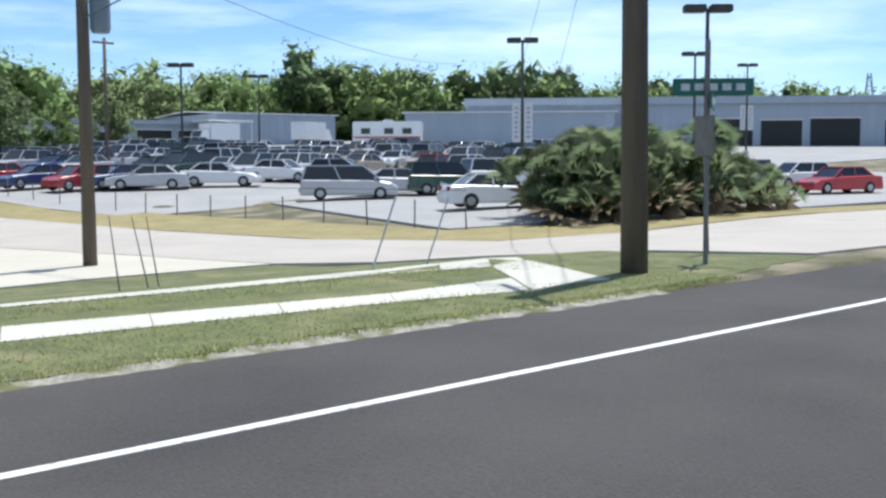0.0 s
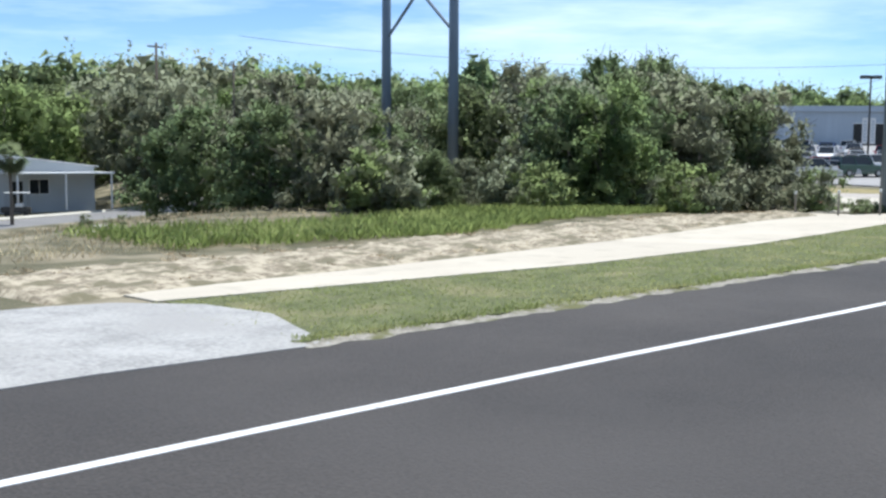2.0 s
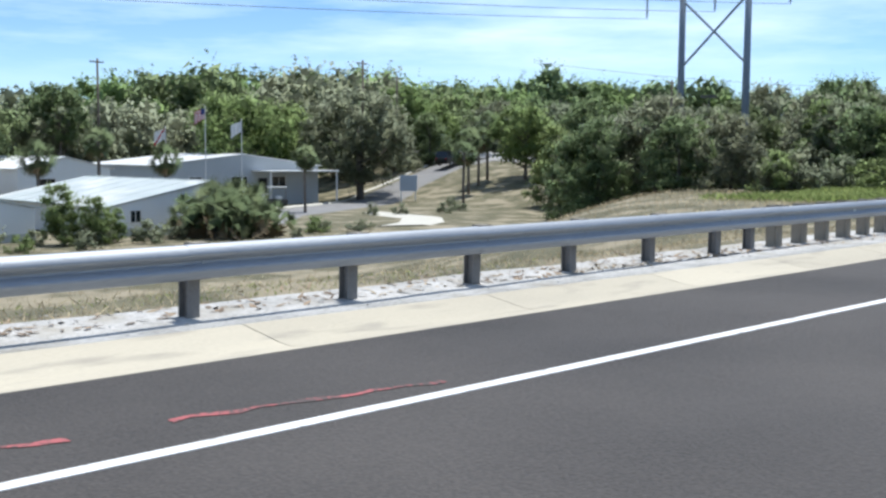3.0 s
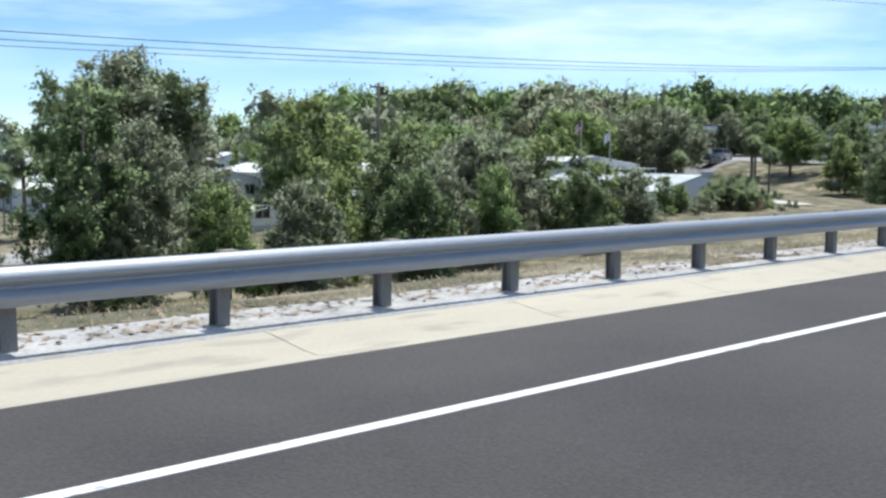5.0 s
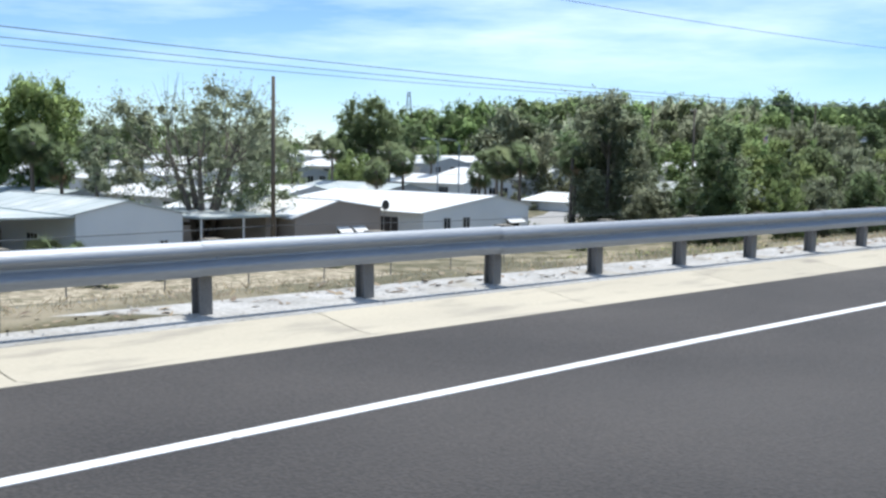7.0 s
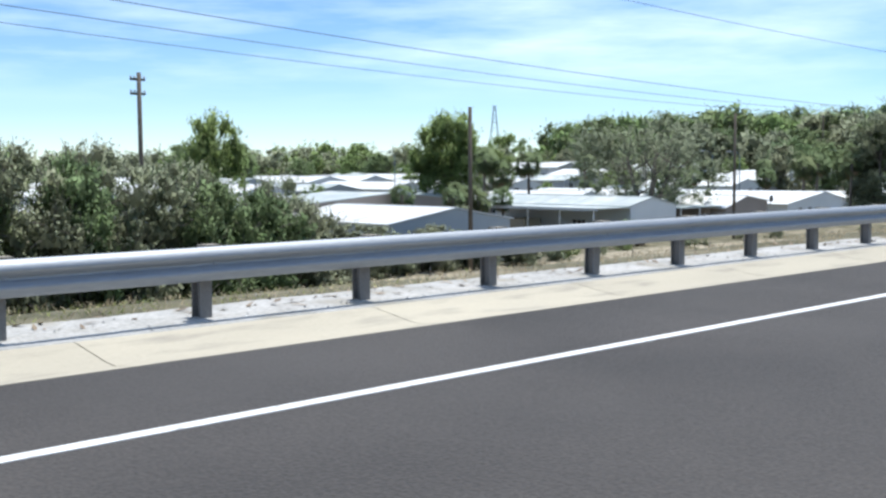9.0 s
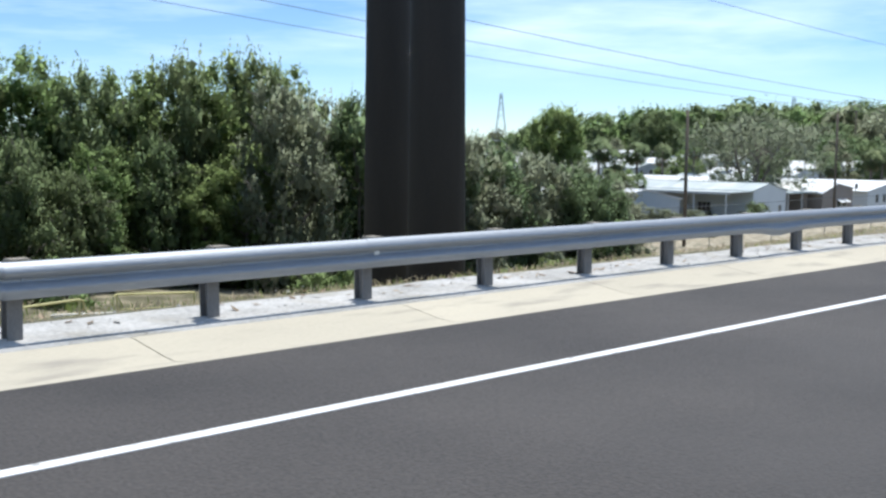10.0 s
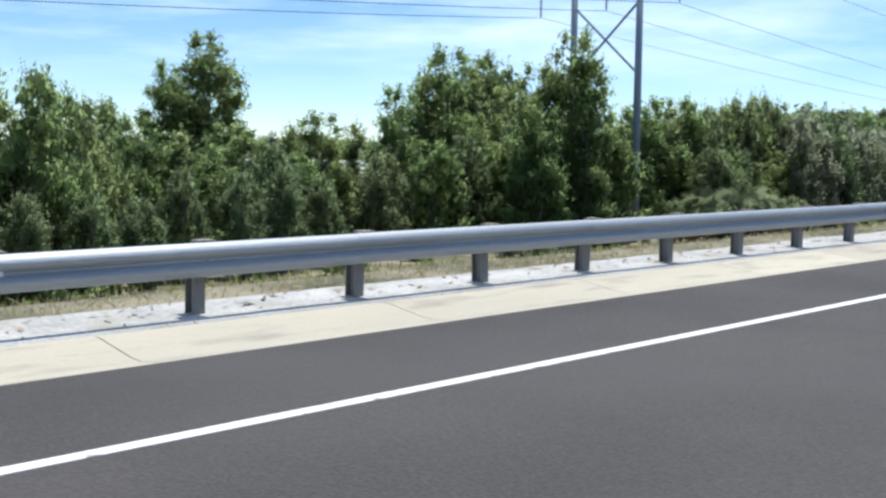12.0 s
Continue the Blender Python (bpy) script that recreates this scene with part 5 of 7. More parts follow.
# rows of homes further in
far_homes = [
    home(0, 7.6, 0, 17, 2.3, 3.2, 2.3, 3.8, WALL_WHITE, WHITE_ROOF, "white mobile home in a further row", base=0, skip=("seams",)),
    home(0, 8.6, 0, 18, 2.3, 3.25, 2.3, 4.3, WALL_CREAM, WHITE_ROOF, "cream mobile home with white roof in a further row", base=0, skip=("seams",)),
    home(0, 7.8, 0, 15, 2.25, 3.0, 2.25, 3.9, WALL_GREY, GREY_ROOF, "grey-roofed mobile home in a further row", base=0, skip=("seams",)),
]
for hme in far_homes:
    for wx in (1.5, 4.4, 6.4):
        window(hme, wx, 0, 0.9, 1.0, 1.0)
    window(hme, 0, 3.5, 0.8, 1.6, 1.2, "side", 2)
    window(hme, 0, 10, 0.8, 1.6, 1.2, "side", 2)
hr = random.Random(21)
for row, (ry, xa, xb) in enumerate(((78, -205, -36), (102, -215, -40), (126, -200, -40), (150, -190, -50))):
    hx = xa + hr.uniform(0, 5)
    while hx < xb:
        copy_thing(hr.choice((far_homes[0], far_homes[0], far_homes[1], far_homes[2])), pose(hx, ry + hr.uniform(-2, 2), ground_z(hx, ry) + 0.1, 0, 0, hr.uniform(-4, 4)))
        hx += hr.uniform(10.8, 13.4)
for hme in far_homes:
    for o in (*hme.children_recursive, hme):
        bpy.data.objects.remove(o)
rd = thing("dark_roof_home", pose(-142, 73, ground_z(-142, 73)), "low home with dark shingle roof", "home")
part("wall", boxed(-5, 0, -0.3, 5, 12, 2.3), WALL_GREY, rd)
bm = bmesh.new()
vs = [bm.verts.new(v) for v in ((-5.5, -0.5, 2.2), (5.5, -0.5, 2.2), (5.5, 12.5, 2.2), (-5.5, 12.5, 2.2), (0, 1.5, 3.5), (0, 10.5, 3.5))]
for f in ((0, 1, 4), (1, 2, 5, 4), (2, 3, 5), (3, 0, 4, 5), (3, 2, 1, 0)):
    bm.faces.new([vs[i] for i in f])
part("roof", bm, DARK_ROOF, rd)

# ---------------------------------------------------------------- plants


def unit(v):
    return v / (np.linalg.norm(v, axis=-1, keepdims=True) + 1e-9)


def leaf_cloud(rng, centres, radius, per, size, flat=1.0, core=0.0):
    """Leaves set along short sprigs that stand out from uneven clumps; three corners each, with a softened normal."""
    centres = np.asarray(centres, float)
    m = len(centres)
    radius = np.asarray(radius, float) * np.ones(m)
    stretch = rng.uniform(0.72, 1.3, (m, 3)) * (1, 1, flat)
    middle = centres.mean(0) * (1, 1, 0.7)
    on = 6
    k = max(1, per // on)
    which = np.repeat(np.arange(m), k)
    d = unit(rng.normal(size=(m * k, 3)) + (0, 0, 0.12))
    start = centres[which] + d * (radius[which] * rng.uniform(0.35, 0.95, m * k))[:, None] * stretch[which]
    run = unit(d + 0.55 * rng.normal(size=(m * k, 3)) + (0, 0, 0.1)) * (radius[which] * rng.uniform(0.18, 0.5, m * k))[:, None]
    which, d = np.repeat(which, on, 0), np.repeat(d, on, 0)
    n = len(d)
    along = np.tile(np.linspace(0, 1, on), m * k)[:, None]
    p = np.repeat(start, on, 0) + np.repeat(run, on, 0) * along + rng.normal(size=(n, 3)) * size * 0.45
    u, v = unit(rng.normal(size=(n, 3))), rng.normal(size=(n, 3))
    v = unit(np.cross(u, v))
    g = np.cross(u, v)
    side = np.where((g * d).sum(1) < 0, -1.0, 1.0)[:, None]
    v, g = v * side, g * side
    s = size * rng.uniform(0.6, 1.4, n)[:, None]
    tri = np.stack([p - u * s * 0.5 - v * s * 0.3, p + u * s * 0.55, p - u * s * 0.2 + v * s * 0.45], 1).reshape(-1, 3)
    if core:
        q = np.repeat(np.arange(m), 30)
        c, rad = centres[q], (radius[q] * core)[:, None]
        e = unit(rng.normal(size=(len(q), 3)))
        c = c + e * rad * rng.uniform(0.1, 0.74, len(q))[:, None] * stretch[q]
        a = unit(np.cross(e, rng.normal(size=(len(q), 3))) + 0.5 * rng.normal(size=(len(q), 3)))
        b = np.cross(e, a)
        w = rad * rng.uniform(0.17, 0.33, len(q))[:, None]
        tri = np.concatenate([tri, np.stack([c - a * w - b * w * 0.6, c + a * w, c - a * w * 0.3 + b * w], 1).reshape(-1, 3)])
        p, d, g = np.concatenate([p, c]), np.concatenate([d, e]), np.concatenate([g, unit(np.cross(a, b))])
    nrm = unit(d * 0.3 + unit(p - middle) * 0.46 + g * 0.1 + (0, 0, 0.36))
    return tri, np.repeat(nrm, 3, 0), 3


def quads_mesh(name, quad, mat):
    """One mesh of loose blades: corners alone, or corners, normals and the number of corners to a blade."""
    quad, nrm, k = quad if isinstance(quad, tuple) else (quad, None, 4)
    me = bpy.data.meshes.new(name)
    n = len(quad) // k
    me.vertices.add(len(quad))
    me.vertices.foreach_set("co", np.ascontiguousarray(quad, dtype=np.float32).ravel())
    me.loops.add(k * n)
    me.loops.foreach_set("vertex_index", np.arange(k * n, dtype=np.int32))
    me.polygons.add(n)
    me.polygons.foreach_set("loop_start", np.arange(0, k * n, k, dtype=np.int32))
    me.polygons.foreach_set("loop_total", np.full(n, k, dtype=np.int32))
    me.update()
    me.validate()
    me.materials.append(mat)
    if nrm is not None:
        me.shade_smooth()
        me.normals_split_custom_set_from_vertices(nrm.astype(np.float32))
    return me


def crown_centres(rng, seed, width, z0, z1, count, shape):
    """Cluster centres: 'round', 'cone' (narrowing upwards), 'column' or 'bush' (from the ground)."""
    cs = []
    while len(cs) < count:
        q = rng.uniform(-1, 1, 3)
        h = (q[2] + 1) / 2
        r = math.hypot(q[0], q[1])
        a = math.atan2(q[1], q[0])
        if shape == "round":
            lim = math.sqrt(max(0, 1 - q[2] ** 2))
        elif shape == "cone":
            lim = 1.05 - 0.9 * h
        elif shape == "column":
            lim = 0.95 - 0.45 * h * h
        else:
            lim = math.sqrt(max(0, 1 - h * h))
        lim *= 0.82 + 0.28 * math.sin(3 * a + seed + 4 * h)
        if (0.3 if rng.uniform() < 0.6 else 0.0) * lim < r < lim:
            cs.append((q[0] * width / 2, q[1] * width / 2, z0 + h * (z1 - z0)))
    return np.array(cs)


def tree(seed, height, width, mat, label, clusters=46, per=60, leaf=0.26, trunk=0.32, crown_from=0.2, shape="round", name="tree", spread=0.15, stems=1, category="tree", core=0.9, twigs=0):
    """Tapered trunk and limbs, and a crown of leaf clumps with gaps."""
    rng = np.random.default_rng(seed)
    root = thing(name, pose(0, 0, 0), label, category)
    cs = crown_centres(rng, seed, width, height * crown_from, height * 0.95, clusters, shape)
    bm = bmesh.new()
    tops = []
    for s in range(stems):
        a = s * math.tau / max(stems, 1) + seed
        lean = Vector((math.cos(a), math.sin(a), 0)) * (width * 0.16 if stems > 1 else rng.uniform(0, 0.3))
        top = lean + Vector((0, 0, height * (0.85 if shape in ("cone", "column") else 0.62)))
        tube(bm, [(lean * 0.1) + Vector((0, 0, -0.5)), lean * 0.3 + Vector((0, 0, height * 0.2)), lean * 0.75 + Vector((0, 0, height * 0.45)), top], [trunk * 0.6, trunk * 0.45, trunk * 0.28, trunk * 0.08], 7)
        tops.append(top)
    for i, c in enumerate(cs[:: max(1, clusters // 16)]):
        end = Vector(c)
        top = tops[i % stems]
        base = top * min(0.95, max(0.25, (end.z - 0.12 * height) / max(top.z, 0.1) * rng.uniform(0.7, 0.95)))
        tube(bm, [base, base.lerp(end, 0.55) + Vector((0, 0, -0.04 * height)), end], [trunk * 0.2, trunk * 0.12, 0.015], 5)
    for i in range(twigs):
        c = Vector(cs[i % clusters])
        out = Vector(rng.normal(size=3)) + (c - Vector((0, 0, height * 0.4))).normalized() + Vector((0, 0, 0.4))
        tip = c + out.normalized() * width * spread * rng.uniform(0.9, 1.7)
        tube(bm, [c, c.lerp(tip, 0.5) + Vector(rng.normal(size=3)) * 0.06, tip], [0.03, 0.02, 0.008], 3, False)
    part("trunk", bm, BARK, root, "rough brown trunk and limbs", smooth=True)
    part("crown", quads_mesh("crown", leaf_cloud(rng, cs, width * rng.uniform(spread * 0.8, spread * 1.45, clusters), per, leaf, 0.8, core), mat), None, root)
    return root


def bare_tree(seed, height, width, mat, label):
    rng = np.random.default_rng(seed)
    root = tree(seed, height, width, mat, label, 140, 120, 0.15, 0.5, 0.16, "round", "bare_tree", 0.085, 5, core=0.5)
    bm = bmesh.new()
    for i in range(50):
        a, e = rng.uniform(0, math.tau), rng.uniform(0.15, 1.4)
        base = Vector((math.cos(a), math.sin(a), 0)) * width * 0.16 + Vector((0, 0, height * rng.uniform(0.3, 0.6)))
        tip = Vector((math.cos(a) * math.cos(e) * width * 0.52, math.sin(a) * math.cos(e) * width * 0.52, height * (0.45 + 0.55 * math.sin(e))))
        tube(bm, [base, base.lerp(tip, 0.6) + Vector((0, 0, 0.3)), tip], [0.035, 0.02, 0.006], 4)
    part("branchwork", bm, BARK, root, "fine bare grey twigs")
    return root


FROND = leaf_material("palm frond", (0.098, 0.122, 0.066), (0.06, 0.078, 0.042), (0.15, 0.165, 0.09))
DEAD_FROND = material("dead palm frond", (0.27, 0.2, 0.11), (0.16, 0.12, 0.07), rough=0.9, bump=0.1)


def fan_fronds(rng, count, reach, z, lo, hi, blades=9, width=0.055):
    """Fan leaves on stalks round one growing point: each a spray of narrow blades."""
    out = []
    for i in range(count):
        a, e = rng.uniform(0, math.tau), rng.uniform(lo, hi)
        d = np.array([math.cos(a) * math.cos(e), math.sin(a) * math.cos(e), math.sin(e)])
        hub = d * reach * rng.uniform(0.45, 0.7) + (0, 0, z)
        side = np.cross(d, (0, 0, 1.0))
        side /= np.linalg.norm(side) + 1e-6
        up = np.cross(side, d)
        q = rng.uniform(-1.3, 1.3)
        side, up = side * math.cos(q) + up * math.sin(q), up * math.cos(q) - side * math.sin(q)
        out.append([np.array((0, 0, z)) - side * 0.02, np.array((0, 0, z)) + side * 0.02, hub + side * 0.02, hub - side * 0.02])
        for k in range(blades):
            t = (k / (blades - 1) - 0.5) * 2.5
            b = d * math.cos(t) + side * math.sin(t)
            tip = hub + b * reach * 0.55 * rng.uniform(0.8, 1.1) + np.array((0, 0, -0.1 * reach))
            mid = (hub + tip) / 2 + up * 0.03 * reach
            w = np.cross(b, up)
            w *= width / (np.linalg.norm(w) + 1e-6)
            out.append([hub, mid + w, tip, mid - w])
    return np.array(out).reshape(-1, 3)


def soft(quad, centre):
    """Quads with rounded normals about a centre."""
    q = np.asarray(quad, float).reshape(-1, 4, 3)
    g = np.cross(q[:, 1] - q[:, 0], q[:, 3] - q[:, 0])
    d = q.mean(1) - np.asarray(centre, float)
    d /= np.linalg.norm(d, axis=1, keepdims=True) + 1e-6
    d = d * 0.7 + (0, 0, 0.55)
    flip = (g * d).sum(1) < 0
    q[flip] = q[flip][:, ::-1]
    g[flip] *= -1
    d = d + 0.4 * g / (np.linalg.norm(g, axis=1, keepdims=True) + 1e-9)
    d /= np.linalg.norm(d, axis=1, keepdims=True)
    return q.reshape(-1, 3), np.repeat(d, 4, 0), 4


def palm(seed, height, reach, label, dead=5):
    rng = np.random.default_rng(seed)
    root = thing("palm_tree", pose(0, 0, 0), label, "palm tree", "park palms")
    bm = tubed([(0, 0, -0.4), (0.08, 0, height * 0.4), (0.05, 0.05, height * 0.8), (0, 0, height)], [0.15, 0.125, 0.125, 0.16], 9)
    part("trunk", bm, BARK, root, "grey-brown ringed trunk", smooth=True)
    part("crown", quads_mesh("crown", soft(fan_fronds(rng, 60, reach, height, -1.15, 1.45, 14, 0.028 * reach / 1.2), (0, 0, height - 0.5)), FROND), None, root, "rounded head of green fan fronds")
    part("dead_fronds", quads_mesh("dead_fronds", fan_fronds(rng, dead, reach * 0.9, height - 0.1, -1.4, -0.8, 7, 0.05), DEAD_FROND), None, root, "brown hanging dead fronds")
    return root


def palmetto(seed, size, label, count=60, fine=1.0):
    rng = np.random.default_rng(seed)
    root = thing("palmetto", pose(0, 0, 0), label, "palmetto")
    quad = np.concatenate([fan_fronds(rng, max(8, count // 7), size * fine * rng.uniform(0.4, 0.7), 0.1, 0.2, 1.5, 16, 0.013 * size * fine) + (rng.uniform(-1, 1) * size * 0.55, rng.uniform(-1, 1) * size * 0.55, rng.uniform(0, 0.4 + 0.3 * (1 - fine)) * size) for _ in range(int(8 / fine ** 1.5))])
    part("fronds", quads_mesh("fronds", soft(quad, (0, 0, -0.3)), FROND), None, root)
    part("dead_fronds", quads_mesh("dead_fronds", fan_fronds(rng, 10, size * 0.7, 0.2, -0.1, 0.5, 8, 0.05 * size), DEAD_FROND), None, root, "dry brown fronds")
    part("stem", tubed([(0, 0, -0.3), (0.1, 0, size * 0.4)], [0.16, 0.1], 7), BARK, root)
    return root


def place(proto, x, y, scale=1.0, turn=None, z=None, label="", tall=1.0):
    turn = (x * 37 + y * 91) % 360 if turn is None else turn
    ob = copy_thing(proto, pose(x, y, (ground_z(x, y) if z is None else z) - 0.05, 0, 0, turn) @ Matrix.Diagonal((scale, scale, scale * tall, 1)))
    if label:
        tagged(ob, label)
    return ob


def grow(p, x, y, top, width):
    """A tree of the given top height and crown width."""
    crown = [o for o in p.children if o.name.startswith("crown")][0]
    co = np.array([c[:] for c in crown.bound_box])
    size = co.max(0) - co.min(0)
    g = ground_z(x, y)
    s = width / max(size[0], size[1])
    return place(p, x, y, s, tall=(top - g) / (co.max(0)[2] * s))


OAK = tree(3, 10, 10, LEAF[0], "broad leafy oak tree with spreading crown", 120, 96, 0.2, 0.5, 0.18, spread=0.115)
OAK2 = tree(31, 10, 9, LEAF[3], "dark dense oak tree behind the rail", 120, 96, 0.2, 0.5, 0.1, spread=0.115)
SCRUB = tree(5, 6, 5.5, LEAF[1], "grey-green scrubby tree in the thicket", 110, 120, 0.125, 0.25, 0.06, "bush", spread=0.11, twigs=190)
SCRUB2 = tree(15, 6, 5.5, LEAF[3], "dark scrubby oak in the thicket", 110, 120, 0.125, 0.25, 0.06, "bush", spread=0.11, twigs=130)
FRESH = tree(8, 7, 5.5, LEAF[2], "fresh green leafy young tree", 100, 108, 0.14, 0.25, 0.08, "column", spread=0.115)
TALL = tree(11, 12, 6.5, LEAF[3], "tall dark leafy tree with ragged top", 110, 108, 0.19, 0.4, 0.06, "column", spread=0.12)
TALL2 = tree(12, 12, 7, LEAF[0], "tall green leafy tree with uneven crown", 110, 108, 0.19, 0.4, 0.06, "cone", spread=0.12)
PINE = tree(21, 13, 6.5, LEAF[3], "tall dark pine with open ragged crown", 60, 108, 0.22, 0.38, 0.45, "round", "pine_tree", 0.11)
CEDAR = tree(23, 12, 8, LEAF[1], "tall grey-green cedar with ragged crown", 150, 108, 0.19, 0.4, 0.05, "column", "cedar_tree", 0.1)
BUSH = tree(17, 2.2, 3.0, LEAF[2], "low green bush on the slope", 24, 60, 0.11, 0.08, 0.02, "bush", "bush", category="bush")
BUSH2 = tree(18, 2.2, 3.0, LEAF[1], "low grey-green bush on the slope", 24, 60, 0.11, 0.08, 0.02, "bush", "bush", category="bush")
BARE = bare_tree(27, 12.6, 14, LEAF[1], "sparse grey budding tree with many stems")
PALM = palm(41, 5.2, 1.25, "sabal palm with rounded green head")
PALM2 = palm(42, 4.4, 1.4, "sabal palm with full shaggy head", 9)
PALMETTO = palmetto(44, 2.6, "bushy palmetto with spiky fan fronds")
PALMETTO2 = palmetto(45, 2.6, "low spread of small-leaved palmetto", 90, 0.5)
MID = [tree(51, 9, 9.5, LEAF[0], "leafy oak between the park homes", 60, 66, 0.28, 0.4, 0.02, "bush", spread=0.135), tree(52, 9, 8.5, LEAF[3], "dark leafy tree between the park homes", 60, 66, 0.28, 0.4, 0.02, "bush", spread=0.135), tree(53, 9, 8, LEAF[1], "grey-green tree between the park homes", 60, 66, 0.28, 0.4, 0.02, "bush", spread=0.135)]
DOME = tree(71, 10, 6, LEAF[0], "dark lumpy tree overgrown with vines", 130, 108, 0.15, 0.35, 0.03, "column", spread=0.125)
DOME2 = tree(72, 10, 6, LEAF[2], "green lumpy tree overgrown with vines", 130, 108, 0.15, 0.35, 0.03, "cone", spread=0.125)
GREY_OAK = tree(75, 10, 10.5, LEAF[1], "broad grey-green oak with low spreading limbs", 150, 108, 0.18, 0.6, 0.14, spread=0.095, twigs=120)
DENSE = tree(76, 10, 9.5, LEAF[0], "full rounded green tree among the homes", 170, 120, 0.19, 0.5, 0.1, "round", spread=0.115)
PROTOS = [DENSE, GREY_OAK, *MID, DOME, DOME2, OAK, OAK2, SCRUB, SCRUB2, FRESH, TALL, TALL2, PINE, CEDAR, BUSH, BUSH2, BARE, PALM, PALM2, PALMETTO, PALMETTO2]

pr = random.Random(4)
# thicket behind the path
for x, y, s, k in ((-7.8, 17, 0.85, 1), (-5.2, 16.5, 1.0, 0), (-2.6, 17, 1.05, 1), (0.6, 16.5, 1.03, 0), (1.6, 18.6, 0.85, 1), (-10.5, 18.5, 0.92, 0), (-12.3, 16.8, 0.8, 1), (-14.5, 27.4, 0.85, 0), (-18.5, 18, 0.36, 1), (-16, 19, 0.34, 0), (-17.5, 27, 0.82, 1), (-21.6, 19.4, 0.7, 0), (-22.6, 21.8, 0.7, 1), (-3, 21, 1.18, 1), (1, 22, 1.22, 0), (-7, 22, 1.0, 0), (-22.5, 27, 0.85, 1), (5.5, 27, 1.3, 1), (-20, 25, 0.9, 0), (-8, 27, 1.05, 1), (-2, 28, 1.3, 0), (9, 32, 1.25, 1), (-14, 30, 1.0, 0)):
    place((SCRUB, SCRUB2)[k], x, y, s * pr.uniform(0.95, 1.08))
for x, y, s in ((-12.2, 15.2, 0.72), (-9.6, 20, 0.8), (-15.6, 25.6, 0.62)):
    place(FRESH, x, y, s)
for i in range(26):
    x = pr.uniform(-23.5, 0.5)
    place(pr.choice((BUSH, BUSH2, BUSH2)), x, 13.6 + 0.14 * max(0, -x - 8) + pr.uniform(-0.4, 1.8), pr.uniform(0.55, 1.0))
# oaks and trees round the clubhouse road
for p, x, y, s in ((OAK, -6.5, 86, 1.15), (OAK, 2, 90, 1.1), (GREY_OAK, 4.2, 79, 1.22), (SCRUB, 17, 88, 1.2), (SCRUB2, 22, 87, 1.1), (SCRUB, 36, 88, 1.3), (OAK, 30, 101, 0.95), (SCRUB2, 39, 84, 1.4), (GREY_OAK, 13, 93, 1.0), (SCRUB, 26, 70, 1.25), (SCRUB2, 32, 75, 1.3), (SCRUB2, -4.6, 42, 1.05), (SCRUB, -0.5, 44, 1.25), (SCRUB2, 3, 46, 1.35), (SCRUB, 8, 48, 1.35), (OAK2, 14, 56, 0.9), (SCRUB, 10, 40, 1.2), (SCRUB2, 13, 33, 1.0), (OAK, 16, 66, 0.8), (FRESH, 6, 53, 1.1), (FRESH, 20, 52, 1.1), (PINE, -19, 101, 1.05), (PINE, 8, 112, 1.05), (PINE, -33, 110, 0.95), (PINE, 27, 118, 1.0)):
    place(p, x, y, s)
for p, x, y, s in ((PALM, 1.3, 60.6, 1.0), (PALM, 9.5, 68, 1.1), (PALM2, 13, 70, 1.15), (PALM, 15.5, 71, 1.2), (PALM, -15.5, 62.5, 0.9), (PALM2, -24, 70, 1.0), (PALM, -28, 74, 1.1), (PALM, -43.2, 62, 1.05), (PALM2, -45.8, 63.7, 1.05), (PALM, -50, 66, 1.1), (PALM, -56, 70, 1.0), (PALM2, -36, 67, 1.0)):
    place(p, x, y, s)
for x, y, s in ((-35.4, 42.9, 1.2), (-34.4, 42.4, 1.1), (-36.6, 42.6, 1.05), (-35.6, 41.6, 0.9), (-37.2, 43.6, 0.8), (-33.6, 43.4, 0.85)):
    place(PALMETTO, x, y, s, tall=1.15)
for x, y, s in ((-45.0, 43.4, 0.95), (-43.4, 43.0, 0.75), (-42.2, 43.6, 0.55)):
    place(FRESH, x, y, s * 0.5)
place(OAK2, -55.6, 44.4, 0.36, label="round clipped dark green tree", tall=0.66)
for x, y in ((-3, 57), (-6.5, 55), (-11.6, 55.2), (-13.1, 56.7), (3, 64)):
    place(BUSH2, x, y, 0.5, label="small clipped garden shrub")
for i in range(22):
    place(pr.choice((BUSH, BUSH2, BUSH2)), pr.uniform(-66, -24), pr.uniform(39, 44.5), pr.uniform(0.35, 0.7))
# palmetto clump on the street corner
for x, y, s in ((34, 13.8, 1.1), (35.8, 13, 1.25), (37.6, 12.8, 1.2), (39.4, 12.2, 1.05), (35, 15.4, 1.1), (36.6, 15, 1.25), (38.6, 14.6, 1.2), (40.8, 11.6, 0.85)):
    place(PALMETTO2, x, y, s * 1.15, label="dense palmetto in the street corner clump")
for x, y, sc in ((-1.9, 10.0, 0.3), (-1.5, 9.6, 0.2), (-2.4, 9.9, 0.2)):
    place(PALMETTO, x, y, sc, label="spiky clump growing beside the steel pole")
place(PALM2, 38.8, 15.5, 1.1, tall=0.55)
place(PALM, 36.4, 15.8, 1.05, tall=0.5)
place(PALM2, 40.6, 13.4, 1.0, tall=0.62)
place(PALM2, 35.0, 14.6, 0.95, tall=0.5)
for x, y in ((11.0, 21.2), (11.8, 22.0), (12.5, 22.9), (10.4, 22.8), (7.2, 22.6)):
    place(BUSH2, x, y, 0.33, label="small pale flowering shrub in mulch")
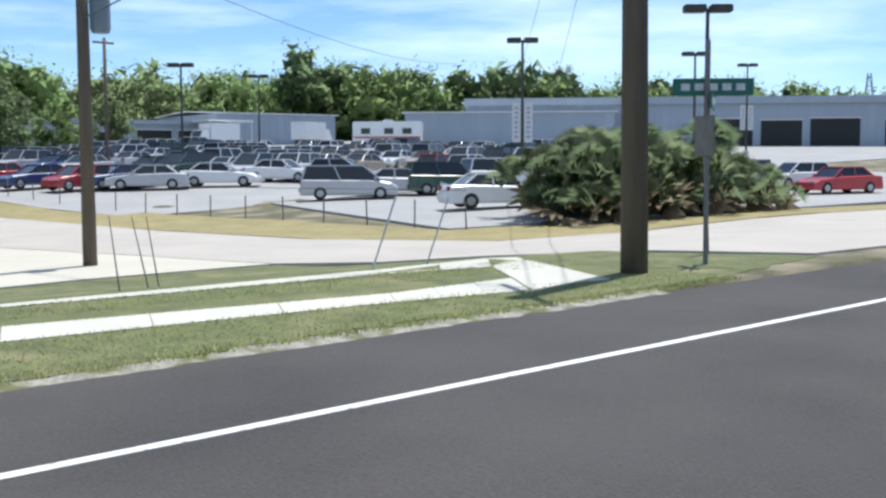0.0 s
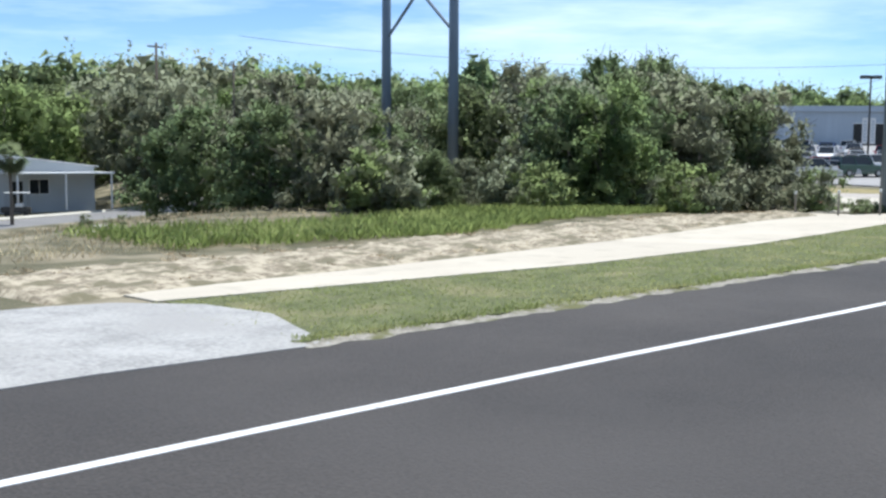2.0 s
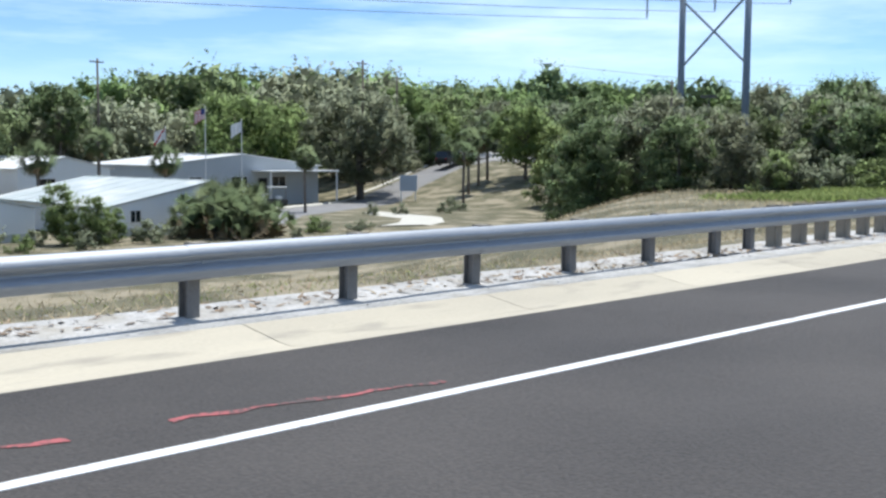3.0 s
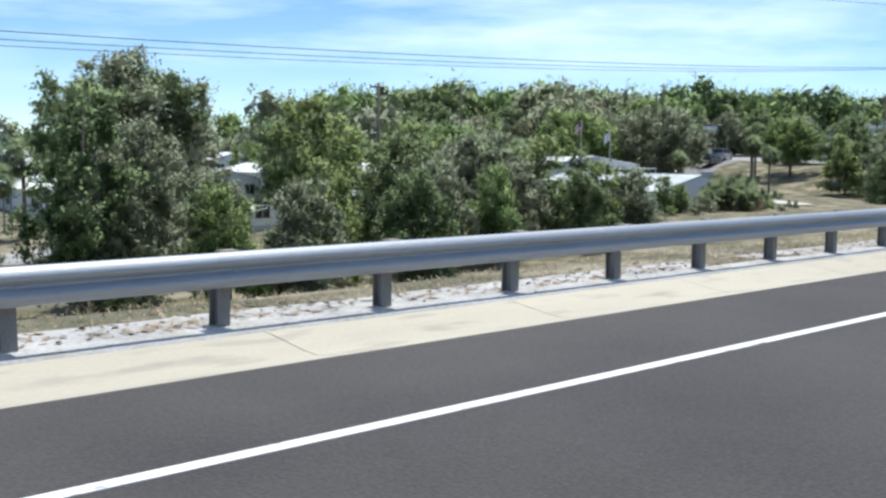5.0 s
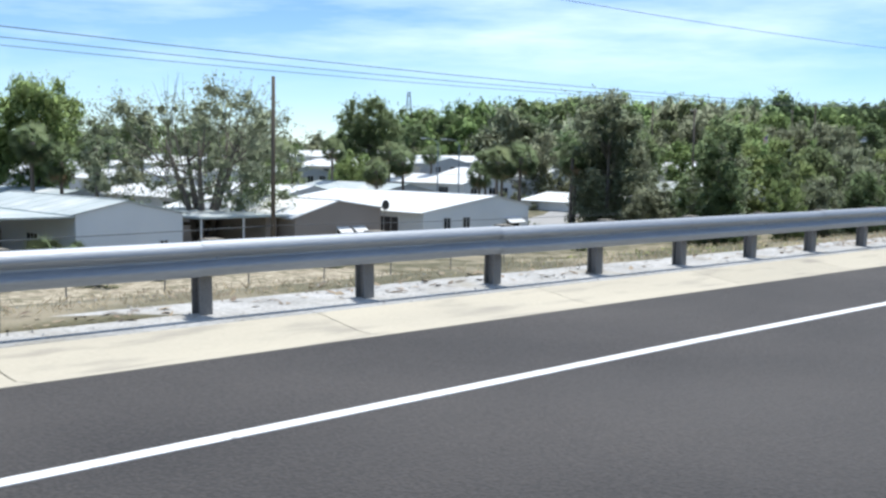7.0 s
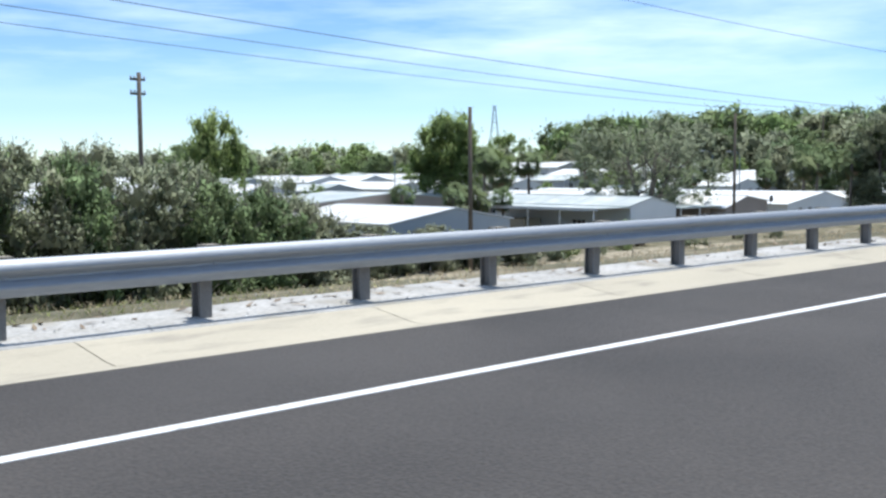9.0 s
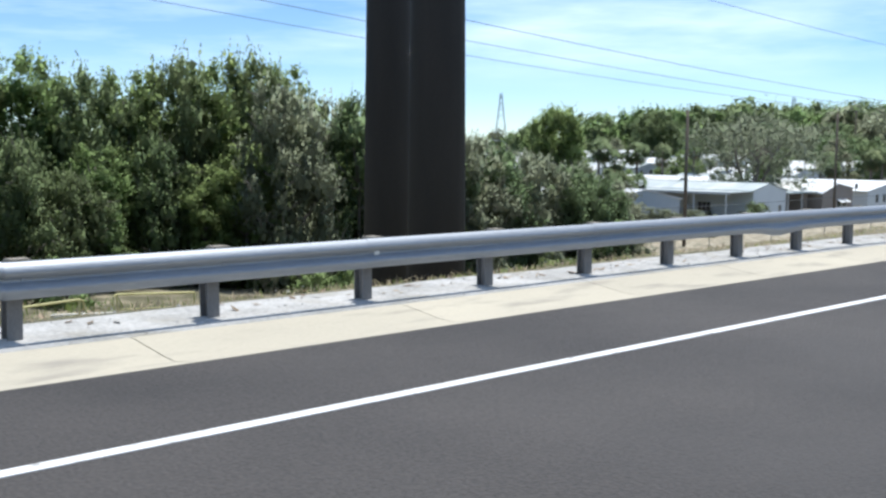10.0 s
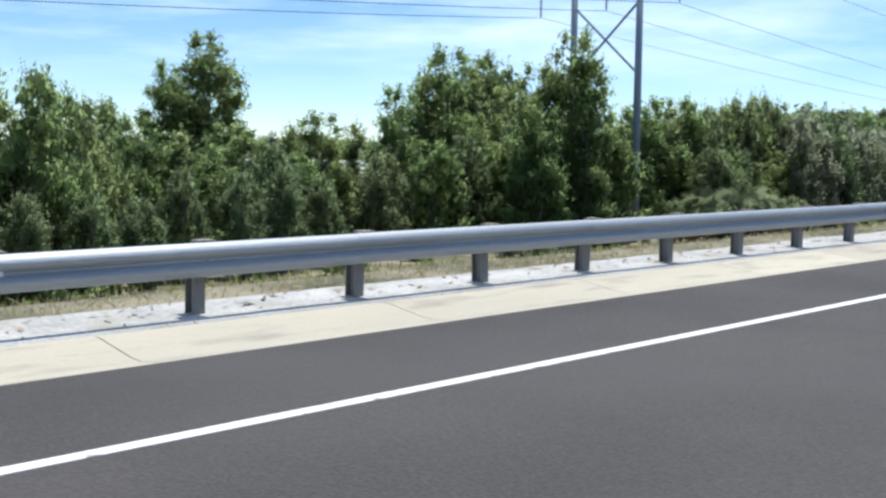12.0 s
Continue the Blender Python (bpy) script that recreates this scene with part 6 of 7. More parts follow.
# trees of the park, behind the rail
for p, x, y, s, tl in ((CEDAR, -88.6, 52, 1.08, 1.0), (PINE, -86, 53.8, 1.0, 1.0), (CEDAR, -83.4, 55, 0.98, 1.0), (TALL, -99.5, 33.5, 0.86, 1.0), (CEDAR, -97, 35, 0.7, 1.0), (SCRUB, -90.5, 45, 0.8, 1.0), (SCRUB, -94, 44, 0.75, 1.0), (SCRUB2, -87, 44, 0.85, 1.0), (FRESH, -79, 45, 1.25, 1.1), (TALL2, -76.5, 46, 0.85, 1.0), (FRESH, -73, 42, 1.1, 1.0), (SCRUB2, -80, 36, 1.25, 1.0), (SCRUB, -75, 35, 1.2, 1.0), (FRESH, -70.5, 35, 0.95, 1.0), (SCRUB, -71, 40, 1.1, 1.0), (OAK, -58, 55, 0.75, 1.0), (OAK2, -66, 66, 0.85, 1.0), (BARE, -127.6, 58, 1.16, 0.88), (FRESH, -121.5, 60, 1.05, 1.0), (PINE, -101, 118, 0.8, 1.0), (OAK2, -62, 118, 1.2, 1.0)):
    place(p, x, y, s, tall=tl)
for p, x, y, s in ((PALM, -88.5, 67.7, 1.1), (PALM2, -91, 66, 1.05), (PALM, -97, 71, 1.15), (PALM2, -99, 72.5, 1.15), (PALM, -100.5, 71, 1.0), (PALM, -131.5, 78, 1.4), (PALM2, -129.5, 77, 1.3), (PALM, -127.5, 75, 1.35), (PALM2, -145, 62, 0.9), (PALM, -156, 57, 0.85), (PALM, -160, 59, 0.9), (PALM, -97, 92, 1.2), (PALM2, -94, 94, 1.1), (PALM, -91, 90, 1.2), (PALM, -84, 88, 1.1), (PALM2, -81, 90, 1.15), (PALM, -79, 86, 1.0), (PALM, -110, 100, 1.2), (PALM, -150, 100, 1.2), (PALM2, -153, 104, 1.1)):
    place(p, x, y, s)
place(PALMETTO, -143.0, 48.6, 0.95)
for x, y, s in ((-152.7, 60, 1.0), (-150.5, 60.6, 0.95), (-151.4, 58.6, 0.9)):
    place(PALM2, x, y, s)
for x, y in ((-148.5, 49.5), (-151, 52), (-147, 46.5)):
    place(BUSH2, x, y, 0.6)
for i in range(34):
    place(pr.choice((BUSH, BUSH2, BUSH2)), pr.uniform(-185, -72), pr.uniform(42, 45.5), pr.uniform(0.35, 0.75))
# scrub on the slope behind the rail
for p, x, y, top, w in ((FRESH, -94, 31, 0.5, 4.2), (SCRUB, -91, 30, 0.9, 5), (FRESH, -88, 32, 1.7, 4.6), (SCRUB2, -85, 29.5, 1.2, 5.2), (SCRUB, -82, 31, 1.8, 5.4), (FRESH, -79, 30, 1.4, 4.4), (SCRUB, -76, 31.5, 1.7, 5.6), (SCRUB2, -73, 29.5, 1.1, 5), (FRESH, -70, 31, 1.6, 4.6), (SCRUB, -67.4, 30, 1.3, 5), (SCRUB2, -64.8, 32.5, 0.6, 4.2)):
    grow(p, x, y, top, w)
# thicket by the big steel poles
for x, y, top in ((-214.3, 31, 4.6), (-212.3, 33, 4.2), (-210, 31, 4.3), (-207.5, 31, 3.6), (-205, 31, 2.9), (-202.5, 30.5, 2.4), (-200, 31, 2.0), (-197.2, 31, 1.6), (-194.5, 31, 1.0), (-191.6, 31, 0.5), (-189, 32, 0.0), (-207, 36, 4.4), (-202, 37, 3.4), (-197, 37, 2.6), (-192, 37, 1.8), (-187, 37, 1.0)):
    g = ground_z(x, y)
    place(pr.choice((SCRUB, SCRUB2, SCRUB)), x, y, 0.9, tall=(top - g) / 5.6 / 0.9)
for k, (x, top) in enumerate(((-224.5, 5.4), (-223.2, 5.6), (-221.4, 5.3), (-219.8, 4.8), (-218.4, 5.5), (-216.9, 6.3), (-215.4, 5.5), (-213.8, 6.5), (-212.4, 6.7), (-210.9, 5.6), (-209.2, 4.3), (-207.2, 3.3), (-205.2, 3.2))):
    grow((DOME, DOME2, OAK2)[k % 3], x, 36, top + 0.7, 5.6)
for k, (x, top) in enumerate(((-226, 2.4), (-222.5, 2.0), (-219, 2.6), (-215.5, 2.2), (-212, 2.6), (-208.5, 1.9), (-224, 1.0), (-217, 1.2), (-210, 1.0))):
    grow((SCRUB2, DOME)[k % 2], x, 32.2 + (k % 3), top, 4.6)
for x, y, s in ((-242.4, 22.2, 1.25), (-240.9, 21.6, 1.5), (-239.2, 22, 1.6), (-237.4, 21.8, 1.45), (-235.9, 22.4, 1.15), (-238.4, 20.6, 1.2), (-240, 23.4, 1.4)):
    place(PALMETTO2, x, y, s)
for x, y, s in ((-233.8, 29, 0.8), (-231.8, 29.6, 0.9), (-229.8, 30, 0.8), (-226.5, 28.5, 0.5)):
    place(PALMETTO2, x, y, s * 1.05)
for k, (x, top, w) in enumerate(((-268.3, 2.4, 2.6), (-265.9, 2.0, 3.0), (-262.9, 2.2, 3.0), (-259.7, 2.4, 2.6), (-257.8, 2.9, 3.0), (-255.2, 2.7, 3.0), (-252.4, 4.6, 2.8), (-250.4, 5.9, 3.2), (-248.7, 7.1, 3.2), (-246.2, 6.6, 3.6), (-243.2, 5.0, 3.2), (-240.7, 3.6, 3.4), (-228, 5.0, 4), (-225.4, 4.8, 4), (-236, 3.2, 3.4), (-233, 3.6, 3.4), (-230.4, 4.2, 3.6))):
    grow((DOME, DOME2)[k % 2], x, 36, top + 0.9, w * 1.75)
for x, y, top, w in ((-245.8, 28.5, 7.9, 3.8), (-244.6, 29.2, 6.6, 3.2), (-247.6, 29.6, 6.0, 3.4), (-246.6, 27.2, 4.0, 3.6), (-243.8, 27.4, 2.6, 3.2), (-249.2, 28.2, 3.4, 3.2), (-242.2, 29.4, 1.6, 3.0)):
    grow((DOME2, DOME)[int(-x) % 2], x, y, top + 0.8, w * 1.4)
for k, (x, y, top) in enumerate(((-266.5, 32.2, 1.9), (-263.6, 32.0, 2.2), (-261.6, 32.6, 1.6), (-256.6, 32.4, 1.8), (-253.4, 31.8, 2.4), (-250.6, 32.2, 2.8), (-247.6, 31.6, 2.6), (-244.4, 31.4, 2.9), (-248.8, 33.4, 4.0), (-245.2, 33.6, 3.6), (-232.2, 36, 3.0), (-229, 37, 3.4))):
    grow((DOME, SCRUB2)[k % 2], x, y, top, 4.2)
for x, y, top, w in ((-278.6, 29, 4.6, 4.4), (-276.6, 28, 3.6, 3.6), (-275.2, 28.6, 3.1, 3.2), (-273.6, 30, 2.7, 3.0), (-281.5, 31, 5.2, 4.6), (-285, 32, 5.0, 4.6), (-271.2, 33.5, 2.9, 3.0), (-289, 33, 5.6, 5.0)):
    grow(FRESH, x, y, top + 1.1, w * 1.25)
for x, y, top in ((-277.6, 25.6, 0.3), (-275.0, 26.2, 0.2), (-272.8, 27.2, 0.0), (-270.2, 28.2, 1.0), (-267.8, 27.8, 0.9), (-265.4, 28.4, 1.2), (-262.8, 29, 0.6)):
    grow(SCRUB2, x, y, top, 2.8)
grow(DOME, -236.8, 82, 13.4, 10)
grow(DOME2, -233.5, 84, 11, 8)
grow(DOME, -240.5, 83, 10.4, 7)
grow(DOME, -228.4, 53, 10.2, 9.6)
grow(OAK2, -228.0, 51.2, 9.6, 8.6)
grow(OAK2, -230.5, 54, 8.8, 8.0)
for p, x, y, top, w in ((SCRUB2, 12, 28, 7.2, 7), (SCRUB, 8, 26.5, 7.6, 7), (SCRUB2, 4.4, 25, 7.6, 7), (SCRUB, 14, 31.5, 6.6, 6), (SCRUB2, 13.2, 26.8, 6.0, 5.4), (SCRUB2, 0.5, 25, 7.3, 7), (SCRUB, -66, 43.6, -1.0, 5), (SCRUB2, -63, 43.3, -1.3, 4.5), (SCRUB, -60.8, 43.8, -1.8, 4)):
    grow(p, x, y, top, w)
grow(OAK, -174, 66, 6.7, 6.8)
grow(DENSE, -126.0, 90, 9.3, 11.4)
for x, y, top in ((-179, 42, -1.6), (-175.5, 43, -1.9), (-171.5, 43.4, -2.3), (-183, 41, -1.0), (-167.5, 43, -2.7), (-163.5, 42.4, -2.9), (-158, 54, -1.4), (-163, 55, -1.5), (-169, 44.5, -2.2)):
    grow(SCRUB, x, y, top, 5)
for k in range(8):
    grow(MID[k % 3], 14 + 6 * k, 96 + (k % 3) * 2, 8.5 + (k % 2), 8.5)
for i in range(34):
    place(pr.choice((BUSH, BUSH2)), pr.uniform(-285, -188), pr.uniform(24, 30), pr.uniform(0.4, 0.9))
# mid trees between the homes
for i in range(70):
    x, y = pr.uniform(-225, -34), pr.choice((94, 118, 142, 160, 164)) + pr.uniform(-4, 4)
    place(pr.choice(MID), x, y, pr.uniform(0.5, 0.85) * (0.98 if y > 130 else 0.74))
for i in range(14):
    place(pr.choice((PINE, OAK, OAK2)), pr.uniform(-225, -34), pr.uniform(112, 150), pr.uniform(0.6, 0.82))
# garden shrubs and low palms between the homes
for i in range(46):
    place(pr.choice((BUSH, BUSH2, BUSH2)), pr.uniform(-160, -62), pr.choice((55, 68, 72, 74)) + pr.uniform(-1.5, 1.5), pr.uniform(0.4, 0.85))
for x, y, s in ((-98.6, 56.5, 1.25), (-97.2, 57.2, 1.2), (-95.8, 56.2, 1.3), (-90.6, 54.5, 1.25), (-89.4, 55.2, 1.15)):
    place(PALM, x, y, s)
# trees at the park's near corner
for p, x, y, s in ((MID[1], -30, 92, 1.15), (MID[2], -44, 92, 1.1), (TALL2, -64, 44.5, 0.62), (SCRUB2, -66, 41, 1.0), (MID[0], -52, 68, 0.85), (MID[1], -60, 74, 0.95), (MID[2], -70, 76, 0.9), (MID[1], -54, 84, 1.05)):
    place(p, x, y, s)
for p in PROTOS:
    for o in (*p.children_recursive, p):
        bpy.data.objects.remove(o)


def far_woods(name, seed, count, area, mat, low, high, label, per=48, leaf=0.46):
    """Distant wood: many crowns joined into one object."""
    rng = np.random.default_rng(seed)
    cs, rad = [], []
    for _ in range(count):
        x, y = area(rng)
        g, h = ground_z(max(-900, min(900, x)), y), rng.uniform(low, high)
        w = h * rng.uniform(0.55, 0.95)
        for _ in range(12):
            q = rng.normal(size=3)
            q /= np.linalg.norm(q)
            cs.append((x + q[0] * w * 0.42, y + q[1] * w * 0.42, g + h * (0.46 + 0.45 * q[2])))
            rad.append(w * rng.uniform(0.26, 0.4))
    return tagged(new(name, quads_mesh(name, leaf_cloud(rng, np.array(cs), np.array(rad), per, leaf, 1.0, 0.95), mat)), label, "woods", kind="stuff")


far_woods("far_woods", 61, 220, lambda r: (r.uniform(-330, 30), r.uniform(165, 215)), LEAF[1], 5.6, 8.6, "distant line of mixed green woods")
far_woods("far_woods", 62, 220, lambda r: (r.uniform(-330, 30), r.uniform(170, 235)), LEAF[0], 5.6, 8.8, "distant line of darker pine woods")
far_woods("far_woods", 66, 150, lambda r: (r.uniform(8, 115), r.uniform(136, 200)), LEAF[0], 8.5, 12.5, "green woods behind the workshop")
far_woods("far_woods", 67, 90, lambda r: (r.uniform(8, 115), r.uniform(140, 210)), LEAF[3], 9, 13.2, "dark woods behind the workshop")
far_woods("far_woods", 63, 190, lambda r: (r.uniform(110, 330), r.uniform(134, 190)), LEAF[0], 11, 15, "green woods behind the dealer buildings")
far_woods("far_woods", 64, 190, lambda r: (r.uniform(110, 330), r.uniform(138, 210)), LEAF[3], 12, 18, "dark woods behind the dealer buildings")
far_woods("far_woods", 65, 120, lambda r: (r.uniform(160, 340), r.uniform(40, 135)), LEAF[0], 6, 10, "woods beyond the car lot")
far_woods("far_woods", 68, 90, lambda r: (r.uniform(-40, 36), r.uniform(105, 124)), LEAF[1], 8.2, 11.8, "grey-green woods behind the park's near corner")

# ---------------------------------------------------------------- vehicles on the lot


def paint(name, rgb, rough=0.3):
    m = material(name, rgb, tuple(c * 0.92 for c in rgb), rough=rough, scale=2, fine=30, bump=0)
    m.node_tree.nodes["Principled BSDF"].inputs["Coat Weight"].default_value = 0.6
    return m


PAINTS = {
    "silver": paint("silver car paint", (0.5, 0.51, 0.52)), "white": paint("white car paint", (0.78, 0.78, 0.77)),
    "red": paint("red car paint", (0.42, 0.03, 0.04)), "blue": paint("dark blue car paint", (0.03, 0.06, 0.18)),
    "black": paint("black car paint", (0.02, 0.02, 0.022)), "green": paint("dark green car paint", (0.03, 0.08, 0.06)),
    "gold": paint("champagne car paint", (0.42, 0.36, 0.28)),
}
TAIL = material("red tail lamp", (0.35, 0.02, 0.02), rough=0.3, bump=0)
LAMP = material("clear head lamp", (0.7, 0.7, 0.7), rough=0.15, bump=0)
TYRE = material("tyre rubber", (0.025, 0.025, 0.025), rough=0.85, bump=0.1)
RIM = material("alloy rim", (0.5, 0.5, 0.5), rough=0.35, metal=0.6, bump=0)

SHAPES = {  # length, width, body outline (x, z), cabin: base front/back, roof front/back, belt z, roof z
    "sedan": (4.7, 1.76, [(-2.35, 0.35), (-2.3, 0.72), (-2.2, 0.93), (-1.5, 0.97), (0.75, 0.9), (1.9, 0.78), (2.28, 0.62), (2.35, 0.35)], (0.95, -1.75, 0.25, -1.1), 0.92, 1.42),
    "minivan": (4.9, 1.9, [(-2.45, 0.35), (-2.45, 0.75), (-2.38, 1.02), (1.1, 0.98), (2.05, 0.85), (2.4, 0.65), (2.45, 0.35)], (1.55, -2.38, 0.7, -2.15), 1.0, 1.72),
    "suv": (4.6, 1.85, [(-2.3, 0.42), (-2.3, 0.8), (-2.25, 1.06), (0.9, 1.03), (2.0, 0.96), (2.26, 0.75), (2.3, 0.42)], (1.05, -2.22, 0.4, -2.05), 1.03, 1.75),
    "hatchback": (4.0, 1.7, [(-2.0, 0.35), (-2.0, 0.72), (-1.92, 0.95), (0.8, 0.92), (1.7, 0.78), (1.95, 0.6), (2.0, 0.35)], (1.1, -1.9, 0.35, -1.55), 0.93, 1.48),
}


def loft(bm, lower, upper):
    a = [bm.verts.new(v) for v in lower]
    b = [bm.verts.new(v) for v in upper]
    n = len(a)
    for i in range(n):
        bm.faces.new((a[i], a[(i + 1) % n], b[(i + 1) % n], b[i]))
    bm.faces.new(b)
    return bm


def car(shape, colour):
    length, width, outline, (fb, rb, ft, rt), belt, roof = SHAPES[shape]
    words = {"gold": "champagne"}.get(colour, colour)
    root = thing("car", pose(0, 0, 0), f"{words} {shape} parked on the dealer lot", "car", "cars on the dealer lot")
    bm = bmesh.new()
    half, inset = width / 2, 0.07
    rings = []
    for y, k in ((-half, 1), (-half + inset, 0), (half - inset, 0), (half, 1)):
        rings.append([bm.verts.new((x * (0.985 if k else 1), y, 0.22 if z < 0.45 and not k else (z - 0.05 if k and z > 0.6 else z))) for x, z in outline])
    n = len(outline)
    for a, b in zip(rings, rings[1:]):
        for i in range(n):
            bm.faces.new((a[i], a[(i + 1) % n], b[(i + 1) % n], b[i]))
    bm.faces.new(rings[0][::-1])
    bm.faces.new(rings[-1])
    bmesh.ops.recalc_face_normals(bm, faces=bm.faces)
    body = part("body", bm, PAINTS[colour], root)
    w0, w1 = half - 0.06, half - 0.22
    low = [(fb, -w0, belt - 0.04), (fb, w0, belt - 0.04), (rb, w0, belt - 0.02), (rb, -w0, belt - 0.02)]
    top = [(ft, -w1, roof - 0.06), (ft, w1, roof - 0.06), (rt, w1, roof - 0.06), (rt, -w1, roof - 0.06)]
    for k, pane in enumerate(("windscreen", "side_window", "rear_window", "side_window")):
        j = (k + 1) % 4
        part(pane, mesh_from(pane, (low[k], low[j], top[j], top[k]), ((0, 1, 2, 3),), PANE), None, root)
    bm = bmesh.new()
    box(bm, rt - 0.04, -w1 - 0.02, roof - 0.065, ft + 0.04, w1 + 0.02, roof, 0.03)
    part("roof", bm, PAINTS[colour], root)
    for s in (-1, 1):
        for (xa, xb) in ((fb, ft), (rb, rt), ((fb + rb) / 2 - 0.05, (ft + rt) / 2 - 0.05)):
            part("pillar", tubed([(xa, s * (w0 + 0.005), belt - 0.03), (xb, s * (w1 + 0.005), roof - 0.03)], 0.04, 5), PAINTS[colour], root)
        part("mirror", boxed(fb - 0.35, s * (half + 0.0), belt, fb - 0.22, s * (half + 0.16), belt + 0.13, 0.02), PAINTS[colour], root)
        part("headlight", boxed(length / 2 - 0.2, s * half * 0.62 - 0.17, 0.6, length / 2 - 0.06, s * half * 0.62 + 0.17, 0.74, 0.02), LAMP, root)
        part("taillight", boxed(-length / 2 - 0.005, s * half * 0.75 - 0.13, 0.72, -length / 2 + 0.12, s * half * 0.75 + 0.13, 0.9, 0.02), TAIL, root)
        for x in (-length * 0.3, length * 0.31):
            tyre = part("wheel", tubed([(0, -0.1, 0), (0, -0.08, 0), (0, 0.08, 0), (0, 0.1, 0)], [0.27, 0.32, 0.32, 0.27], 16), TYRE, root, at=pose(x, s * (half - 0.08), 0.32))
            part("rim", tubed([(0, s * 0.085, 0), (0, s * 0.112, 0)], [0.2, 0.17], 10), RIM, tyre)
    for s in (-1, 1):
        part("bumper", boxed(s * length / 2 - 0.08, -half * 0.9, 0.34, s * length / 2 + 0.03, half * 0.9, 0.56, 0.04), PAINTS[colour], root)
    return root


garage = {}


def park(shape, colour, x, y, turn):
    m = pose(x, y, ground_z(x, y) + 0.1, 0, 0, turn)
    if (shape, colour) not in garage:
        garage[shape, colour] = car(shape, colour)
        garage[shape, colour].matrix_world = m
        return garage[shape, colour]
    return copy_thing(garage[shape, colour], m)


for shape, colour, x, y, turn in (("sedan", "red", 28.9, 55.9, 190), ("sedan", "blue", 30.3, 52.6, 185), ("hatchback", "red", 31.6, 49.7, 190), ("sedan", "blue", 33.6, 49.0, 185), ("sedan", "silver", 34.6, 47.2, 150), ("sedan", "white", 38.6, 45.8, -40), ("minivan", "silver", 38.4, 33.0, -34), ("sedan", "silver", 42.0, 33.0, -38), ("suv", "green", 44.0, 31.6, -30), ("sedan", "white", 36.6, 20.6, -28), ("sedan", "white", 43.5, 46.5, -60), ("hatchback", "silver", 46.2, 44.0, -50), ("sedan", "red", 47.5, 36.0, -20), ("minivan", "white", 49.5, 33.0, -20), ("sedan", "white", 50.5, 27.5, 160), ("sedan", "silver", 53.0, 24.0, 160), ("suv", "blue", 56, 22, 165), ("sedan", "red", 59, 17.5, 160), ("hatchback", "white", 61, 21, 160)):
    park(shape, colour, x, y, turn)
cr = random.Random(9)
along, out = Vector((0.47, -0.88)), Vector((0.85, 0.53))
for d, start, count, face in ((8.5, -6, 12, 200), (15, -9, 15, 20), (22.5, -12, 21, 200), (29.5, -14, 22, 20), (38, -16, 20, 200), (46, -10, 18, 20)):
    for i in range(count):
        p = Vector((29.5, 60)) + out * d + along * (start + 2.75 * i)
        if (abs(p.x - 62) < 4.5 and abs(p.y - 78) < 6) or cr.random() < 0.08 or p.x > 92:
            continue
        if p.x < 54 and p.y < 47 or p.y < 24:
            continue
        shape = cr.choice(("sedan", "sedan", "hatchback", "minivan", "suv", "sedan"))
        park(shape, cr.choice(("white", "silver", "silver", "white", "silver", "white", "silver", "white", "silver", "gold", "white", "blue", "black", "red", "green")), p.x + cr.uniform(-0.2, 0.2), p.y + cr.uniform(-0.3, 0.3), face + cr.uniform(-4, 4))


def box_truck(x, y, turn):
    root = thing("box_truck", pose(x, y, ground_z(x, y) + 0.1, 0, 0, turn), "white box truck parked before the workshop", "truck")
    part("cargo_box", boxed(-3.2, -1.1, 0.9, 1.3, 1.1, 3.1, 0.03), PAINTS["white"], root)
    part("chassis", boxed(-3.1, -0.5, 0.5, 2.9, 0.5, 0.9), BLACK, root)
    bm = loft(bmesh.new(), [(1.4, -1, 0.6), (3.1, -1, 0.6), (3.1, 1, 0.6), (1.4, 1, 0.6)], [(1.4, -0.9, 2.3), (2.3, -0.9, 2.3), (2.3, 0.9, 2.3), (1.4, 0.9, 2.3)])
    bmesh.ops.recalc_face_normals(bm, faces=bm.faces)
    cab = part("cab", bm, PAINTS["white"], root)
    part("windscreen", boxed(-0.02, -0.8, 0, 0.02, 0.8, 0.85), PANE, cab, at=pose(2.72, 0, 1.42, 0, -25, 0))
    for wx in (-2.0, 2.2):
        for s in (-1, 1):
            part("wheel", tubed([(wx, s * 0.8, 0.42), (wx, s * 1.05, 0.42)], 0.42, 14), TYRE, root)


box_truck(71, 102, 190)
box_truck(84, 100, 20)


def camper(x, y, turn):
    root = thing("camper", pose(x, y, ground_z(x, y) + 0.1, 0, 0, turn), "large white motor home behind the cars", "motor home")
    part("body", boxed(-4.2, -1.2, 0.6, 4.2, 1.2, 3.2, 0.12), PAINTS["white"], root)
    part("skirt", boxed(-4.1, -1.15, 0.35, 4.1, 1.15, 0.62), PAINTS["silver"], root)
    for wx in (-2.6, 0.2, 2.4):
        part("window", boxed(wx - 0.55, -1.23, 1.7, wx + 0.55, -1.205, 2.4), PANE, root)
    part("stripe", boxed(-4.0, -1.222, 1.2, 4.0, -1.205, 1.4), PAINTS["red"], root)
    part("roof_unit", boxed(-0.6, -0.4, 3.2, 0.6, 0.4, 3.45, 0.05), TRIM, root)
    for wx in (-2.5, 2.9):
        for s in (-1, 1):
            part("wheel", tubed([(wx, s * 0.95, 0.42), (wx, s * 1.2, 0.42)], 0.42, 14), TYRE, root)


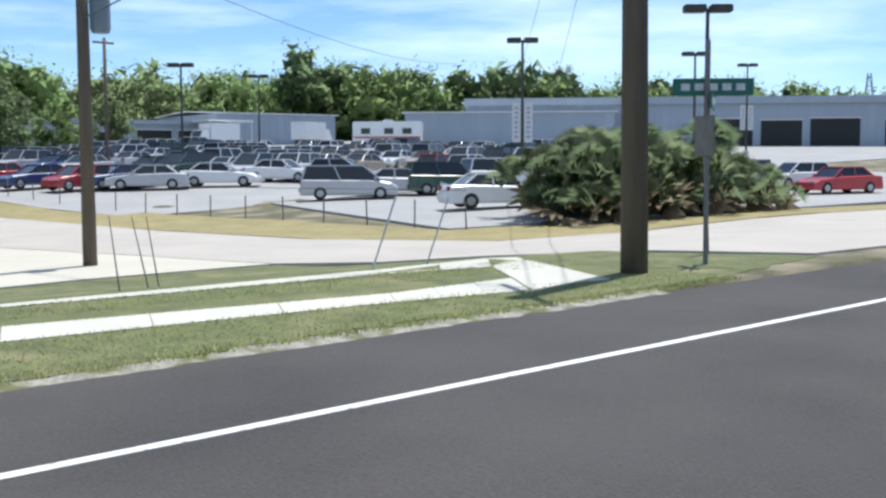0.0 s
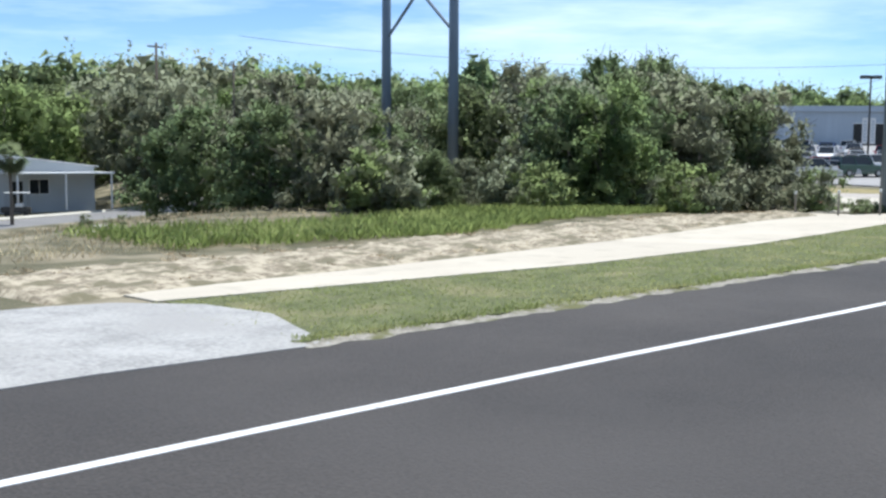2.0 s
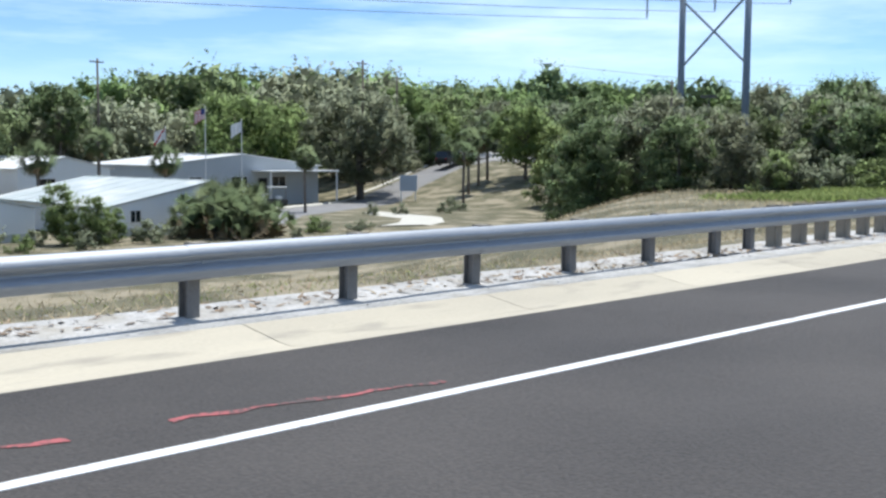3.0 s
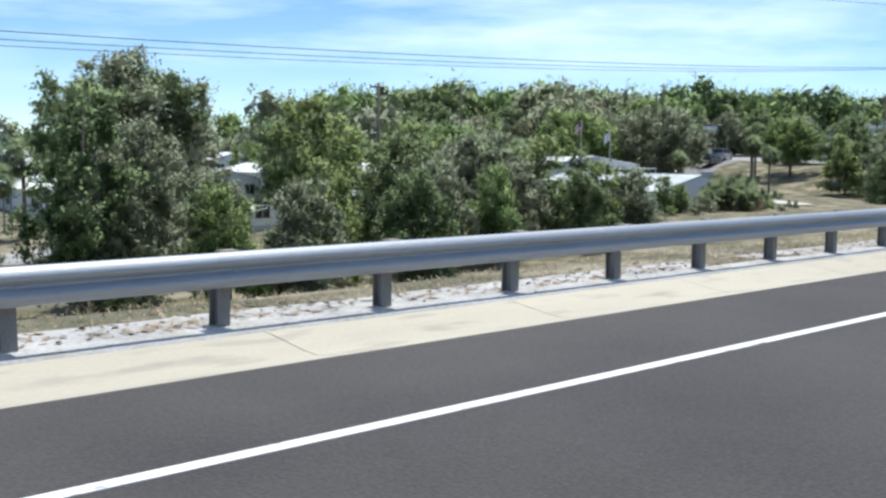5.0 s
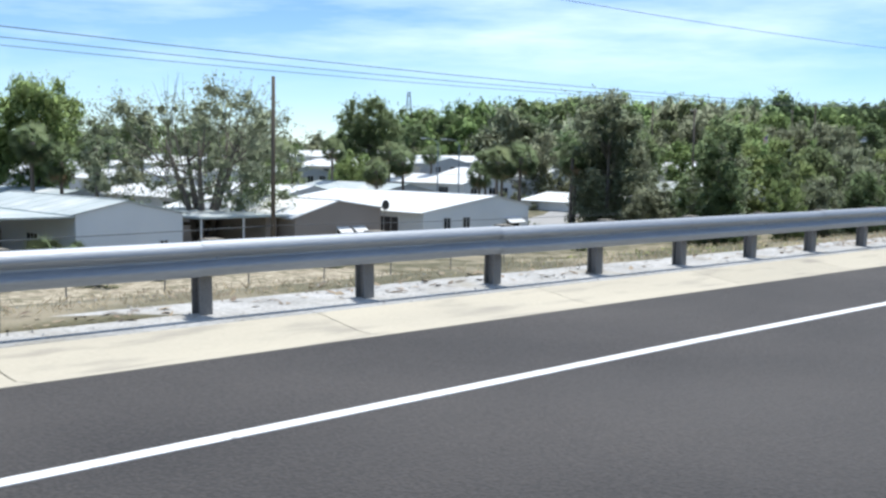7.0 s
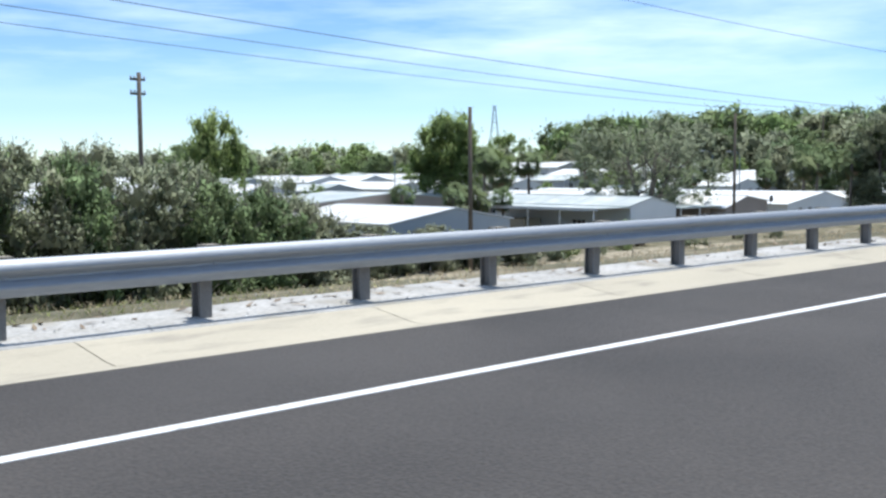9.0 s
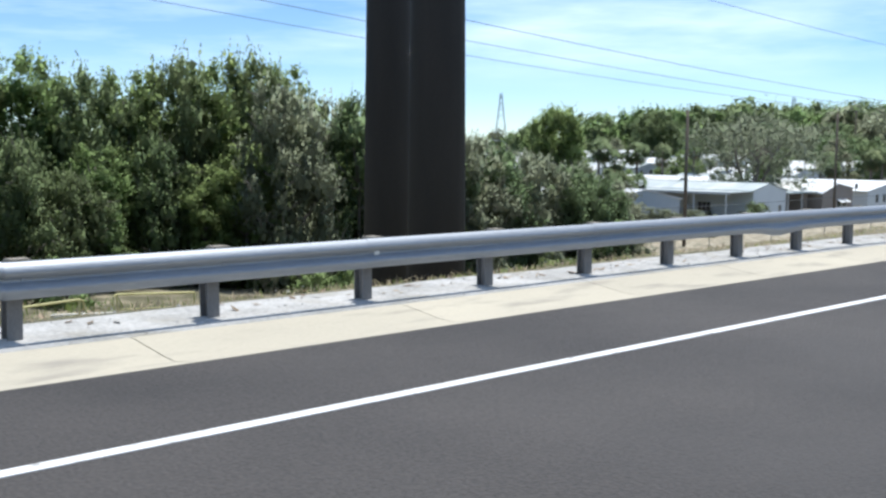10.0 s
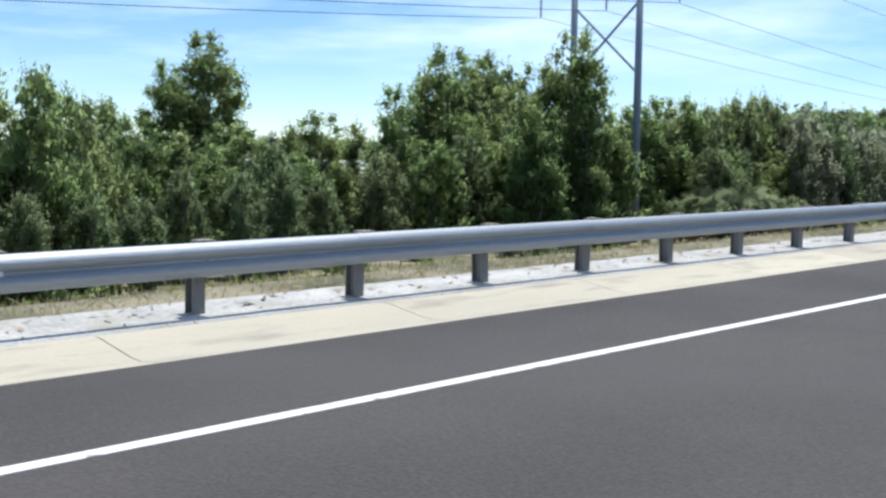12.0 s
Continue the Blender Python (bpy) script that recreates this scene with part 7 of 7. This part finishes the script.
camper(88, 90, -45)
park("suv", "black", 20.5, 81.5, 10)
park("minivan", "silver", 26, 83, 15)
park("sedan", "white", -97, 64, 80)

# ---------------------------------------------------------------- grass, weeds and litter


def blades(name, seed, count, area, mat, low, high, label, width=0.02, lean=0.5):
    """Grass blades and weeds as one scattered object."""
    rng = np.random.default_rng(seed)
    pts = [area(rng) for _ in range(count)]
    base = np.array([(x, y, ground_z(x, y) + (0.012 if -38 < x < 22 else 0) if zz is None else zz) for x, y, zz in pts])
    n = len(base)
    h = rng.uniform(low, high, n)[:, None]
    a = rng.uniform(0, math.tau, n)
    side = np.stack([np.cos(a), np.sin(a), 0 * a], 1) * width * rng.uniform(0.6, 1.5, n)[:, None]
    tip = base + np.stack([np.cos(a * 3.1), np.sin(a * 3.1), 0 * a], 1) * h * lean * rng.uniform(0, 1, n)[:, None] + (0, 0, 1) * h
    mid = (base + tip) / 2 + (0, 0, 1) * h * 0.08
    quad = np.stack([base - side, mid + side * 0.8, tip, mid - side * 0.8 - side * 0.2], 1).reshape(-1, 3)
    return tagged(new(name, quads_mesh(name, quad, mat)), label, "grass", kind="stuff")


TURF_LEAF = leaf_material("turf blade", (0.2, 0.215, 0.082), (0.13, 0.148, 0.052), (0.29, 0.262, 0.135))
WEED = leaf_material("weed leaf", (0.155, 0.18, 0.062), (0.1, 0.122, 0.04), (0.205, 0.222, 0.085))


BROWN_STRAW = leaf_material("brown dry grass", (0.25, 0.21, 0.14), (0.15, 0.125, 0.085), (0.33, 0.29, 0.19))


def on_verge(rng):
    while True:
        x, y = rng.uniform(-38, 20), rng.uniform(-0.95, 6)
        if x < 0.6 and y > np.interp(x, (-37.6, -30.1, -24.6, -20.8, -16.2, -10, -5, 0.6), (2.5, 1.85, 2.0, 2.45, 3.05, 3.95, 4.6, 5.6)) + rng.normal() * 0.035:
            continue
        if x > -9 and 0.7 < y - (0.9 - 0.05 * x) < 2.3 or (x > 4 and 3.6 < y < 6):
            continue
        if -12.3 < x < -7.5 and y < 3.4:
            continue
        return x, y, ground_z(x, y) + 0.012


blades("verge_grass", 71, 55000, on_verge, TURF_LEAF, 0.01, 0.032, "short uneven turf blades on the verge", 0.008, 1.8)
blades("edge_grass", 72, 16000, lambda r: (lambda x: (x, -0.98 + 0.1 * noise.noise(Vector((x * 1.3, 4, 0))) + abs(r.normal()) * 0.17, 0.0))(r.uniform(-38, 20)), TURF_LEAF, 0.02, 0.07, "ragged grass fringe along the asphalt", 0.007)


def beside(lines, r):
    """A spot along one of the edge lines, a hand's width to either side."""
    line = lines[int(r.integers(len(lines)))]
    total = [math.hypot(b[0] - a[0], b[1] - a[1]) for a, b in zip(line, line[1:])]
    u = r.uniform(0, sum(total))
    for (a, b), d in zip(zip(line, line[1:]), total):
        if u <= d:
            return a[0] + (b[0] - a[0]) * u / d, a[1] + (b[1] - a[1]) * u / d + r.normal() * 0.035, None
        u -= d


blades("walk_grass", 79, 9600, lambda r: beside(([(-10.2, 1.8), (-6.5, 1.85), (-2.2, 1.6), (3.7, 1.4), (9.6, 1.15), (14.46, 0.67), (16.6, 0.3)], [(-9.9, 2.95), (-6.2, 2.52), (-1.8, 2.5), (4.2, 2.4), (10.0, 2.22), (15.0, 1.45), (17.6, 1.62)], [(7.5, 4.2), (10.6, 3.85), (14.0, 3.65), (16.85, 3.5), (18.62, 3.07)], [(8.2, 5.4), (10.9, 4.8), (14.3, 4.75), (17.8, 4.7)], [(-12.16, 0.81), (-11.8, -0.28), (-10.3, -0.13), (-9.3, -0.78)]), r), TURF_LEAF, 0.012, 0.036, "uncut grass along the edges of the walks", 0.008, 1.0)
blades("sand_weeds", 73, 20000, lambda r: (lambda x: (x, float(np.interp(x, (-34, -27, -22, -18, -14, -11), (8.6, 7.8, 9.8, 10.9, 12.1, 13.4))) + 0.5 * noise.noise(Vector((x * 0.9, 7, 0))) + 5.2 * r.uniform() ** 1.3, None))(r.uniform(-34, -11)), WEED, 0.08, 0.34, "green weeds before the thicket", 0.016, 1.2)
blades("sand_straw", 81, 12000, lambda r: (lambda x: (x, float(np.interp(x, (-38.7, -26.2, -17.4, -10.5, -7.5, -2.1), (3.5, 4.7, 6.3, 7.9, 10.1, 12.5))) + 3.4 * abs(noise.noise(Vector((x * 1.7, 3, 0)))) + r.uniform(0, 2.2), None))(r.uniform(-38, -3)), BROWN_STRAW, 0.04, 0.09, "brown straw lying on the sand", 0.02, 3.2)
blades("rail_weeds", 74, 26000, lambda r: (lambda x: (x, 0.85 + 1.05 * flare(x) + abs(r.normal()) * (0.75 + 0.4 * math.sin(x * 0.7)), None))(r.uniform(-292, -40)), BROWN_STRAW, 0.015, 0.12, "dry straw weeds behind the guard rail", 0.006, 2.0)
blades("rail_greens", 78, 9000, lambda r: (lambda x: (x, 0.9 + 1.05 * flare(x) + abs(r.normal()) * 0.8, None))(r.choice((-61.0, -70.5, -97.0, -118.0, -139.0, -152.0, -172.0, -190.0, -213.0, -222.0, -231.0, -247.0, -259.0, -268.0, -279.0, -286.0)) + r.normal() * 2.6), WEED, 0.015, 0.08, "green weeds in patches behind the guard rail", 0.007, 2.0)
blades("slope_weeds", 75, 20000, lambda r: (r.uniform(-292, -40), 1.4 + abs(r.normal()) * 2.4, None), BROWN_STRAW, 0.02, 0.09, "matted dry weeds on the slope behind the rail", 0.007, 2.4)
blades("ditch_weeds", 76, 12000, lambda r: (r.uniform(-292, -190), r.uniform(4, 26), None), WEED, 0.15, 0.7, "rank green weeds under the thicket", 0.035)
blades("field_weeds", 77, 32000, lambda r: (lambda x: (x, (5 if x < -42 else 7.2 + 0.17 * (x + 42)) + 37 * r.uniform() ** 1.6, None))(r.uniform(-75, -24)), BROWN_STRAW, 0.05, 0.2, "dry brown grass on the open slope", 0.011, 1.4)


def litter():
    """Dry leaves, bark and straw scattered flat on the gravel behind the rail."""
    rng = np.random.default_rng(83)
    n = 44000
    x = rng.uniform(-292, -44, n)
    y = 0.16 + np.abs(rng.normal(0.35, 0.55, n))
    keep = rng.uniform(size=n) < (0.35 + 0.65 * np.array([0.5 + noise.noise(Vector((a * 0.12, 7, 0))) for a in x])) * np.interp(x, (-225, -150, -141, -80, -60, -50), (0.1, 0.2, 0.55, 0.55, 0.5, 0.3))
    x, y = x[keep], y[keep]
    z = np.array([0.032 if b < 0.85 else max(ground_z(a, b), -0.4) + 0.03 for a, b in zip(x, y)])
    m = len(x)
    ang = rng.uniform(0, math.tau, m)
    ln, wd = rng.uniform(0.02, 0.13, m), rng.uniform(0.006, 0.036, m)
    u = np.stack([np.cos(ang) * ln, np.sin(ang) * ln, rng.uniform(-0.2, 0.3, m) * ln], 1)
    v = np.stack([-np.sin(ang) * wd, np.cos(ang) * wd, rng.uniform(-0.2, 0.2, m) * wd], 1)
    p = np.stack([x, y, z], 1)
    return tagged(new("dry_litter", quads_mesh("dry_litter", np.stack([p - u, p - v, p + u, p + v], 1).reshape(-1, 3), DRY_LEAF)), "dry brown leaves and straw on the gravel", "litter", kind="stuff")


DRY_LEAF = material("dry brown leaf", (0.3, 0.225, 0.15), (0.17, 0.125, 0.085), rough=0.9, scale=3, fine=20, bump=0, third=(0.36, 0.3, 0.2), third_scale=1.5, island=0.4)
litter()


def pebbles():
    rng = np.random.default_rng(81)
    verts, faces = [], []
    for _ in range(2600):
        x, y, s = rng.uniform(-292, -44), rng.uniform(-0.4, 1.6), rng.uniform(0.006, 0.02)
        b = len(verts)
        o = rng.uniform(-0.4, 0.4, (6, 3)) * s
        for k, d in enumerate(((1, 0, 0), (-1, 0, 0), (0, 1, 0), (0, -1, 0), (0, 0, 0.8), (0, 0, -0.8))):
            verts.append((x + d[0] * s + o[k][0], y + d[1] * s + o[k][1], 0.025 + d[2] * s + o[k][2]))
        faces += [(b + i, b + j, b + 4) for i, j in ((0, 2), (2, 1), (1, 3), (3, 0))]
    return tagged(new("pebbles", mesh_from("pebbles", verts, faces, GRAVEL_GREY)), "scattered grey stones on the gravel verge", "stones", kind="stuff")


pebbles()
